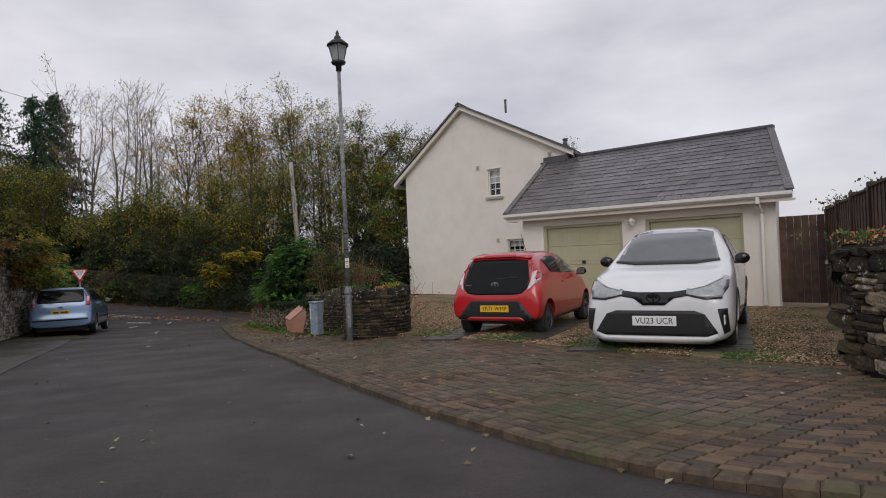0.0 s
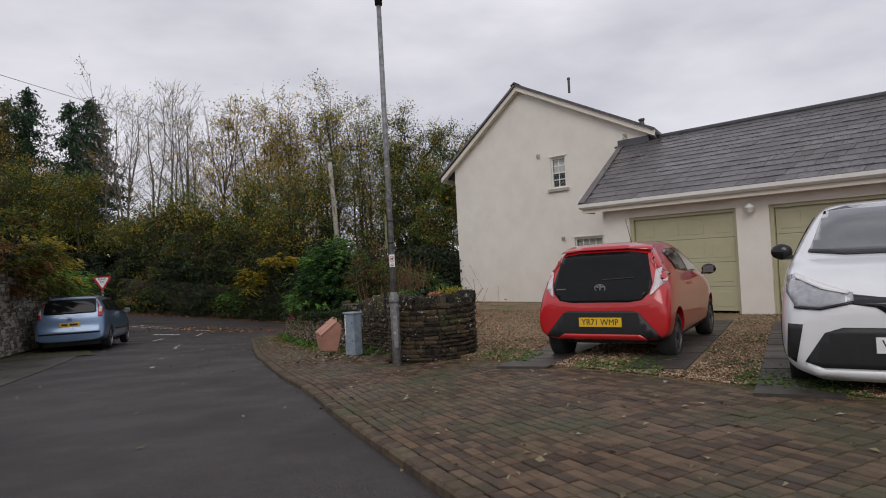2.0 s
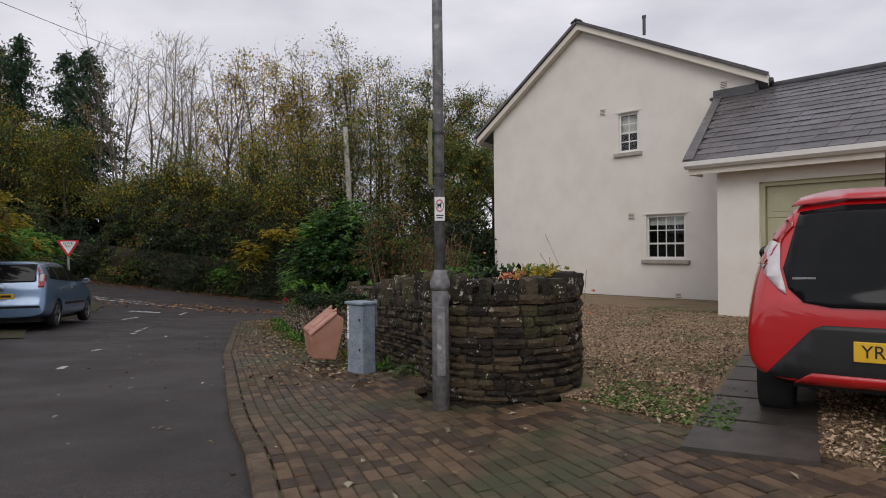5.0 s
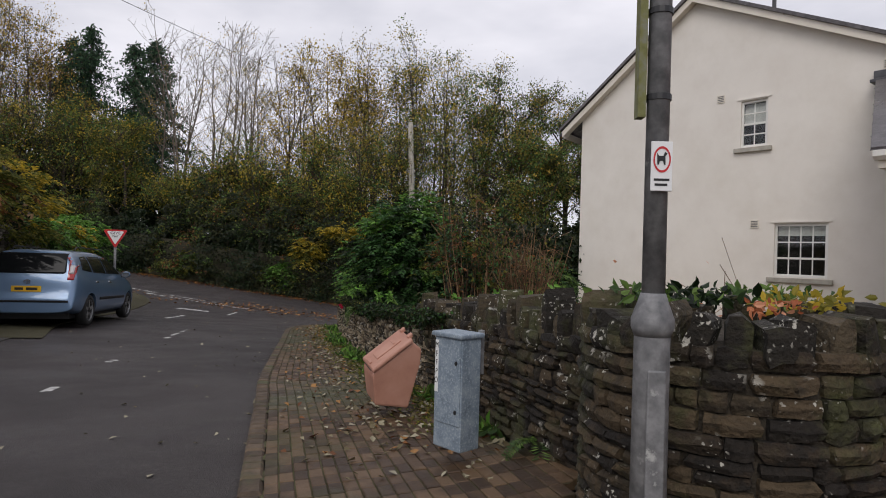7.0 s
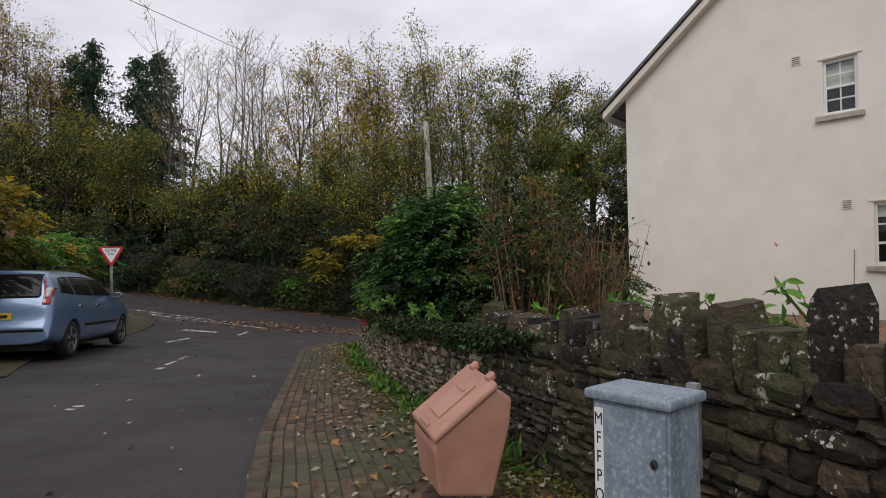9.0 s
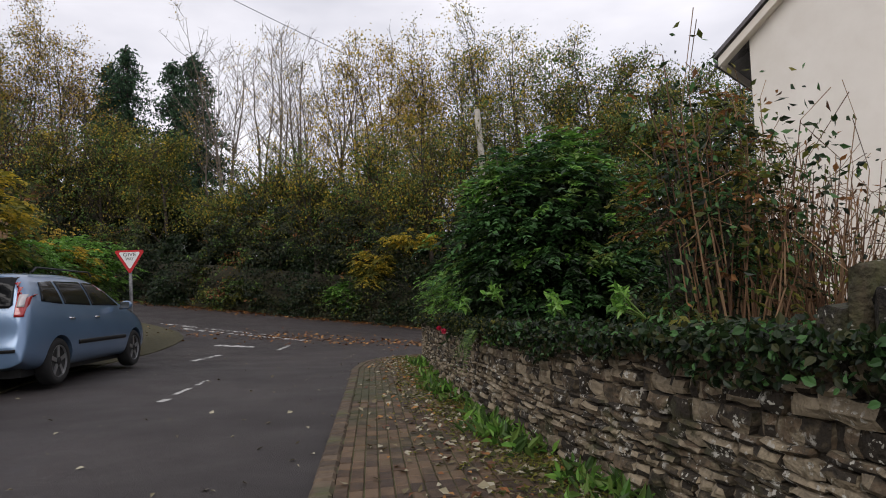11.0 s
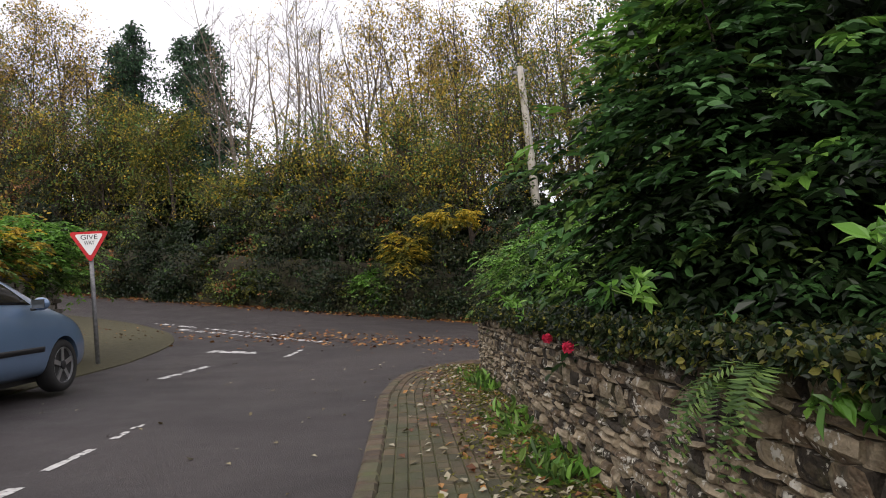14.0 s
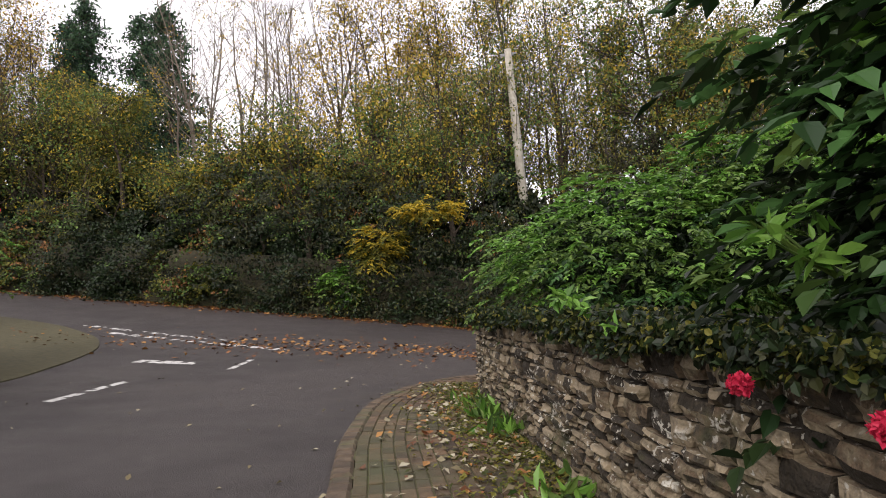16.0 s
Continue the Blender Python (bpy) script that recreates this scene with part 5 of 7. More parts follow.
for i, (x, y, h) in enumerate(((-18.6, 42.8, 8.2), (-20.6, 43.5, 6.8), (-15.4, 43.0, 5.8))):
    tree(x, y, h, 600 + i, [(L_OLIVE, 0.62), (L_YELLOW, 0.13), (L_GREEN, 0.25)], BARK, "yellow-green small tree with layered boughs", 9500, 0.14, jitter=0.5, spread=0.95, kids=(14, 6, 4), r0=0.12, up=0.22, start=0.15)
for i, (x, y, h, leaf) in enumerate(((-23.5, 44.0, 6.5, L_OLIVE), (-27.5, 43.5, 6.0, L_RUST), (-11.2, 42.9, 5.2, L_OLIVE), (-9.0, 43.2, 5.0, L_RUST), (-0.4, 43.0, 5.4, L_OLIVE), (2.0, 43.0, 6.2, L_BRAMBLE), (-32.0, 44.5, 7.0, L_GOLD))):
    tree(x, y, h, 700 + i, [(leaf, 0.55), (L_BRAMBLE, 0.45)], BARK, "bushy understorey tree in autumn leaf", 5200, 0.135, jitter=0.5, spread=0.85, kids=(13, 6, 3), r0=0.08, up=0.35, start=0.12, stems=2)


# ---- shrubs and undergrowth ----
def shell(rng, centre, radii, n, depth=0.35, lumps=9):
    """Points near the surface of an uneven rounded mass, and its outward directions."""
    d = rng.normal(size=(n, 3))
    d /= np.linalg.norm(d, axis=1)[:, None]
    lump = rng.normal(size=(lumps, 3))
    lump /= np.linalg.norm(lump, axis=1)[:, None]
    swell = 0.72 + 0.36 * np.max(np.clip(d @ lump.T, 0, 1) ** 9, axis=1) + 0.06 * rng.normal(size=n)
    r = swell * (1 - depth * rng.random(n) ** 1.7)
    return np.array(centre) + d * np.array(radii) * r[:, None], d


def stems_for(rng, base, top, radius, n, r=0.012):
    segs = []
    for _ in range(n):
        a, b = rng.uniform(0, 2 * math.pi), rng.uniform(0.2, 1.0)
        p = np.array([0.15 * math.cos(a), 0.15 * math.sin(a), base])
        q = np.array([radius * b * math.cos(a), radius * b * math.sin(a), base + (top - base) * rng.uniform(0.5, 1.0)])
        mid = (p + q) / 2 + np.array([0, 0, 0.15 * (top - base)])
        segs += [(*p, *mid, r, r * 0.7), (*mid, *q, r * 0.7, r * 0.3)]
    return segs


def shrub(name, x, y, z0, radii, n, leaf, leaves, label, seed, lumps=9, depth=0.4, slim=0.5, droop=0.2, stems=14):
    rng = np.random.default_rng(seed)
    ob = thing(name, pose(x, y, z0), label, "shrub")
    mesh_ob("stalk", tubes_mesh("stalk", stems_for(rng, -0.3, radii[2] * 1.7, radii[0] * 0.8, stems), 5), BARK, ob)
    pts, d = shell(rng, (0, 0, radii[2] * 0.95), radii, n, depth, lumps)
    good = pts[:, 2] > -0.05
    pts, d = pts[good], d[good]
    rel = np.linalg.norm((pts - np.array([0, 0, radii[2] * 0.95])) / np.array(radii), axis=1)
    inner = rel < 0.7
    # leaves within the shrub take L_DARK: interior shade as colour
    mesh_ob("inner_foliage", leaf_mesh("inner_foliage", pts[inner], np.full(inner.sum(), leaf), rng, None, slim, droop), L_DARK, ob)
    pts, d = pts[~inner], d[~inner]
    pick = rng.random(len(pts))
    a = 0.0
    for mat, share in leaves:
        k = (pick >= a) & (pick < a + share)
        a += share
        if k.any():
            mesh_ob("foliage", leaf_mesh("foliage", pts[k], np.full(k.sum(), leaf), rng, d[k], slim, droop), mat, ob)
    return ob


def bough_shrub(name, x, y, z0, radii, boughs, sprays, leaf, leaves, label, seed, inner=9000, droop=0.12, reach=0.17, stems=26, dark=0.8):
    """A shrub of many separate boughs, each a flat drooping fan of leafy sprays, the hollows between them shaded by
    dark leaf colour.
    """
    rng = np.random.default_rng(seed)
    ob = thing(name, pose(x, y, z0), label, "shrub")
    mesh_ob("stalk", tubes_mesh("stalk", stems_for(rng, -0.3, radii[2] * 1.8, radii[0] * 0.8, stems), 5), BARK, ob)
    mid = np.array((0, 0, radii[2] * 0.95))
    # near-black leaves put the shade of the hollows into colour
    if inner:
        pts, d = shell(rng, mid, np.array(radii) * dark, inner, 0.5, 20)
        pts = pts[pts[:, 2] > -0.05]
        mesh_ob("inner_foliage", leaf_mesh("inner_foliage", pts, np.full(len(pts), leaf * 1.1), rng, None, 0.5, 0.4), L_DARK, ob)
    c, d = shell(rng, mid, radii, boughs, 0.24, 30)
    good = c[:, 2] > -0.1
    c, d = c[good], d[good]
    b = np.repeat(np.arange(len(c)), sprays)
    flat = d[b] * np.array([1, 1, 0.25]) + rng.normal(size=(len(b), 3)) * np.array([0.5, 0.5, 0.12])
    flat /= np.linalg.norm(flat, axis=1)[:, None]
    o = c[b] + rng.normal(size=(len(b), 3)) * np.array([reach, reach, reach * 0.3])
    o[:, 2] -= droop * (np.linalg.norm(o - c[b], axis=1) / reach) ** 2 * 0.35
    m = 9
    u = (np.arange(m) + 0.5)[None] / m
    ln = rng.uniform(1.6, 2.8, len(b))[:, None] * leaf
    at = o[:, None] + flat[:, None] * (u * ln)[..., None]
    at[..., 2] -= u ** 2 * ln * 0.45
    side = np.cross(flat, [0, 0, 1.0])
    side /= np.linalg.norm(side, axis=1)[:, None] + 1e-9
    sgn = np.where(np.arange(m) % 2, 1.0, -1.0)
    go = flat[:, None] * 0.75 + side[:, None] * sgn[None, :, None] * 0.85 + rng.normal(size=at.shape) * 0.2
    go[..., 2] -= 0.35
    go /= np.linalg.norm(go, axis=2)[..., None]
    go, at = go.reshape(-1, 3), at.reshape(-1, 3)
    up = np.tile([0.0, 0.0, 1.0], (len(at), 1)) + 0.3 * rng.normal(size=at.shape)
    w = np.cross(up, go)
    w /= np.linalg.norm(w, axis=1)[:, None] + 1e-9
    s = (leaf * rng.uniform(0.65, 1.25, len(at)))[:, None]
    lift = np.cross(go, w)
    # upturned boughs take the later, brighter leaf colours: skylight put into colour
    brighter = np.clip(0.35 + 0.3 * d[:, 2] + 0.22 * rng.normal(size=len(c)), 0, 0.999)
    brighter = (np.argsort(np.argsort(brighter)) / len(brighter))[b]
    pick = np.repeat(np.clip(brighter + 0.1 * rng.normal(size=len(b)), 0, 0.999), m)
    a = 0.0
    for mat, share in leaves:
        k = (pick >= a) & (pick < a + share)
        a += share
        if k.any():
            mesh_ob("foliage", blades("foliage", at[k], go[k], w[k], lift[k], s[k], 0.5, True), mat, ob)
    return ob


# dense bramble belt along the far bank: sprays on a broken, backward-leaning face; behind it a thicket whose shade is
# painted as near-black leaves
def waves(rng, n, lo, hi):
    """A smooth random function of two numbers, about -1 to 1, from waves lo to hi metres long."""
    ln, ang, ph = np.exp(rng.uniform(math.log(lo), math.log(hi), n)), rng.uniform(0, 2 * math.pi, n), rng.uniform(0, 2 * math.pi, n)
    amp = ln / ln.max()

    def at(a, b):
        w = [m * np.sin(2 * math.pi * (a * math.cos(t) + b * math.sin(t)) / q + p) for q, t, p, m in zip(ln, ang, ph, amp)]
        return np.sum(w, 0) / (0.9 * math.sqrt(np.sum(amp ** 2)))
    return at


rng = np.random.default_rng(31)
crest = waves(rng, 9, 2.0, 8.0)
bulge, hollow, tint = waves(rng, 14, 0.7, 3.2), waves(rng, 16, 0.5, 1.8), waves(rng, 10, 1.5, 7.0)
for name, count, m, ztop, y0, size, cut, shares, label in (
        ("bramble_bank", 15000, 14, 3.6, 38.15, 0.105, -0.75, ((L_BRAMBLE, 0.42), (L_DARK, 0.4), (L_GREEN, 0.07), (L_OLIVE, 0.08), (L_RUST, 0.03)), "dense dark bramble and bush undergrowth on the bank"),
        # backing layer: the wood's shade as leaf colour, closing off the sky
        ("deep_thicket", 13000, 12, 4.6, 42.6, 0.24, -9.0, ((L_DARK, 0.7), (L_BRAMBLE, 0.3)), "thicket deeper in the wood, shade put into near-black leaves")):
    x, h = rng.uniform(-44, 13, count), rng.random(count) ** 1.15
    h *= ztop * np.clip(0.72 + 0.42 * crest(x, 0 * x), 0.3, 1.2)
    open_here = hollow(x, h) > cut
    x, h = x[open_here], h[open_here]
    y = y0 - 0.04 * (x + 10) + 0.5 * h + 0.6 * np.clip(h, 0.25, 1.0) * bulge(x, h * 1.3) + rng.normal(size=len(x)) * 0.2
    base = land(x, y) - KERB_LOW + 0.06 + 1.6 * np.clip((y - 38.1 + 0.04 * (x + 10)) / 2.6, 0, 1) ** 0.8
    c = np.stack([x, y, base + h], 1)
    out = np.stack([rng.normal(size=len(x)) * 0.7, -np.ones(len(x)), rng.normal(size=len(x)) * 0.4 + 0.1], 1)
    out /= np.linalg.norm(out, axis=1)[:, None]
    side = np.cross(out, [0, 0, 1.0])
    u, v = rng.random((len(x), m)), rng.normal(size=(len(x), m))
    ln = rng.uniform(0.25, 0.6, len(x))[:, None]
    at = c[:, None] + out[:, None] * (u * ln)[..., None] + side[:, None] * (v * 0.12)[..., None]
    at[..., 2] -= u ** 2 * 0.16 + np.abs(v) * 0.05
    at[..., 2] = np.maximum(at[..., 2], base[:, None] - 0.03)
    nrm = np.repeat((out * 0.7 + np.array([0, 0, 0.8]))[:, None], m, 1)
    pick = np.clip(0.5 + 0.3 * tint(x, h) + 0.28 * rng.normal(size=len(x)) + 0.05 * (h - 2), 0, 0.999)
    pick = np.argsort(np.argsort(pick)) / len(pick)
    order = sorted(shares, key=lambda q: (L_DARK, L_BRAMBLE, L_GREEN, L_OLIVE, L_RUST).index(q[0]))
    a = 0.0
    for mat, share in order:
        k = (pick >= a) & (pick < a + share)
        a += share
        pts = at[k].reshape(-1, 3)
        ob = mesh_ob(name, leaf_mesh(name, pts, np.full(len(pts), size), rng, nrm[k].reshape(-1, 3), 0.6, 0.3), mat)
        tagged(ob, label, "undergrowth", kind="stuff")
for x, y, up, r, n, mats, label, sd in (
        (-6.1, 38.3, 3.2, (0.85, 0.4, 0.2), 26, [(L_OLIVE, 0.25), (L_YELLOW, 0.75)], "bright yellow autumn branch over the bank", 41),
        (-7.5, 38.5, 1.7, (0.6, 0.5, 0.6), 40, [(L_OLIVE, 0.5), (L_YELLOW, 0.5)], "yellow-green autumn shrub on the bank", 42),
        (-8.9, 38.6, 0.4, (0.5, 0.4, 0.5), 30, [(L_GREEN, 0.6), (L_BRIGHT, 0.4)], "fresh green shrub at the foot of the bank", 43),
        (-13.5, 38.9, 0.3, (0.5, 0.4, 0.45), 30, [(L_OLIVE, 0.6), (L_GREEN, 0.4)], "olive-green shrub at the foot of the bank", 44)):
    bough_shrub("bank_shrub", x, y, float(land(x, y)) + up, r, n, 7, 0.14, mats, label, sd, inner=0, stems=5)

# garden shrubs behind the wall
# the L_DARK share paints the shrub's own shade on its lower boughs
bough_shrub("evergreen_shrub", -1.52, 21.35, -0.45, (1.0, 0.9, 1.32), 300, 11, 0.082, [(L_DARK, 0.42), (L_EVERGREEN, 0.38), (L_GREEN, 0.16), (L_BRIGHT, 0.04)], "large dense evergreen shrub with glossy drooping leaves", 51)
bough_shrub("mixed_shrub", -0.52, 19.05, -0.35, (0.52, 0.55, 1.2), 72, 8, 0.06, [(L_BRAMBLE, 0.34), (L_EVERGREEN, 0.2), (L_OLIVE, 0.3), (L_RUST, 0.16)], "loose leafy shrub turning brown with arching stems", 59, inner=700, reach=0.14, stems=46, dark=0.7)
bough_shrub("evergreen_shrub", 0.95, 22.3, -0.3, (0.8, 0.8, 0.68), 130, 10, 0.07, [(L_DARK, 0.3), (L_EVERGREEN, 0.4), (L_GREEN, 0.3)], "rounded green laurel shrub near the house", 60, inner=3000)
shrub("evergreen_shrub", 0.5, 23.6, -0.3, (1.1, 1.1, 0.7), 6000, 0.15, [(L_EVERGREEN, 0.5), (L_BRAMBLE, 0.3), (L_GREEN, 0.2)], "dark evergreen shrub behind the larger one", 52, lumps=10)
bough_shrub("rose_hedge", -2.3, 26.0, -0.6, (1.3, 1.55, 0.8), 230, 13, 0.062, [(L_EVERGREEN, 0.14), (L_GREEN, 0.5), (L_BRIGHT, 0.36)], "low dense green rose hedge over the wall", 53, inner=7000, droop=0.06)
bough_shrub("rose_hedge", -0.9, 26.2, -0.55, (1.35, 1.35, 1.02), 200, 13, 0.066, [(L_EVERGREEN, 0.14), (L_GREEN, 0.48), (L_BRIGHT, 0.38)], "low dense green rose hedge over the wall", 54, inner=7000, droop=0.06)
shrub("laurel_shrub", -0.7, 18.6, -0.4, (0.6, 1.2, 0.34), 6000, 0.06, [(L_EVERGREEN, 0.5), (L_BRAMBLE, 0.3), (L_OLIVE, 0.2)], "tangled dark green shrub behind the wall", 56)
# shade beside the house is carried by these dark leaf colours
shrub("dark_shrub", 1.9, 27.5, -0.4, (1.5, 1.2, 1.2), 6000, 0.15, [(L_DARK, 0.6), (L_BRAMBLE, 0.4)], "evergreen shrub beside the house, shade put into its dark leaves", 57)
shrub("dark_shrub", 0.9, 29.7, -0.5, (1.5, 1.2, 1.3), 9000, 0.12, [(L_DARK, 0.5), (L_BRAMBLE, 0.5)], "evergreen shrub beside the house, shade put into its dark leaves", 58)


def twiggy(x, y, z0, height, radius, n, seed, leaves, label):
    rng = np.random.default_rng(seed)
    ob = thing("bare_shrub", pose(x, y, z0), label, "shrub")
    segs, tips = [], []
    for _ in range(n):
        a, b = rng.uniform(0, 2 * math.pi), rng.uniform(0.15, 1.0)
        p = np.array([0.12 * math.cos(a), 0.12 * math.sin(a), -0.2])
        d = np.array([b * radius * math.cos(a), b * radius * math.sin(a), height * rng.uniform(0.6, 1.05)])
        r = 0.011
        for k in range(4):
            q = p + d / 4 + rng.normal(size=3) * 0.05
            segs.append((*p, *q, r, r * 0.75))
            if k > 1:
                tips.append(q)
                s = q + rng.normal(size=3) * 0.16 + np.array([0, 0, 0.12])
                segs.append((*q, *s, r * 0.5, 0.003))
            p, r = q, r * 0.75
    mesh_ob("stalk", tubes_mesh("stalk", segs, 4), TWIG_RED, ob, "bare reddish-brown stems")
    tips = np.array(tips)
    for mat, k in leaves:
        at = tips[rng.integers(len(tips), size=k)] + rng.normal(size=(k, 3)) * 0.14
        mesh_ob("foliage", leaf_mesh("foliage", at, np.full(k, 0.065), rng, None, 0.5, 0.4), mat, ob)
    return ob


twiggy(0.5, 19.5, -0.3, 1.75, 0.5, 120, 61, [(L_OLIVE, 120), (L_RUST, 160), (L_DARK, 200)], "half-bare shrub with reddish-brown upright stems")
twiggy(-0.42, 18.75, -0.3, 2.25, 0.5, 40, 62, [(L_EVERGREEN, 520), (L_OLIVE, 360), (L_DARK, 420), (L_RUST, 160)], "loose leafy shrub with long arching stems")
twiggy(1.35, 14.6, -0.05, 0.9, 0.5, 22, 63, [(L_PINK, 60)], "sparse reddish twiggy shrub behind the wall")

# plants on top of the left-hand wall
for i, (k, r, leaf, mats, lab) in enumerate((
        (222, (0.85, 0.9, 0.62), 0.1, [(L_GREEN, 0.35), (L_BRIGHT, 0.65)], "bright green ferny shrub spilling over the stone wall"),
        (206, (0.7, 0.8, 0.5), 0.1, [(L_OLIVE, 0.3), (L_GOLD, 0.2), (L_YELLOW, 0.2), (L_BRIGHT, 0.3)], "golden autumn shrub above the stone wall"),
        (190, (0.7, 0.8, 0.42), 0.1, [(L_GREEN, 0.4), (L_BRIGHT, 0.6)], "bright green ferny shrub spilling over the stone wall"),
        (168, (1.0, 1.4, 1.0), 0.12, [(L_OLIVE, 0.5), (L_YELLOW, 0.5)], "yellow-green shrub above the stone wall"),
        (142, (1.1, 1.5, 1.1), 0.12, [(L_RUST, 0.4), (L_OLIVE, 0.6)], "brown and olive shrub above the stone wall"))):
    p = LW[min(k, len(LW) - 1)] - LWN[0] * 0.25
    bough_shrub("wall_top_shrub", p[0], p[1], float(land(*p)) + float(left_top(p[1])) - 0.35, r, 90, 8, leaf, mats, lab, 80 + i, inner=900)
bf = thing("picket_fence", Matrix.Translation((0, 0, 0)), "weathered brown picket fence on top of the stone wall", "fence")
for k in range(46):
    p = LW[100 + k * 2] - LWN[0] * 0.25
    z = float(land(*p)) + float(left_top(p[1]))
    part("picket", boxes((p[0] - 0.045, p[1] - 0.01, z - 0.1, p[0] + 0.045, p[1] + 0.01, z + 0.75)), TWIG_RED, bf)
for i, (x, y, h) in enumerate(((-16.5, 30.5, 4.6), (-15.0, 24.0, 3.6))):
    tree(x, y, h, 900 + i, [(L_OLIVE, 0.4), (L_GOLD, 0.3), (L_GREEN, 0.3)], BARK, "leafy garden tree above the stone wall", 5000, 0.15, jitter=0.4, spread=0.8, kids=(12, 6, 3), r0=0.1, start=0.15)
tree(15.5, 16.0, 4.2, 950, [(L_GREEN, 0.7), (L_OLIVE, 0.3)], BARK, "small green garden tree beyond the fence", 3600, 0.14, jitter=0.3, spread=0.8, kids=(12, 6, 3), r0=0.08, start=0.2)


# ---- cars ----
from mathutils.bvhtree import BVHTree

def car_paint(name, c, metal=0.0):
    m = material(name, [tuple(v * 0.94 for v in c), c, tuple(min(1, v * 1.05) for v in c)], rough=0.28, metal=metal, scale=2.0, coat=1.0)
    return m


PAINT_WHITE = car_paint("white_car_paint", (0.74, 0.75, 0.76))
PAINT_RED = car_paint("red_car_paint", (0.47, 0.008, 0.011))
PAINT_BLUE = car_paint("blue_grey_car_paint", (0.15, 0.24, 0.38), 0.35)
CAR_GLASS = material("dark_car_glass", [(0.008, 0.009, 0.01), (0.012, 0.013, 0.014)], rough=0.05, spec=0.16)
CAR_GLASS_PALE = material("grey_car_glass", [(0.045, 0.052, 0.055), (0.07, 0.078, 0.08)], rough=0.05, spec=0.9, coat=1.0)
CAR_BLACK = material("black_car_plastic", [(0.01, 0.01, 0.011), (0.017, 0.017, 0.018)], rough=0.5, scale=20)
CAR_GLOSS = material("gloss_black_trim", [(0.008, 0.008, 0.009), (0.012, 0.012, 0.013)], rough=0.12)
RUBBER = material("tyre_rubber", [(0.012, 0.012, 0.012), (0.022, 0.021, 0.02)], rough=0.85, scale=14)
ALLOY = material("alloy_wheel", [(0.4, 0.4, 0.41), (0.5, 0.5, 0.51)], rough=0.35, metal=0.8)
ALLOY_DARK = material("dark_alloy_wheel", [(0.09, 0.09, 0.095), (0.15, 0.15, 0.155)], rough=0.4, metal=0.6)
CHROME = material("chrome", [(0.72, 0.72, 0.73), (0.78, 0.78, 0.79)], rough=0.12, metal=1.0)
LAMP_CLEAR = material("clear_headlamp", [(0.22, 0.23, 0.25), (0.42, 0.43, 0.45)], rough=0.08, scale=14, coat=1.0)
LAMP_RED = material("red_tail_lamp", [(0.35, 0.01, 0.012), (0.48, 0.02, 0.02)], rough=0.12, scale=10, coat=1.0)
LAMP_WHITE = material("pale_tail_lamp", [(0.5, 0.45, 0.45), (0.66, 0.62, 0.62)], rough=0.12, scale=10, coat=1.0)
PLATE_Y = material("yellow_number_plate", [(0.72, 0.42, 0.02), (0.78, 0.47, 0.025)], rough=0.4)
PLATE_W = material("white_number_plate", [(0.74, 0.74, 0.73), (0.8, 0.8, 0.79)], rough=0.4)


def body_mesh(stations, arches, arch_r, half):
    """A smooth closed car body. Stations: y, bottom, belt, top, then half-widths at sill, waist, belt and roof."""
    bm = bmesh.new()
    loops = []
    for y, zb, zl, zt, ws, wm, wb, wt in stations:
        h = zt - zl
        half_pts = [(0, zb), (0.8 * ws, zb), (ws, zb + 0.07), (wm, zb + 0.45 * (zl - zb)), (wm * 0.995, zb + 0.72 * (zl - zb)), (wb, zl), (wt + (wb - wt) * 0.45, zl + 0.55 * h), (wt, zt - 0.16 * h), (wt * 0.86, zt - 0.03 * h), (wt * 0.45, zt), (0, zt + 0.004)]
        ring = [(x, z) for x, z in half_pts] + [(-x, z) for x, z in half_pts[-2:0:-1]]
        loops.append([bm.verts.new((x, y, z)) for x, z in ring])
    for a, b in zip(loops, loops[1:]):
        for k in range(len(a)):
            bm.faces.new((a[k], a[(k + 1) % len(a)], b[(k + 1) % len(a)], b[k]))
    bm.faces.new(loops[0][::-1])
    bm.faces.new(loops[-1])
    bmesh.ops.recalc_face_normals(bm, faces=bm.faces)
    me = bpy.data.meshes.new("body")
    bm.to_mesh(me)
    bm.free()
    tmp = new("tmp_body", me)
    sub = tmp.modifiers.new("sub", "SUBSURF")
    sub.levels = sub.render_levels = 2
    cb = bmesh.new()
    for y in arches:
        for s in (-1, 1):
            m = pose(s * (half - 0.1), y, 0.31, 0, 90, 0)
            bmesh.ops.create_cone(cb, cap_ends=True, segments=28, radius1=arch_r, radius2=arch_r, depth=0.5, matrix=m)
    cm = bpy.data.meshes.new("tmp_cut")
    cb.to_mesh(cm)
    cb.free()
    cut = new("tmp_cut", cm)
    bo = tmp.modifiers.new("cut", "BOOLEAN")
    bo.operation, bo.object, bo.solver = "DIFFERENCE", cut, "EXACT"
    dg = bpy.context.evaluated_depsgraph_get()
    dg.update()
    out = bpy.data.meshes.new_from_object(tmp.evaluated_get(dg))
    bpy.data.objects.remove(tmp)
    bpy.data.objects.remove(cut)
    out.name = "body"
    out.materials.clear()
    out.polygons.foreach_set("use_smooth", np.ones(len(out.polygons), bool))
    out.set_sharp_from_angle(angle=radians(50))
    return out


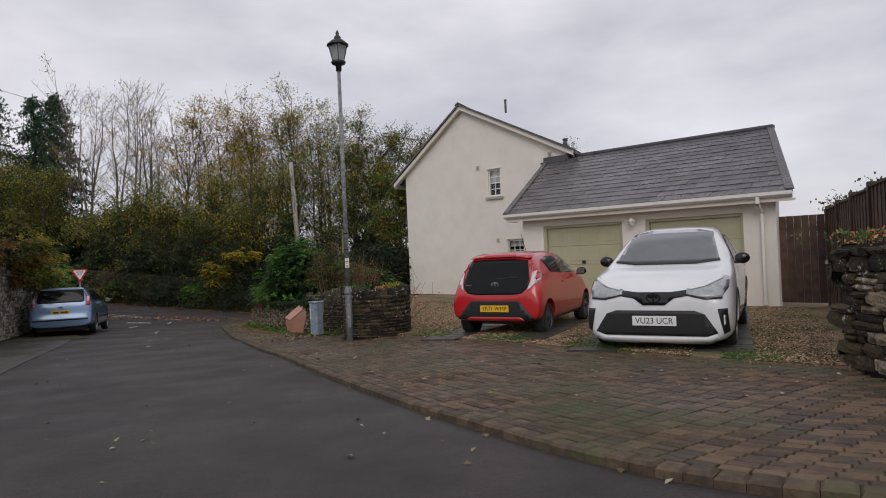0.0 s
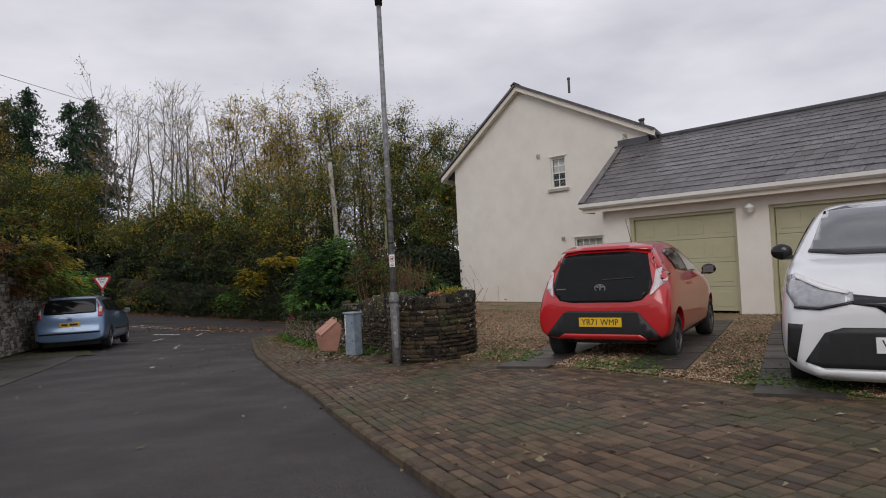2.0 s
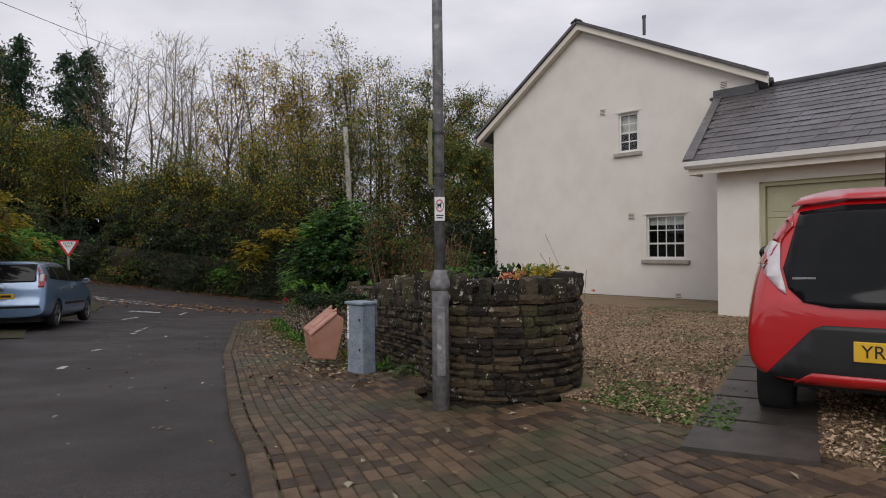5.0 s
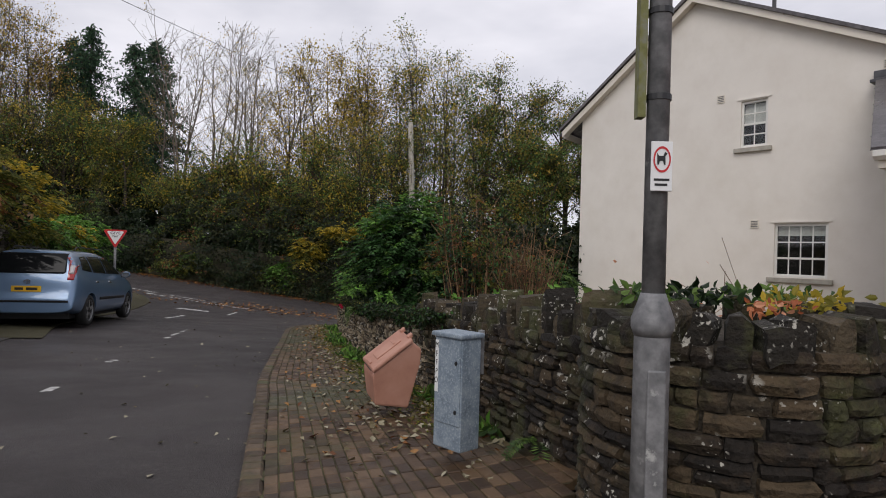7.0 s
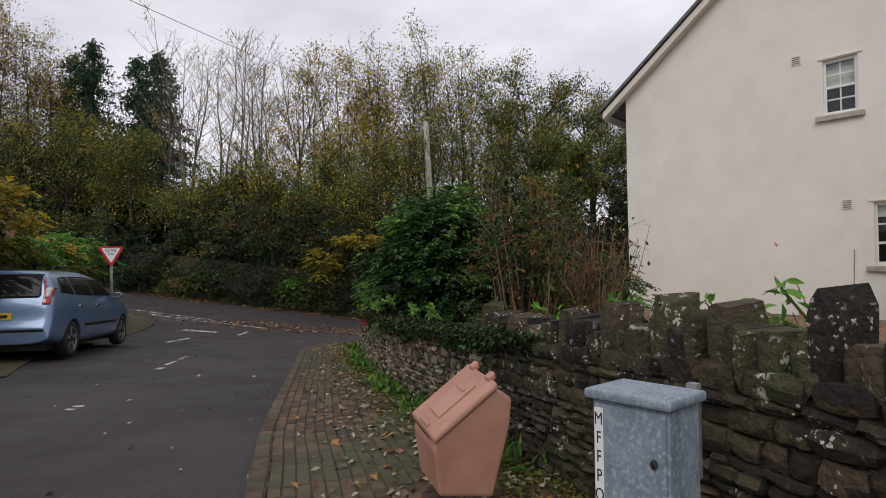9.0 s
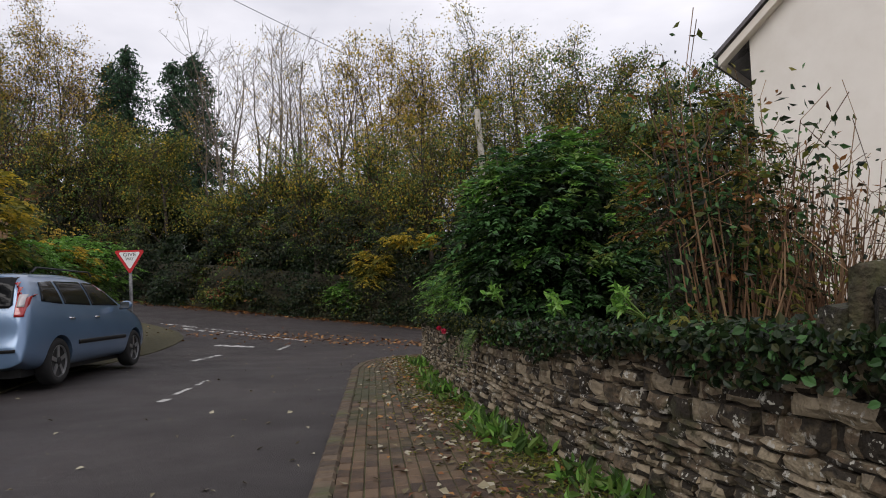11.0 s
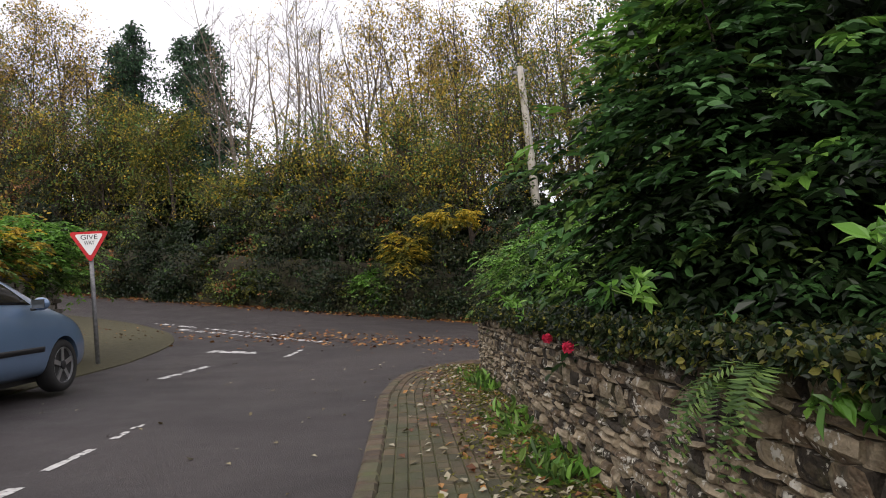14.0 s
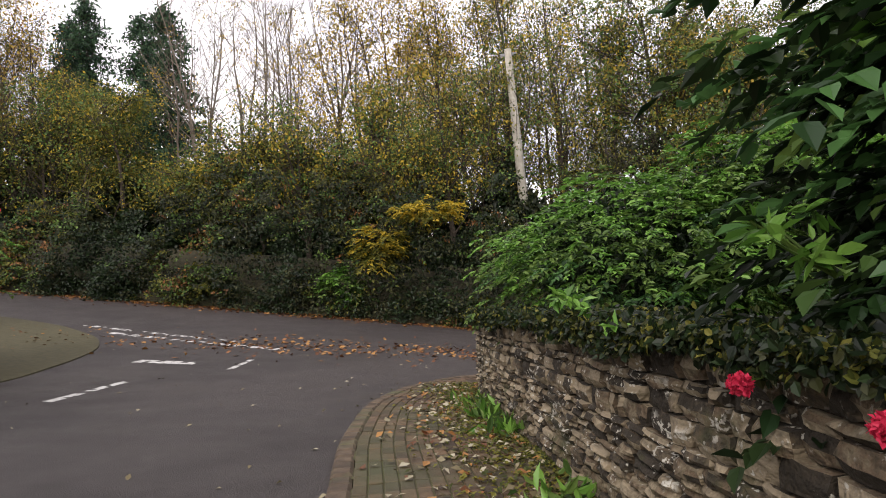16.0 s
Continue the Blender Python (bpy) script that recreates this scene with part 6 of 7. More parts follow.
class Shell:
    """A car body on which trim is laid by dropping outlines on to it from one side."""

    def __init__(self, me, length):
        bm = bmesh.new()
        bm.from_mesh(me)
        self.tree, self.length = BVHTree.FromBMesh(bm), length
        bm.free()

    def patch(self, name, outline, side, mat, parent, label="", lift=0.006, mirror=False, step=0.07):
        made = None
        for flip in (1, -1) if mirror else (1,):
            pts = [(a * flip if side in ("front", "rear") else a, b) for a, b in outline]
            s = {"right": 1, "left": -1}.get(side, 0) * flip
            bm = bmesh.new()
            bm.faces.new([bm.verts.new((a, b, 0)) for a, b in pts])
            for axis in (0, 1):
                lo, hi = min(p[axis] for p in pts), max(p[axis] for p in pts)
                for c in np.arange(lo + step * 0.5, hi, step):
                    no = (1, 0, 0) if axis == 0 else (0, 1, 0)
                    co = (c, 0, 0) if axis == 0 else (0, c, 0)
                    bmesh.ops.bisect_plane(bm, geom=bm.verts[:] + bm.edges[:] + bm.faces[:], plane_co=co, plane_no=no)
            bmesh.ops.triangulate(bm, faces=bm.faces)
            for v in bm.verts:
                a, b = v.co.x, v.co.y
                if side == "front":
                    o, d = Vector((a, -2, b)), Vector((0, 1, 0))
                elif side == "rear":
                    o, d = Vector((a, self.length + 2, b)), Vector((0, -1, 0))
                else:
                    o, d = Vector((s * 3, a, b)), Vector((-s, 0, 0))
                hit = self.tree.ray_cast(o, d)
                if hit[0] is None:
                    hit = self.tree.find_nearest(o + d * 2.1)
                nrm = hit[1] if hit[1].dot(d) < 0 else -hit[1]
                v.co = hit[0] + nrm * lift
            bmesh.ops.recalc_face_normals(bm, faces=bm.faces)
            made = part(name, bm, mat, parent, label, smooth=True)
            sol = made.modifiers.new("thick", "SOLIDIFY")
            sol.thickness, sol.offset = 0.006, 0.0
        return made

    def front_y(self, x, z, side="front"):
        o, d = (Vector((x, -2, z)), Vector((0, 1, 0))) if side == "front" else (Vector((x, self.length + 2, z)), Vector((0, -1, 0)))
        return self.tree.ray_cast(o, d)[0].y


def wheel(parent, x, y, r, s, spokes=5, rim_mat=None):
    """One road wheel with tyre, spoked rim, hub and dark liner; s: +1 for the right-hand side."""
    w = new("wheel")
    w.parent = parent
    w.matrix_local = pose(x, y, r, 0, 90 * s, 0)
    part("tyre", lathe([(r * 0.66, -0.1), (r * 0.93, -0.1), (r, -0.06), (r, 0.06), (r * 0.93, 0.095), (r * 0.7, 0.1), (r * 0.66, 0.07)], 36), RUBBER, w, smooth=True)
    rim = bmesh.new()
    lathe([(r * 0.66, 0.02), (r * 0.7, 0.09), (r * 0.66, 0.095), (r * 0.63, 0.03)], 36, rim)
    for k in range(spokes):
        a = 2 * math.pi * k / spokes
        m = Matrix.Rotation(a, 4, "Z")
        box(rim, r * 0.1, -r * 0.085, 0.045, r * 0.67, r * 0.085, 0.085, m)
    part("rim", rim, rim_mat or ALLOY, w, "dark grey spoked alloy" if rim_mat else "silver spoked alloy")
    part("hub_cap", lathe([(r * 0.17, 0.04), (r * 0.17, 0.092), (r * 0.1, 0.1)], 16), CAR_BLACK, w)
    part("brake_disc", lathe([(r * 0.62, 0.0), (r * 0.62, 0.02)], 24), CAR_BLACK, w)
    return w


def liner(parent, half, arches, r):
    for y in arches:
        for s in (-1, 1):
            bm = bmesh.new()
            bmesh.ops.create_cone(bm, cap_ends=True, segments=24, radius1=r - 0.006, radius2=r - 0.006, depth=0.02, matrix=pose(s * (half - 0.33), y, 0.31, 0, 90, 0))
            bmesh.ops.bisect_plane(bm, geom=bm.verts[:] + bm.edges[:] + bm.faces[:], plane_co=(0, 0, 0.22), plane_no=(0, 0, 1), clear_inner=True)
            part("arch_liner", bm, CAR_BLACK, parent)


def number_plate(parent, shell, text, z, mat, side, width=0.52):
    y = shell.front_y(0, z, side) + (-0.018 if side == "front" else 0.018)
    m = pose(0, y, z) if side == "front" else pose(0, y, z, 0, 0, 180)
    pl = new("number_plate")
    pl.parent = parent
    pl.matrix_local = m
    part("plate", boxes((-width / 2, -0.006, -0.056, width / 2, 0.012, 0.056)), mat, pl, bevel=0.004)
    if text:
        words(text, 0.1, Matrix.Translation((0, -0.0075, 0)), INK, pl, "plate_text", fit=width * 0.86)
    return pl


def emblem(parent, y, z, flip, mat=CHROME, r=0.07):
    """A plain oval badge ring."""
    e = new("badge")
    e.parent = parent
    e.matrix_local = pose(0, y, z, 90, 0, 180 if flip else 0)
    bm = bmesh.new()
    n = 24
    rings = []
    for k in range(n):
        a = 2 * math.pi * k / n
        rings.append([bm.verts.new((q * math.cos(a) * r, q * math.sin(a) * r * 0.68, h)) for q, h in ((1.0, 0), (1.0, 0.012), (0.8, 0.012), (0.8, 0))])
    for k in range(n):
        a, b = rings[k], rings[(k + 1) % n]
        for i in range(3):
            bm.faces.new((a[i], b[i], b[i + 1], a[i + 1]))
    part("ring", bm, mat, e)
    part("bar", boxes((-r * 0.12, -r * 0.6, 0, r * 0.12, r * 0.6, 0.01), (-r * 0.7, r * 0.1, 0, r * 0.7, r * 0.3, 0.01)), mat, e)
    return e


def mirror_part(parent, x, y, z, s, shell_mat):
    mir = new("door_mirror")
    mir.parent = parent
    mir.matrix_local = pose(x, y, z)
    bm = bmesh.new()
    bmesh.ops.create_uvsphere(bm, u_segments=14, v_segments=9, radius=1.0, matrix=Matrix.Translation((s * 0.105, 0, 0.05)) @ Matrix.Diagonal((0.1, 0.06, 0.075, 1)))
    part("housing", bm, shell_mat, mir, smooth=True)
    part("stalk", boxes((min(0, s * 0.08), -0.03, -0.02, max(0, s * 0.08), 0.03, 0.015)), CAR_BLACK, mir, bevel=0.008)
    part("mirror_glass", boxes((s * 0.105 - 0.07, 0.052, 0.0, s * 0.105 + 0.07, 0.06, 0.1)), CAR_GLASS_PALE, mir)


def start_car(label, m, stations, arches, r, half, length, paint, rim_mat=None, spokes=5):
    car = thing("car", m, label, "car")
    me = body_mesh(stations, arches, r + 0.045, half)
    sh = Shell(me, length)
    mesh_ob("body", me, paint, car)
    liner(car, half, arches, r + 0.045)
    for y in arches:
        for s in (-1, 1):
            wheel(car, s * (half - 0.125), y, r, s, spokes, rim_mat)
    return car, sh


def on_drive(at, heading_deg, length, rear_first):
    """A level pose from the plan point of the visible end."""
    if rear_first:
        a = radians(heading_deg)
        fx, fy = at[0] - math.sin(a) * length, at[1] + math.cos(a) * length
        return fx, fy, heading_deg + 180
    return at[0], at[1], heading_deg


# white crossover, nose towards the road
wx, wy, wa = on_drive(WHITE_AT, -37, 4.39, False)
wz = float(drive_z(wx + 1.0, wy + 1.5)) - 0.03
ST = [(0.0, 0.22, 0.6, 0.7, 0.66, 0.72, 0.66, 0.54), (0.03, 0.19, 0.66, 0.75, 0.77, 0.8, 0.73, 0.6), (0.12, 0.17, 0.74, 0.83, 0.84, 0.86, 0.8, 0.66), (0.3, 0.17, 0.84, 0.92, 0.88, 0.895, 0.85, 0.7), (0.6, 0.17, 0.92, 0.99, 0.89, 0.9, 0.87, 0.73), (0.95, 0.17, 0.98, 1.03, 0.885, 0.9, 0.87, 0.74), (1.12, 0.17, 1.0, 1.07, 0.88, 0.895, 0.87, 0.74), (1.5, 0.17, 1.01, 1.31, 0.875, 0.89, 0.86, 0.69), (1.9, 0.17, 1.02, 1.5, 0.87, 0.885, 0.85, 0.63), (2.4, 0.17, 1.04, 1.565, 0.87, 0.885, 0.845, 0.61), (2.9, 0.18, 1.06, 1.555, 0.875, 0.89, 0.84, 0.6), (3.5, 0.22, 1.1, 1.47, 0.88, 0.897, 0.84, 0.56), (3.95, 0.25, 1.1, 1.3, 0.86, 0.89, 0.8, 0.53), (4.25, 0.3, 1.0, 1.12, 0.8, 0.84, 0.74, 0.5), (4.37, 0.4, 0.85, 0.95, 0.7, 0.75, 0.66, 0.45), (4.39, 0.45, 0.8, 0.9, 0.65, 0.7, 0.6, 0.4)]
car, sh = start_car("white crossover car parked nose to the road on the drive", pose(wx, wy, wz, 0, 0, wa) @ Matrix.Diagonal((1, 1, 1.06, 1)), ST, (0.87, 3.51), 0.34, 0.895, 4.39, PAINT_WHITE, ALLOY_DARK, 10)
sh.patch("windscreen", [(-0.68, 1.1), (-0.4, 1.075), (0.4, 1.075), (0.68, 1.1), (0.55, 1.46), (0.35, 1.505), (-0.35, 1.505), (-0.55, 1.46)], "front", CAR_GLASS_PALE, car)
sh.patch("scuttle", [(-0.69, 1.085), (-0.4, 1.055), (0.4, 1.055), (0.69, 1.085), (0.68, 1.11), (0.4, 1.085), (-0.4, 1.085), (-0.68, 1.11)], "front", CAR_BLACK, car, lift=0.01)
sh.patch("upper_grille", [(-0.5, 0.74), (-0.24, 0.7), (-0.13, 0.62), (0.13, 0.62), (0.24, 0.7), (0.5, 0.74), (0.5, 0.8), (0.2, 0.765), (-0.2, 0.765), (-0.5, 0.8)], "front", CAR_GLOSS, car, "slim gloss black upper grille")
sh.patch("headlight", [(0.38, 0.735), (0.6, 0.695), (0.76, 0.7), (0.83, 0.8), (0.83, 0.91), (0.76, 0.93), (0.58, 0.85), (0.38, 0.795)], "front", LAMP_CLEAR, car, "angular clear headlight", lift=0.01, mirror=True)
sh.patch("daytime_light", [(0.42, 0.782), (0.58, 0.815), (0.78, 0.9), (0.77, 0.925), (0.56, 0.845), (0.4, 0.795)], "front", PLATE_W, car, lift=0.02, mirror=True)
sh.patch("headlight_rim", [(0.38, 0.728), (0.6, 0.682), (0.77, 0.688), (0.77, 0.706), (0.6, 0.7), (0.38, 0.742)], "front", CAR_GLOSS, car, lift=0.012, mirror=True)
sh.patch("lower_grille", [(-0.6, 0.27), (0.6, 0.27), (0.72, 0.31), (0.58, 0.52), (0.46, 0.56), (-0.46, 0.56), (-0.58, 0.52), (-0.72, 0.31)], "front", CAR_BLACK, car, "wide black lower grille")
sh.patch("fog_lamp_recess", [(0.78, 0.3), (0.84, 0.33), (0.82, 0.58), (0.72, 0.58), (0.73, 0.53)], "front", CAR_BLACK, car, mirror=True)
sh.patch("bumper_lip", [(-0.6, 0.2), (0.6, 0.2), (0.74, 0.255), (0.7, 0.3), (0.58, 0.26), (-0.58, 0.26), (-0.7, 0.3), (-0.74, 0.255)], "front", PAINT_WHITE, car, lift=0.022)
part("underbody", boxes((-0.7, 0.35, 0.16, 0.7, 4.0, 0.3)), CAR_BLACK, car)
for s in ("right", "left"):
    sh.patch("side_window", [(1.62, 1.06), (2.55, 1.09), (2.5, 1.42), (2.2, 1.42), (1.95, 1.32)], s, CAR_GLASS, car)
    sh.patch("side_window", [(2.6, 1.09), (3.35, 1.16), (3.1, 1.38), (2.6, 1.42)], s, CAR_GLASS, car)
    sh.patch("sill_cladding", [(1.28, 0.22), (3.1, 0.22), (3.1, 0.34), (1.28, 0.34)], s, CAR_BLACK, car)
    for yy in (0.87, 3.51):
        arc = [(yy + 0.46 * math.cos(a), 0.31 + 0.46 * math.sin(a)) for a in np.linspace(0.0, math.pi, 13)]
        arc += [(yy + 0.392 * math.cos(a), 0.31 + 0.392 * math.sin(a)) for a in np.linspace(math.pi, 0.0, 13)]
        sh.patch("arch_trim", arc, s, CAR_BLACK, car, "black wheel-arch trim")
number_plate(car, sh, "VU23 UCR", 0.44, PLATE_W, "front")
emblem(car, sh.front_y(0, 0.7) - 0.01, 0.705, False, CAR_GLOSS, 0.085)
mirror_part(car, 0.83, 1.6, 1.05, 1, CAR_GLOSS)
mirror_part(car, -0.83, 1.6, 1.05, -1, CAR_GLOSS)
mesh_ob("wiper", tubes_mesh("wiper", [(-0.5, 1.19, 1.115, 0.1, 1.25, 1.13, 0.01, 0.008), (0.05, 1.19, 1.115, 0.52, 1.25, 1.125, 0.01, 0.008)], 5), CAR_BLACK, car)

# red hatchback, tail towards the road
rx, ry, ra = on_drive(RED_AT + DRIVE * 0.02, -37, 3.46, True)
rz = float(drive_z(RED_AT[0] + 0.9, RED_AT[1] + 1.4))
ST = [(0.0, 0.32, 0.58, 0.64, 0.45, 0.5, 0.46, 0.36), (0.1, 0.22, 0.68, 0.76, 0.68, 0.72, 0.66, 0.52), (0.35, 0.19, 0.82, 0.9, 0.76, 0.79, 0.74, 0.6), (0.7, 0.19, 0.9, 0.98, 0.78, 0.805, 0.77, 0.64), (0.95, 0.19, 0.93, 1.06, 0.78, 0.8, 0.77, 0.64), (1.3, 0.19, 0.95, 1.3, 0.78, 0.8, 0.765, 0.58), (1.65, 0.19, 0.96, 1.43, 0.78, 0.8, 0.76, 0.55), (2.1, 0.19, 0.98, 1.46, 0.78, 0.8, 0.76, 0.545), (2.6, 0.19, 1.0, 1.45, 0.785, 0.806, 0.77, 0.54), (2.95, 0.2, 1.0, 1.42, 0.8, 0.812, 0.78, 0.56), (3.14, 0.22, 0.98, 1.38, 0.8, 0.812, 0.78, 0.57), (3.25, 0.25, 0.94, 1.16, 0.8, 0.812, 0.77, 0.6), (3.35, 0.27, 0.86, 0.95, 0.795, 0.81, 0.76, 0.64), (3.43, 0.28, 0.74, 0.8, 0.78, 0.8, 0.74, 0.64), (3.46, 0.3, 0.68, 0.73, 0.75, 0.775, 0.71, 0.6)]
car, sh = start_car("bright red small hatchback parked tail to the road on the drive", pose(rx, ry, rz, 0, 0, ra), ST, (0.6, 2.94), 0.285, 0.806, 3.46, PAINT_RED, ALLOY_DARK, 10)
sh.patch("tailgate_glass", [(-0.5, 0.76), (-0.36, 0.735), (0.36, 0.735), (0.5, 0.76), (0.58, 0.84), (0.61, 0.95), (0.53, 1.29), (0.3, 1.325), (-0.3, 1.325), (-0.53, 1.29), (-0.61, 0.95), (-0.58, 0.84)], "rear", CAR_GLASS, car, "one-piece black glass tailgate", lift=0.008)
sh.patch("spoiler", [(-0.56, 1.31), (-0.3, 1.345), (0.3, 1.345), (0.56, 1.31), (0.54, 1.36), (0.35, 1.4), (-0.35, 1.4), (-0.54, 1.36)], "rear", PAINT_RED, car, lift=0.035)
sh.patch("tail_light", [(0.585, 0.8), (0.63, 0.83), (0.78, 1.0), (0.68, 1.12), (0.63, 1.1), (0.625, 0.95)], "rear", LAMP_WHITE, car, "pale lower tail light", lift=0.01, mirror=True)
sh.patch("tail_light", [(0.68, 1.12), (0.78, 1.0), (0.765, 1.1), (0.64, 1.31), (0.57, 1.3), (0.63, 1.1)], "rear", LAMP_RED, car, "red upper tail light", lift=0.01, mirror=True)
sh.patch("rear_diffuser", [(-0.66, 0.29), (0.66, 0.29), (0.7, 0.33), (0.46, 0.61), (0.4, 0.635), (-0.4, 0.635), (-0.46, 0.61), (-0.7, 0.33)], "rear", CAR_BLACK, car, "black bumper insert", lift=0.008)
sh.patch("lower_lip", [(-0.55, 0.3), (0.55, 0.3), (0.46, 0.36), (-0.46, 0.36)], "rear", PAINT_RED, car, lift=0.016)
part("underbody", boxes((-0.62, 0.35, 0.2, 0.62, 3.1, 0.32)), CAR_BLACK, car)
for s in ("right", "left"):
    sh.patch("side_window", [(1.12, 1.0), (1.95, 1.03), (1.93, 1.33), (1.66, 1.33), (1.4, 1.2)], s, CAR_GLASS_PALE, car)
    sh.patch("side_window", [(2.0, 1.03), (2.62, 1.08), (2.75, 1.3), (2.5, 1.34), (2.0, 1.34)], s, CAR_GLASS, car)
    sh.patch("door_handle", [(1.98, 0.86), (2.12, 0.865), (2.12, 0.89), (1.98, 0.885)], s, PAINT_RED, car, lift=0.02)
    sh.patch("sill_trim", [(0.95, 0.2), (2.55, 0.2), (2.55, 0.25), (0.95, 0.25)], s, CAR_BLACK, car)
number_plate(car, sh, "YR71 WMP", 0.5, PLATE_Y, "rear")
emblem(car, sh.front_y(0, 0.9, "rear") + 0.012, 0.905, True, CHROME, 0.07)
part("model_badge", boxes((0.44, sh.front_y(0.5, 0.9, "rear") + 0.01, 0.89, 0.56, sh.front_y(0.5, 0.9, "rear") + 0.016, 0.905)), CHROME, car)
mesh_ob("rear_wiper", tubes_mesh("rear_wiper", [(-0.02, sh.front_y(0, 1.02, "rear") + 0.02, 1.0, -0.4, sh.front_y(-0.4, 1.02, "rear") + 0.02, 1.015, 0.011, 0.007)], 5), CAR_BLACK, car)
mesh_ob("aerial", tubes_mesh("aerial", [(0.05, 1.7, 1.45, 0.05, 1.95, 1.78, 0.006, 0.003)], 5), CAR_BLACK, car)
mirror_part(car, 0.78, 1.2, 0.97, 1, CAR_GLOSS)
mirror_part(car, -0.78, 1.2, 0.97, -1, CAR_GLOSS)

# blue-grey family car by the left-hand wall
HB = 12.5
blx, bly = -8.9, 21.0
bx, by, ba = on_drive((blx, bly), HB, 4.33, True)
pitch = math.degrees(math.atan2(float(land(bx, by)) - float(land(blx, bly)), 4.33))
ST = [(0.0, 0.32, 0.58, 0.66, 0.5, 0.56, 0.52, 0.42), (0.1, 0.22, 0.7, 0.8, 0.74, 0.78, 0.72, 0.58), (0.4, 0.2, 0.85, 0.93, 0.85, 0.88, 0.82, 0.68), (0.85, 0.2, 0.95, 1.04, 0.88, 0.91, 0.86, 0.7), (1.1, 0.2, 0.98, 1.14, 0.88, 0.91, 0.86, 0.7), (1.5, 0.2, 1.0, 1.38, 0.88, 0.91, 0.86, 0.66), (1.95, 0.2, 1.01, 1.53, 0.88, 0.91, 0.86, 0.63), (2.5, 0.2, 1.03, 1.58, 0.88, 0.91, 0.86, 0.62), (3.2, 0.2, 1.05, 1.57, 0.88, 0.91, 0.86, 0.61), (3.8, 0.22, 1.06, 1.55, 0.88, 0.905, 0.86, 0.64), (4.0, 0.24, 1.06, 1.53, 0.875, 0.9, 0.855, 0.64), (4.08, 0.26, 1.05, 1.47, 0.87, 0.89, 0.85, 0.66), (4.16, 0.28, 1.03, 1.27, 0.86, 0.88, 0.85, 0.72), (4.22, 0.28, 0.98, 1.08, 0.85, 0.87, 0.84, 0.76), (4.27, 0.29, 0.82, 0.92, 0.84, 0.86, 0.82, 0.76), (4.29, 0.29, 0.64, 0.72, 0.83, 0.85, 0.81, 0.76), (4.34, 0.29, 0.52, 0.58, 0.82, 0.84, 0.8, 0.74), (4.35, 0.31, 0.5, 0.55, 0.78, 0.8, 0.76, 0.7)]
car, sh = start_car("blue-grey family estate car parked half on the footway by the wall", Matrix.Translation((bx, by, float(land(bx, by)) - KERB_LOW + 0.01)) @ pose(0, 0, 0, 0, 0, ba) @ pose(0, 0, 0, -pitch, 0, 0), ST, (0.86, 3.5), 0.32, 0.91, 4.33, PAINT_BLUE)
sh.patch("rear_window", [(-0.62, 1.06), (0.62, 1.06), (0.66, 1.1), (0.62, 1.46), (-0.62, 1.46), (-0.66, 1.1)], "rear", CAR_GLASS, car, lift=0.008)
sh.patch("tail_light", [(0.7, 0.94), (0.81, 0.94), (0.815, 1.1), (0.72, 1.44), (0.66, 1.45), (0.7, 1.15)], "rear", LAMP_RED, car, "tall red tail light", lift=0.012, mirror=True)
sh.patch("tail_light_lens", [(0.72, 1.06), (0.79, 1.06), (0.77, 1.22), (0.715, 1.22)], "rear", LAMP_WHITE, car, lift=0.02, mirror=True)
sh.patch("bumper_strip", [(-0.76, 0.5), (0.76, 0.5), (0.76, 0.54), (-0.76, 0.54)], "rear", CAR_BLACK, car)
for s in ("right", "left"):
    sh.patch("side_window", [(1.4, 1.07), (2.4, 1.08), (2.4, 1.43), (2.0, 1.43), (1.7, 1.3)], s, CAR_GLASS, car)
    sh.patch("side_window", [(2.46, 1.08), (3.25, 1.1), (3.22, 1.43), (2.46, 1.44)], s, CAR_GLASS, car)
    sh.patch("side_window", [(3.32, 1.1), (3.85, 1.14), (3.68, 1.4), (3.3, 1.43)], s, CAR_GLASS, car)
    sh.patch("rubbing_strip", [(1.3, 0.52), (3.0, 0.52), (3.0, 0.58), (1.3, 0.58)], s, CAR_BLACK, car)
    for yy in (2.28, 3.1):
        sh.patch("door_handle", [(yy, 0.88), (yy + 0.17, 0.885), (yy + 0.17, 0.91), (yy, 0.905)], s, CHROME, car, lift=0.02)
part("underbody", boxes((-0.7, 0.35, 0.17, 0.7, 4.1, 0.3)), CAR_BLACK, car)
number_plate(car, sh, "", 0.76, PLATE_Y, "rear")
part("plate_bars", boxes((-0.2, sh.front_y(0, 0.76, "rear") + 0.024, 0.735, 0.0, sh.front_y(0, 0.76, "rear") + 0.027, 0.785), (0.05, sh.front_y(0, 0.76, "rear") + 0.024, 0.735, 0.2, sh.front_y(0, 0.76, "rear") + 0.027, 0.785)), INK, car)
emblem(car, sh.front_y(0, 0.9, "rear") + 0.012, 0.9, True, CHROME, 0.06)
mirror_part(car, 0.89, 1.5, 1.02, 1, PAINT_BLUE)
mirror_part(car, -0.89, 1.5, 1.02, -1, PAINT_BLUE)
for s in (-1, 1):
    mesh_ob("roof_rail", tubes_mesh("roof_rail", [(s * 0.6, 1.9, 1.56, s * 0.6, 2.0, 1.62, 0.014, 0.014), (s * 0.6, 2.0, 1.62, s * 0.58, 3.5, 1.62, 0.014, 0.014), (s * 0.58, 3.5, 1.62, s * 0.57, 3.6, 1.55, 0.014, 0.014)], 6), CAR_BLACK, car)


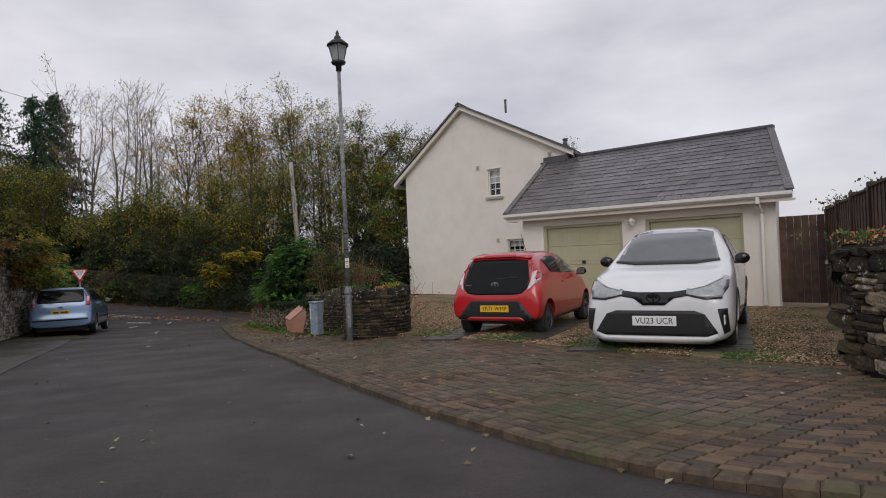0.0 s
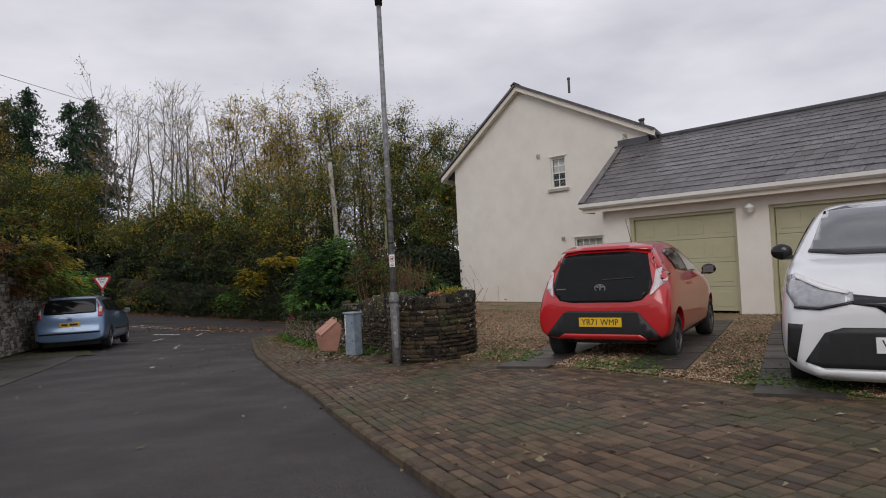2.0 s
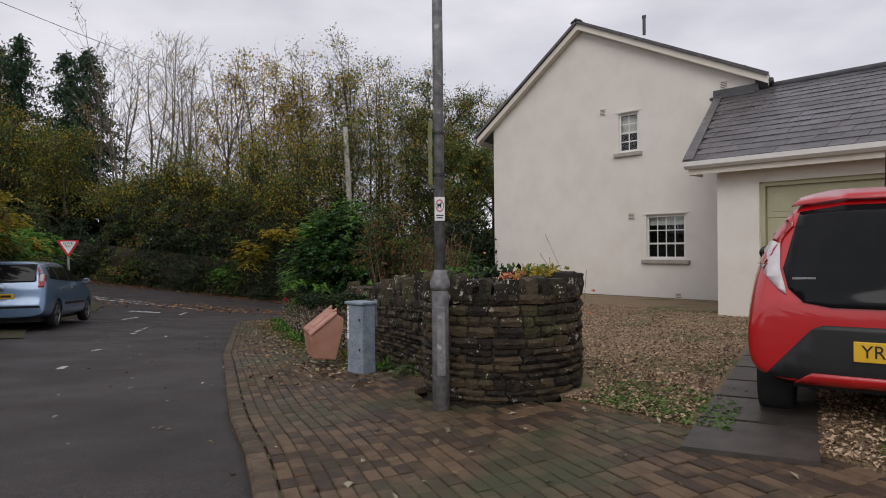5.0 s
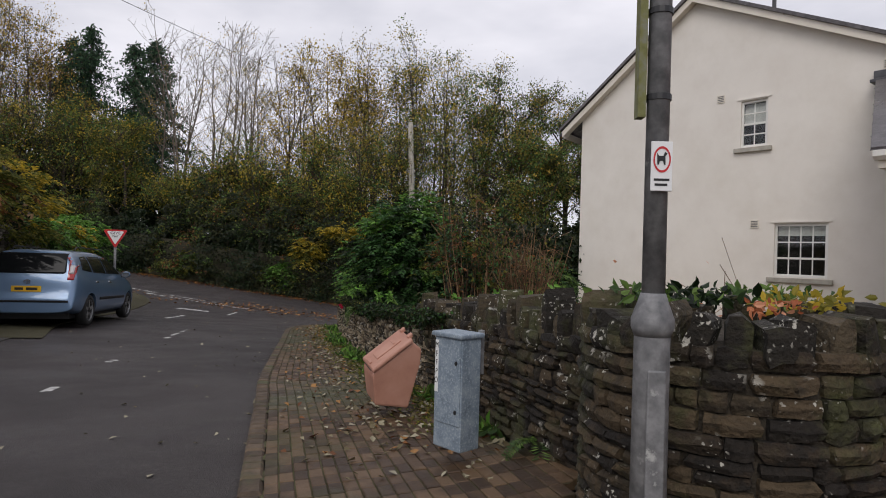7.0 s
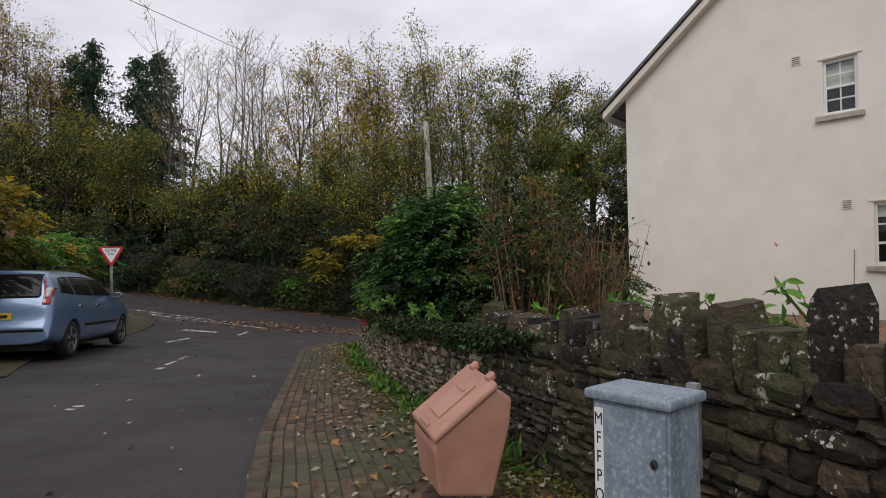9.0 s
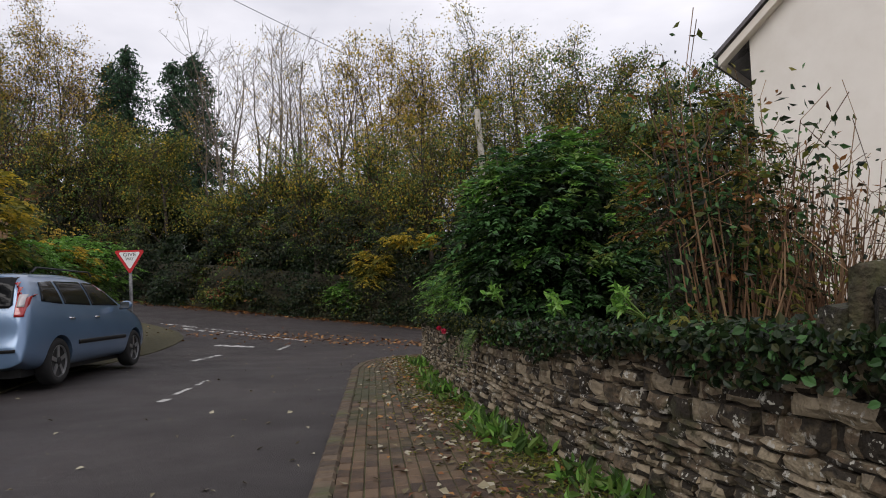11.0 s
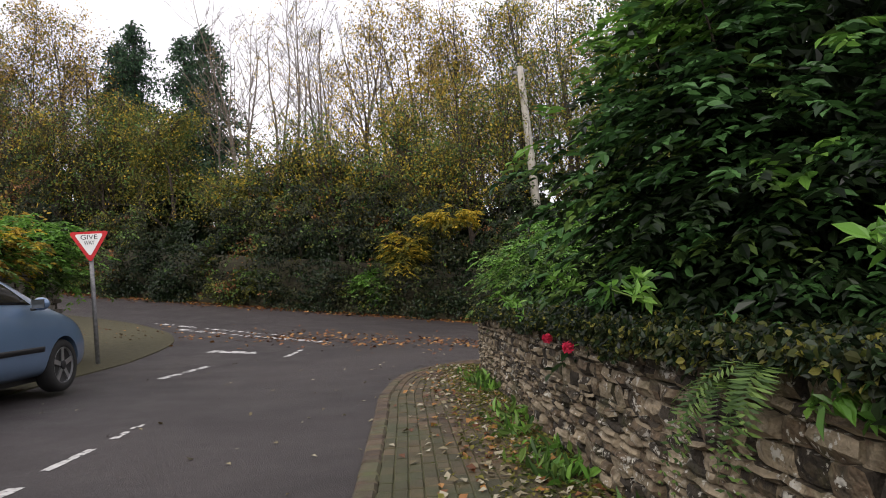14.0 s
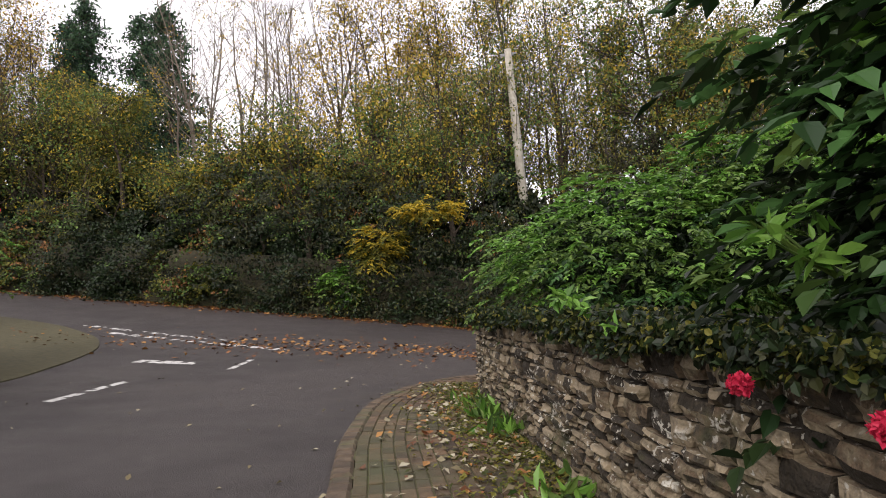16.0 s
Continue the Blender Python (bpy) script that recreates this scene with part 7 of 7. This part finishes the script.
# ---- pieces: slates, wall stones, copings, kerbs, paving blocks ----
def quad_piece(w, h, t, c):
    """A slab with chamfered top edges: x across, y along, top at z = 0."""
    v = [(-w / 2, -h / 2, -t), (w / 2, -h / 2, -t), (w / 2, h / 2, -t), (-w / 2, h / 2, -t), (-w / 2, -h / 2, -c), (w / 2, -h / 2, -c), (w / 2, h / 2, -c), (-w / 2, h / 2, -c), (-w / 2 + c, -h / 2 + c, 0), (w / 2 - c, -h / 2 + c, 0), (w / 2 - c, h / 2 - c, 0), (-w / 2 + c, h / 2 - c, 0)]
    f = [(0, 1, 5, 4), (1, 2, 6, 5), (2, 3, 7, 6), (3, 0, 4, 7), (4, 5, 9, 8), (5, 6, 10, 9), (6, 7, 11, 10), (7, 4, 8, 11), (8, 9, 10, 11)]
    return np.array(v, float), np.array(f)


def piece_mesh(name, form, mat):
    me = arrays_mesh(name, *form)
    me.materials.append(mat)
    return me


def put(name, me, m, parent):
    ob = new(name, me)
    ob.parent = parent
    ob.matrix_basis = m
    return ob


# roof slates on the garage
rng = np.random.default_rng(5)
rows_n = 15
expo = slope / rows_n
slate_me = [piece_mesh("slate", quad_piece(0.36, expo * 1.25, 0.012, 0.003), SLATE) for _ in range(1)]
for r in range(rows_n):
    s = expo * (r + 0.5)
    t = s / slope
    u0, u1 = RX0 + (top_l - RX0) * t, RX1 + (RIDGE_R - RX1) * t
    u = u0 + (0.18 if r % 2 else 0.0)
    while u < u1 - 0.08:
        w = min(0.36, u1 - 0.06 - u)
        p = roof_point(u + w / 2, s, 0.022)
        tilt = 0.03
        m = Matrix(((1, 0, 0, p.x), (0, sdir.y, snrm.y, p.y), (0, sdir.z, snrm.z, p.z), (0, 0, 0, 1))) @ pose(0, 0, rng.uniform(-0.003, 0.003), -2.0, rng.normal() * 0.3, rng.normal() * 0.25) @ Matrix.Diagonal((w / 0.36 * 0.985, 1, 1, 1))
        put("slate", slate_me[0], m, garage_roof)
        u += 0.36

for name, ua, ub, label in (("verge_tile", RX1 - 0.05, RIDGE_R - 0.05, "dark grey verge capping"), ("valley_tile", RX0 + 0.05, top_l + 0.05, "dark grey valley capping")):
    bm = bmesh.new()
    q = [bm.verts.new(roof_point(u + du, sl, hh)) for u, sl in ((ua, -0.02), (ub, slope)) for du, hh in ((-0.09, 0.02), (0.09, 0.02), (0.09, 0.055), (-0.09, 0.055))]
    for f in ((0, 1, 2, 3), (7, 6, 5, 4), (0, 4, 5, 1), (1, 5, 6, 2), (2, 6, 7, 3), (3, 7, 4, 0)):
        bm.faces.new([q[k] for k in f])
    bmesh.ops.recalc_face_normals(bm, faces=bm.faces)
    part(name, bm, SLATE, garage, label, bevel=0.008)

# garden wall stones: the stretch by the cabinet and the last bend singly, the rest joined
rng = np.random.default_rng(6)
WL_LEN = len(WALL_LINE) * 0.05
near, rest = [], []
for s, z, w, h in lay_courses(WL_LEN * 0.82, lambda s: float(wall_height(WALL_LINE[min(len(WALL_LINE) - 1, int(s / 0.05)), 1])) + 0.02, rng, (0.03, 0.095), (0.07, 0.25)):
    k = min(len(WALL_LINE) - 1, int(s / 0.05))
    p = WALL_LINE[k]
    m = face_matrix((p[0] + WALL_N[k][0] * 0.03, p[1] + WALL_N[k][1] * 0.03, float(land(*p)) + z), WALL_T[k], -WALL_N[k], w, h, rng.uniform(0.035, 0.075), rng.normal() * 0.03)
    (near if (p[1] < 14.0 or 18.6 < p[1] < 22.8) and len(near) < 300 else rest).append(m)
for m in near:
    put("stone", (STONE_ME if m[1][3] < 16 else PALE_ME)[rng.integers(14)], m, garden_wall)
joined("dark_rubble_stones", [m for m in rest if m[1][3] < 15.6], rng, STONE_J, garden_wall)
joined("rubble_stones", [m for m in rest if m[1][3] >= 15.6], rng, STONE_I, garden_wall)
# upright coping stones along the first stretch
s = 0.15
while s < 4.2:
    k = int(s / 0.05)
    p = WALL_LINE[k]
    h = rng.uniform(0.13, 0.24) * (1.45 if rng.random() < 0.2 else 1.0)
    w = rng.uniform(0.05, 0.125)
    z = float(land(*p)) + float(wall_height(p[1])) + h * 0.42
    put("coping_stone", COPE_ME[rng.integers(10)], face_matrix((p[0] + WALL_N[k][0] * 0.2, p[1] + WALL_N[k][1] * 0.2, z), WALL_T[k], -WALL_N[k], w, h, rng.uniform(0.15, 0.22), rng.normal() * 0.09), garden_wall)
    s += w * rng.uniform(1.0, 1.22)
# round pier
for s, z, w, h in lay_courses(2 * math.pi * 0.64, lambda s: 0.76, rng, (0.04, 0.12), (0.09, 0.28)):
    a = s / 0.64
    o = (math.cos(a), math.sin(a))
    put("stone", STONE_ME[rng.integers(14)], face_matrix((o[0] * 0.6, o[1] * 0.6, z), (-o[1], o[0]), o, w, h, rng.uniform(0.045, 0.065), rng.normal() * 0.03), pier)
for k in range(32):
    a = 2 * math.pi * (k + rng.uniform(-0.2, 0.2)) / 32
    o = (math.cos(a), math.sin(a))
    h = rng.uniform(0.1, 0.2)
    put("coping_stone", COPE_ME[rng.integers(10)], face_matrix((o[0] * 0.47, o[1] * 0.47, 0.76 + h * 0.45), (-o[1], o[0]), o, rng.uniform(0.07, 0.125), h, rng.uniform(0.14, 0.2), rng.normal() * 0.1), pier)
# boundary wall by the drive
for s, z, w, h in lay_courses(len(side_line) * 0.05, lambda s: 1.12, rng, (0.06, 0.16), (0.14, 0.4)):
    k = min(len(side_line) - 1, int(s / 0.05))
    p = side_line[k]
    put("stone", (PALE_ME if rng.random() < 0.4 else STONE_ME)[rng.integers(14)], face_matrix((p[0], p[1], float(drive_z(*p)) + z), -SLT[k], SLN[k], w, h, rng.uniform(0.05, 0.1), rng.normal() * 0.03), side_wall)
e0, et = side_line[0], -SLN[0]
for s, z, w, h in lay_courses(0.45, lambda s: 1.12, rng, (0.08, 0.18), (0.16, 0.3)):
    p = e0 + et * s
    put("stone", (PALE_ME if rng.random() < 0.4 else STONE_ME)[rng.integers(14)], face_matrix((p[0], p[1], float(drive_z(*e0)) + z), et, -SLT[0], w, h, rng.uniform(0.05, 0.1), rng.normal() * 0.03), side_wall)

# kerb stones along the near pavement
pavement = thing("pavement", Matrix.Translation((0, 0, 0)), "damp brown block-paved footway with mossy joints", "pavement", kind="structure")
kerb_me = piece_mesh("kerb_stone", quad_piece(0.125, 0.147, 0.16, 0.018), KERB)
for k in range(0, len(KERB_LINE) - 1):
    p, t, n = KERB_LINE[k], KT[k], KN[k]
    if p[0] > 8.0:
        continue
    c = p + n * 0.06
    m = Matrix(((n[0], t[0], 0, c[0]), (n[1], t[1], 0, c[1]), (0, 0, 1, float(land(*c)) + 0.004 + rng.normal() * 0.003), (0, 0, 0, 1))) @ pose(0, 0, 0, math.degrees(math.atan2(float(land(*(c + t * 0.1)) - land(*(c - t * 0.1))), 0.2)), 0, 0)
    put("kerb_stone", kerb_me, m, pavement)

# paving blocks in stretcher bond, following the kerb
KS = np.arange(len(KERB_LINE)) * 0.15
block = quad_piece(0.075, 0.152, 0.05, 0.005)
block_me = piece_mesh("paving_block", block, BLOCK_P)
singles, vs, fs, nv = 0, [], [], 0
for row in range(84):
    d = 0.166 + row * 0.082
    line = KERB_LINE + KN * d
    step = np.einsum("ij,ij->i", np.diff(line, axis=0), KT[:-1])
    arc = np.r_[0, np.cumsum(np.maximum(step, 0))]
    off = 0.08 if row % 2 else 0.0
    for s in np.arange(off, arc[-1], 0.16):
        x, y = np.interp(s, arc, line[:, 0]), np.interp(s, arc, line[:, 1])
        if not (-3 < y < 28.2 and x < 9) or not bool(paved(np.array(x), np.array(y))):
            continue
        i = min(len(KT) - 1, int(np.searchsorted(arc, s)))
        if d > 0.3 and np.min((KERB_LINE[:, 0] - x) ** 2 + (KERB_LINE[:, 1] - y) ** 2) < (d - 0.05) ** 2:
            continue
        t, n = KT[i], KN[i]
        surf = drive_z if y < 13 else land
        z = float(surf(x, y)) + rng.normal() * 0.002
        gy = math.degrees(math.atan2(float(surf(x + t[0] * 0.1, y + t[1] * 0.1) - surf(x - t[0] * 0.1, y - t[1] * 0.1)), 0.2))
        gn = math.degrees(math.atan2(float(surf(x + n[0] * 0.1, y + n[1] * 0.1) - surf(x - n[0] * 0.1, y - n[1] * 0.1)), 0.2))
        m = Matrix(((n[0], t[0], 0, x), (n[1], t[1], 0, y), (0, 0, 1, z), (0, 0, 0, 1))) @ pose(0, 0, 0, gy + rng.normal() * 0.5, -gn + rng.normal() * 0.6, rng.normal() * 0.4)
        if 6.5 < y < 9.6 and singles < 300 and 0.3 < d < 1.6:
            put("paving_block", block_me, m, pavement)
            singles += 1
        else:
            a = np.array(m)
            vs.append(block[0] @ a[:3, :3].T + a[:3, 3])
            fs.append(block[1] + nv)
            nv += len(block[0])
ob = mesh_ob("paving_blocks", arrays_mesh("paving_blocks", np.concatenate(vs), np.concatenate(fs)), BLOCK, pavement)
ob["kind"] = "stuff"
# sandy joint bed beneath the blocks
gx, gy = np.meshgrid(np.arange(-5.2, 9, 0.1), np.arange(-3, 28.4, 0.1))
ok = paved(gx, gy)
dist = np.full(gx.shape, -1.0)
for j in range(gx.shape[0]):
    dx, dy = gx[j][:, None] - KERB_LINE[None, :, 0], gy[j][:, None] - KERB_LINE[None, :, 1]
    i = np.argmin(dx * dx + dy * dy, 1)
    r = np.arange(len(i))
    dist[j] = dx[r, i] * KN[i, 0] + dy[r, i] * KN[i, 1]
ok &= dist > 0.07
hz = np.where(gy < 13, drive_z(gx, gy), land(gx, gy)) - 0.009
idx = np.arange(gx.size).reshape(gx.shape)
quad = np.stack([idx[:-1, :-1], idx[:-1, 1:], idx[1:, 1:], idx[1:, :-1]], -1)
good = ok[:-1, :-1] & ok[1:, 1:] & ok[:-1, 1:] & ok[1:, :-1]
mesh_ob("joint_bed", arrays_mesh("joint_bed", np.stack([gx, gy, hz], -1).reshape(-1, 3), quad[good]), JOINT, pavement)


# ---- ivy, weeds, flowers and fallen leaves ----
def scatter_leaves(name, at, size, mat, label, seed, category="leaf litter"):
    rng = np.random.default_rng(seed)
    n = len(at)
    up = np.tile([0.0, 0.0, 1.0], (n, 1)) + rng.normal(size=(n, 3)) * 0.3
    d = rng.normal(size=(n, 3))
    d -= (d * up).sum(1)[:, None] * up / (up * up).sum(1)[:, None]
    d /= np.linalg.norm(d, axis=1)[:, None]
    u = np.cross(up, d)
    s = (size * rng.uniform(0.5, 1.4, n))[:, None]
    v = np.stack([at - d * s * 0.5, at + u * s * 0.32, at + d * s * 0.5, at - u * s * 0.32], 1)
    v[:, 1, 2] += 0.006
    v[:, 3, 2] += 0.009
    ob = mesh_ob(name, arrays_mesh(name, v.reshape(-1, 3), np.arange(4 * n).reshape(n, 4)), mat)
    return tagged(ob, label, category, kind="stuff")


rng = np.random.default_rng(77)


def on_pavement(n, y0, y1, bias=0.5):
    y = rng.uniform(y0, y1, n)
    a, b = kerb_x(y) + 0.1, wall_x(y) - 0.05
    x = a + (b - a) * rng.random(n) ** bias
    return np.stack([x, y, land(x, y) + 0.012], 1)


scatter_leaves("fallen_leaves", on_pavement(1500, 12.5, 27.5, 0.45), 0.055, L_PALE, "pale fallen leaves on the footway", 1)
scatter_leaves("fallen_leaves", on_pavement(600, 13, 27.5, 0.5), 0.06, L_ORANGE, "brown fallen leaves on the footway", 2)
x, y = rng.uniform(-1.0, 4.4, 420), rng.uniform(4.0, 12, 420)
k = paved(x, y) & (x > kerb_x(y) + 0.15)
scatter_leaves("fallen_leaves", np.stack([x, y, drive_z(x, y) + 0.008], 1)[k], 0.045, L_PALE, "pale scraps and leaves on the paving", 3)
n = 9000
x = rng.uniform(-28, 6, n)
y = np.where(rng.random(n) < 0.4, 31.8 + 1.4 * rng.normal(size=n) * 0.5 + 0.03 * (x + 9), 37.75 - 0.04 * x - np.abs(rng.normal(size=n)) * 0.45)
keepx = (y > 34) | (x > -9.5) | (rng.random(n) < 0.25)
x, y = x[keepx], y[keepx]
scatter_leaves("fallen_leaves", np.stack([x, y, land(x, y) - KERB_LOW + 0.012], 1), 0.1, L_ORANGE, "orange-brown fallen leaves drifted at the junction", 4)
n = 320
y = rng.uniform(2, 34, n)
x = kerb_x(y) - rng.random(n) ** 2 * 6.0 - 0.03
scatter_leaves("fallen_leaves", np.stack([x, y, land(x, y) - KERB_LOW + 0.008], 1), 0.05, L_PALE, "scattered fallen leaves on the road", 5)
# gravel stones and moss on the drive
n = 52000
t, c = rng.random(n), rng.random(n)
a, b = np.array([[0.95, 11.35]]) * (1 - t[:, None]) + np.array([[4.8, 4.7]]) * t[:, None], np.array([[2.6, 22.0]]) * (1 - t[:, None]) + np.array([[9.6, 11.6]]) * t[:, None]
p = a + (b - a) * (c ** 1.5)[:, None]
off_track = np.ones(n, bool)
for base in (RED_AT, WHITE_AT):
    q = (p - base) @ ACROSS
    off_track &= ~((np.abs(np.abs(q) - 0.76) < 0.33) & ((p - base) @ DRIVE > -0.8) & ((p - base) @ DRIVE < 6.6))
p = p[off_track]
p = p[np.hypot(p[:, 0] - PIER[0], p[:, 1] - PIER[1]) > 0.75]
scatter_leaves("gravel", np.stack([p[:, 0], p[:, 1], drive_z(p[:, 0], p[:, 1]) + 0.02], 1), 0.03, PEBBLE, "golden-brown gravel stones and leaves on the drive", 6, "gravel")


def tuft(x, y, z, r, n, leaf, mats, seed, name="weed", label="low green weeds at the foot of the wall", slim=0.35, up=0.8):
    rng = np.random.default_rng(seed)
    ob = thing(name, pose(x, y, z), label, "plant")
    at = np.stack([rng.normal(size=n) * r * 0.5, rng.normal(size=n) * r * 0.5, rng.random(n) * r * 0.35], 1)
    k = int(n * 0.65)
    for mat, sel in zip(mats, (slice(0, k), slice(k, n))):
        mesh_ob("foliage", leaf_mesh("foliage", at[sel], np.full(len(at[sel]), leaf), rng, None, slim, -up, True), mat, ob)
    return ob


rng = np.random.default_rng(78)
for i in range(26):
    y = rng.uniform(12.9, 26.8)
    x = float(wall_x(y)) - rng.uniform(0.05, 0.22)
    tuft(x, y, float(land(x, y)), rng.uniform(0.12, 0.24), 46, 0.1, (L_GREEN, L_BRIGHT), 1000 + i)
n = 9000
y = rng.uniform(13.5, 27.6, n)
x = wall_x(y) - np.abs(rng.normal(size=n)) * 0.28
scatter_leaves("verge_moss", np.stack([x, y, land(x, y) + 0.012], 1), 0.035, L_OLIVE, "moss and fine weeds along the wall foot", 7, "moss")
n = 5000
t = rng.random(n)
p = EDGE_A[None] * (1 - t[:, None]) + EDGE_B[None] * t[:, None] + DRIVE * (np.abs(rng.normal(size=n)) * 0.5)[:, None]
patch = np.sin(t * 23) + 0.5 * np.sin(t * 51) > 0.1
p = p[patch]
scatter_leaves("drive_moss", np.stack([p[:, 0], p[:, 1], drive_z(p[:, 0], p[:, 1]) + 0.022], 1), 0.045, L_GREEN, "bright moss and grass at the drive edge", 8, "moss")

# ivy: a mat over the wall top, hanging down its face
for name, y0, y1, n, drop, size, mats, label in (("ivy", 14.9, 19.2, 9500, 0.12, 0.036, (L_DARK, L_BRAMBLE, L_EVERGREEN), "dark glossy ivy draped over the wall top"), ("ivy", 19.0, 27.9, 32000, 0.09, 0.03, (L_DARK, L_BRAMBLE, L_OLIVE), "small-leaved dark ivy crusting the wall top")):
    rng = np.random.default_rng(int(y0 * 10))
    ivy = thing(name, Matrix.Translation((0, 0, 0)), label, "ivy")
    for mat, share in zip(mats, (0.52, 0.3, 0.18)):
        k = int(n * share)
        y = rng.uniform(y0, y1, k)
        over = rng.random(k)
        wx = wall_x(np.minimum(y, 27.2))
        lump = 0.5 + 0.5 * np.sin(y * 5.1) * np.sin(y * 2.3 + 1.0)
        hang = over < 0.3
        x = np.where(hang, wx - 0.06 - rng.random(k) * 0.06, wx - 0.08 + rng.random(k) ** 1.5 * 0.58)
        top = land(x, y) + wall_height(y)
        z = np.where(hang, top + 0.08 - rng.random(k) ** 1.6 * drop * (0.5 + 1.2 * lump), top + 0.02 + rng.random(k) * (0.04 + 0.08 * lump))
        nr = np.where(hang[:, None], np.array([[-1.0, 0, 0.4]]), np.array([[-0.3, 0, 1.0]]))
        mesh_ob("foliage", leaf_mesh("foliage", np.stack([x, y, z], 1), np.full(k, size), rng, nr, 0.75, 0.3, True), mat, ivy)


def sprig(x, y, z, n, leaf, mat, seed, name="leafy_sprig", label="bright green leafy sprig growing over the wall", spread=0.28):
    """A few leaf rosettes on short stalks."""
    rng = np.random.default_rng(seed)
    ob = thing(name, pose(x, y, z), label, "plant")
    at, segs = [], []
    for k in range(n):
        tip = np.array([-abs(rng.normal()) * spread * 0.6, rng.normal() * spread, rng.uniform(-0.2, 0.35) * spread * 2])
        segs.append((0.05, 0, -0.08, *tip, 0.006, 0.003))
        at.append(np.repeat(tip[None], 8, 0) + rng.normal(size=(8, 3)) * 0.012)
    at = np.concatenate(at)
    mesh_ob("stalk", tubes_mesh("stalk", segs, 4), L_GREEN, ob)
    mesh_ob("foliage", leaf_mesh("foliage", at, np.full(len(at), leaf), rng, np.tile([-0.4, -0.3, 1.0], (len(at), 1)), 0.42, 0.0, True), mat, ob)
    return ob


def top_at(y, dx=0.1):
    x = float(wall_x(min(y, 27.2)))
    return x + dx, y, float(land(x, y)) + float(wall_height(y))


for i, (y, dz, n) in enumerate(((20.4, 0.25, 7), (19.2, 0.3, 7), (21.4, 0.3, 7), (22.3, 0.05, 6), (19.3, -0.04, 9), (22.9, 0.15, 6), (18.0, 0.24, 6), (17.1, 0.22, 6))):
    x, yy, z = top_at(y)
    sprig(x - 0.1, yy, z + dz, n, 0.062, L_BRIGHT, 1100 + i, spread=0.1)
for i, (y, dz) in enumerate(((15.2, 0.2), (14.5, 0.3), (13.9, 0.26), (13.4, 0.26))):
    x, yy, z = top_at(y, 0.35)
    sprig(x, yy, z + dz - 0.06, 6, 0.055, L_BRIGHT, 1150 + i, label="young green sprig on the wall top", spread=0.14)


def fern(x, y, z, seed, n=7, length=0.34):
    """Arching, drooping fronds with many narrow paired leaflets."""
    rng = np.random.default_rng(seed)
    ob = thing("fern", pose(x, y, z), "green fern growing out of the stone wall", "fern")
    for k in range(n):
        a = math.pi + rng.normal() * 0.8
        d = np.array([math.cos(a), math.sin(a), 0.0])
        side = np.array([-d[1], d[0], 0.0])
        ln = length * rng.uniform(0.7, 1.1)
        fall = rng.uniform(0.25, 0.6)
        vs, fs = [], []
        m = 22
        for j in range(m):
            t = (j + 1) / m
            run = d * ln * (t - 0.25 * t * t) + np.array([0, 0, 0.16 * t - fall * t * t])
            go = d * (1 - 0.5 * t) * ln + np.array([0, 0, 0.16 - 2 * fall * t])
            go /= np.linalg.norm(go)
            w = 0.062 * math.sin(math.pi * (0.1 + 0.88 * t)) + 0.004
            for s in (-1, 1):
                o = side * s + go * 0.3 + rng.normal(size=3) * 0.08
                q = [run, run + o * w * 0.45 + go * 0.006, run + o * w, run + o * w * 0.45 - go * 0.004]
                fs.append([len(vs) + i for i in range(4)])
                vs += q
        mesh_ob("frond", arrays_mesh("frond", np.array(vs), np.array(fs)), L_GREEN, ob)
    return ob


for i, (y, dz) in enumerate(((19.55, 0.02), (19.75, -0.06), (12.9, -0.62))):
    x, yy, z = top_at(y, -0.04)
    fern(x, yy, z + dz, 1200 + i)
for i, (y, dz) in enumerate(((21.42, -0.02), (21.02, -0.04))):
    x, yy, z = top_at(y, -0.16)
    rng = np.random.default_rng(1300 + i)
    fl = thing("valerian_flower", pose(x, yy, z + dz), "round crimson-pink flower head on the wall", "flower")
    pts, d = shell(rng, (0, 0, 0), (0.029, 0.029, 0.025), 420, 0.5, 5)
    mesh_ob("petals", leaf_mesh("petals", pts, np.full(len(pts), 0.015), rng, d, 0.7), L_FLOWER, fl)
    mesh_ob("stalk", tubes_mesh("stalk", [(0, 0, 0, 0.14, 0.05, 0.03, 0.004, 0.004)], 5), L_GREEN, fl)
# planting in the pier top
for i, (dx, dy, mat, leaf) in enumerate(((0.05, -0.25, L_PINK, 0.036), (0.3, -0.1, L_YELLOW, 0.05), (-0.3, 0.1, L_GREEN, 0.05), (0.32, 0.25, L_GREEN, 0.05), (-0.05, 0.2, L_DARK, 0.06))):
    tuft(PIER[0] + dx, PIER[1] + dy, pier_z + 0.9, 0.12 if mat is L_PINK else 0.2, 50 if mat is L_PINK else 90, leaf, (mat, mat), 1400 + i, "pier_plant", "orange, yellow and green plants in the wall top", 0.6, 0.3)
tuft(4.75, 4.6, float(drive_z(4.6, 4.6)) + 1.15, 0.34, 240, 0.045, (L_GREEN, L_PINK), 1450, "wall_plant", "pink and green plants on the wall top", 0.5, 0.4)
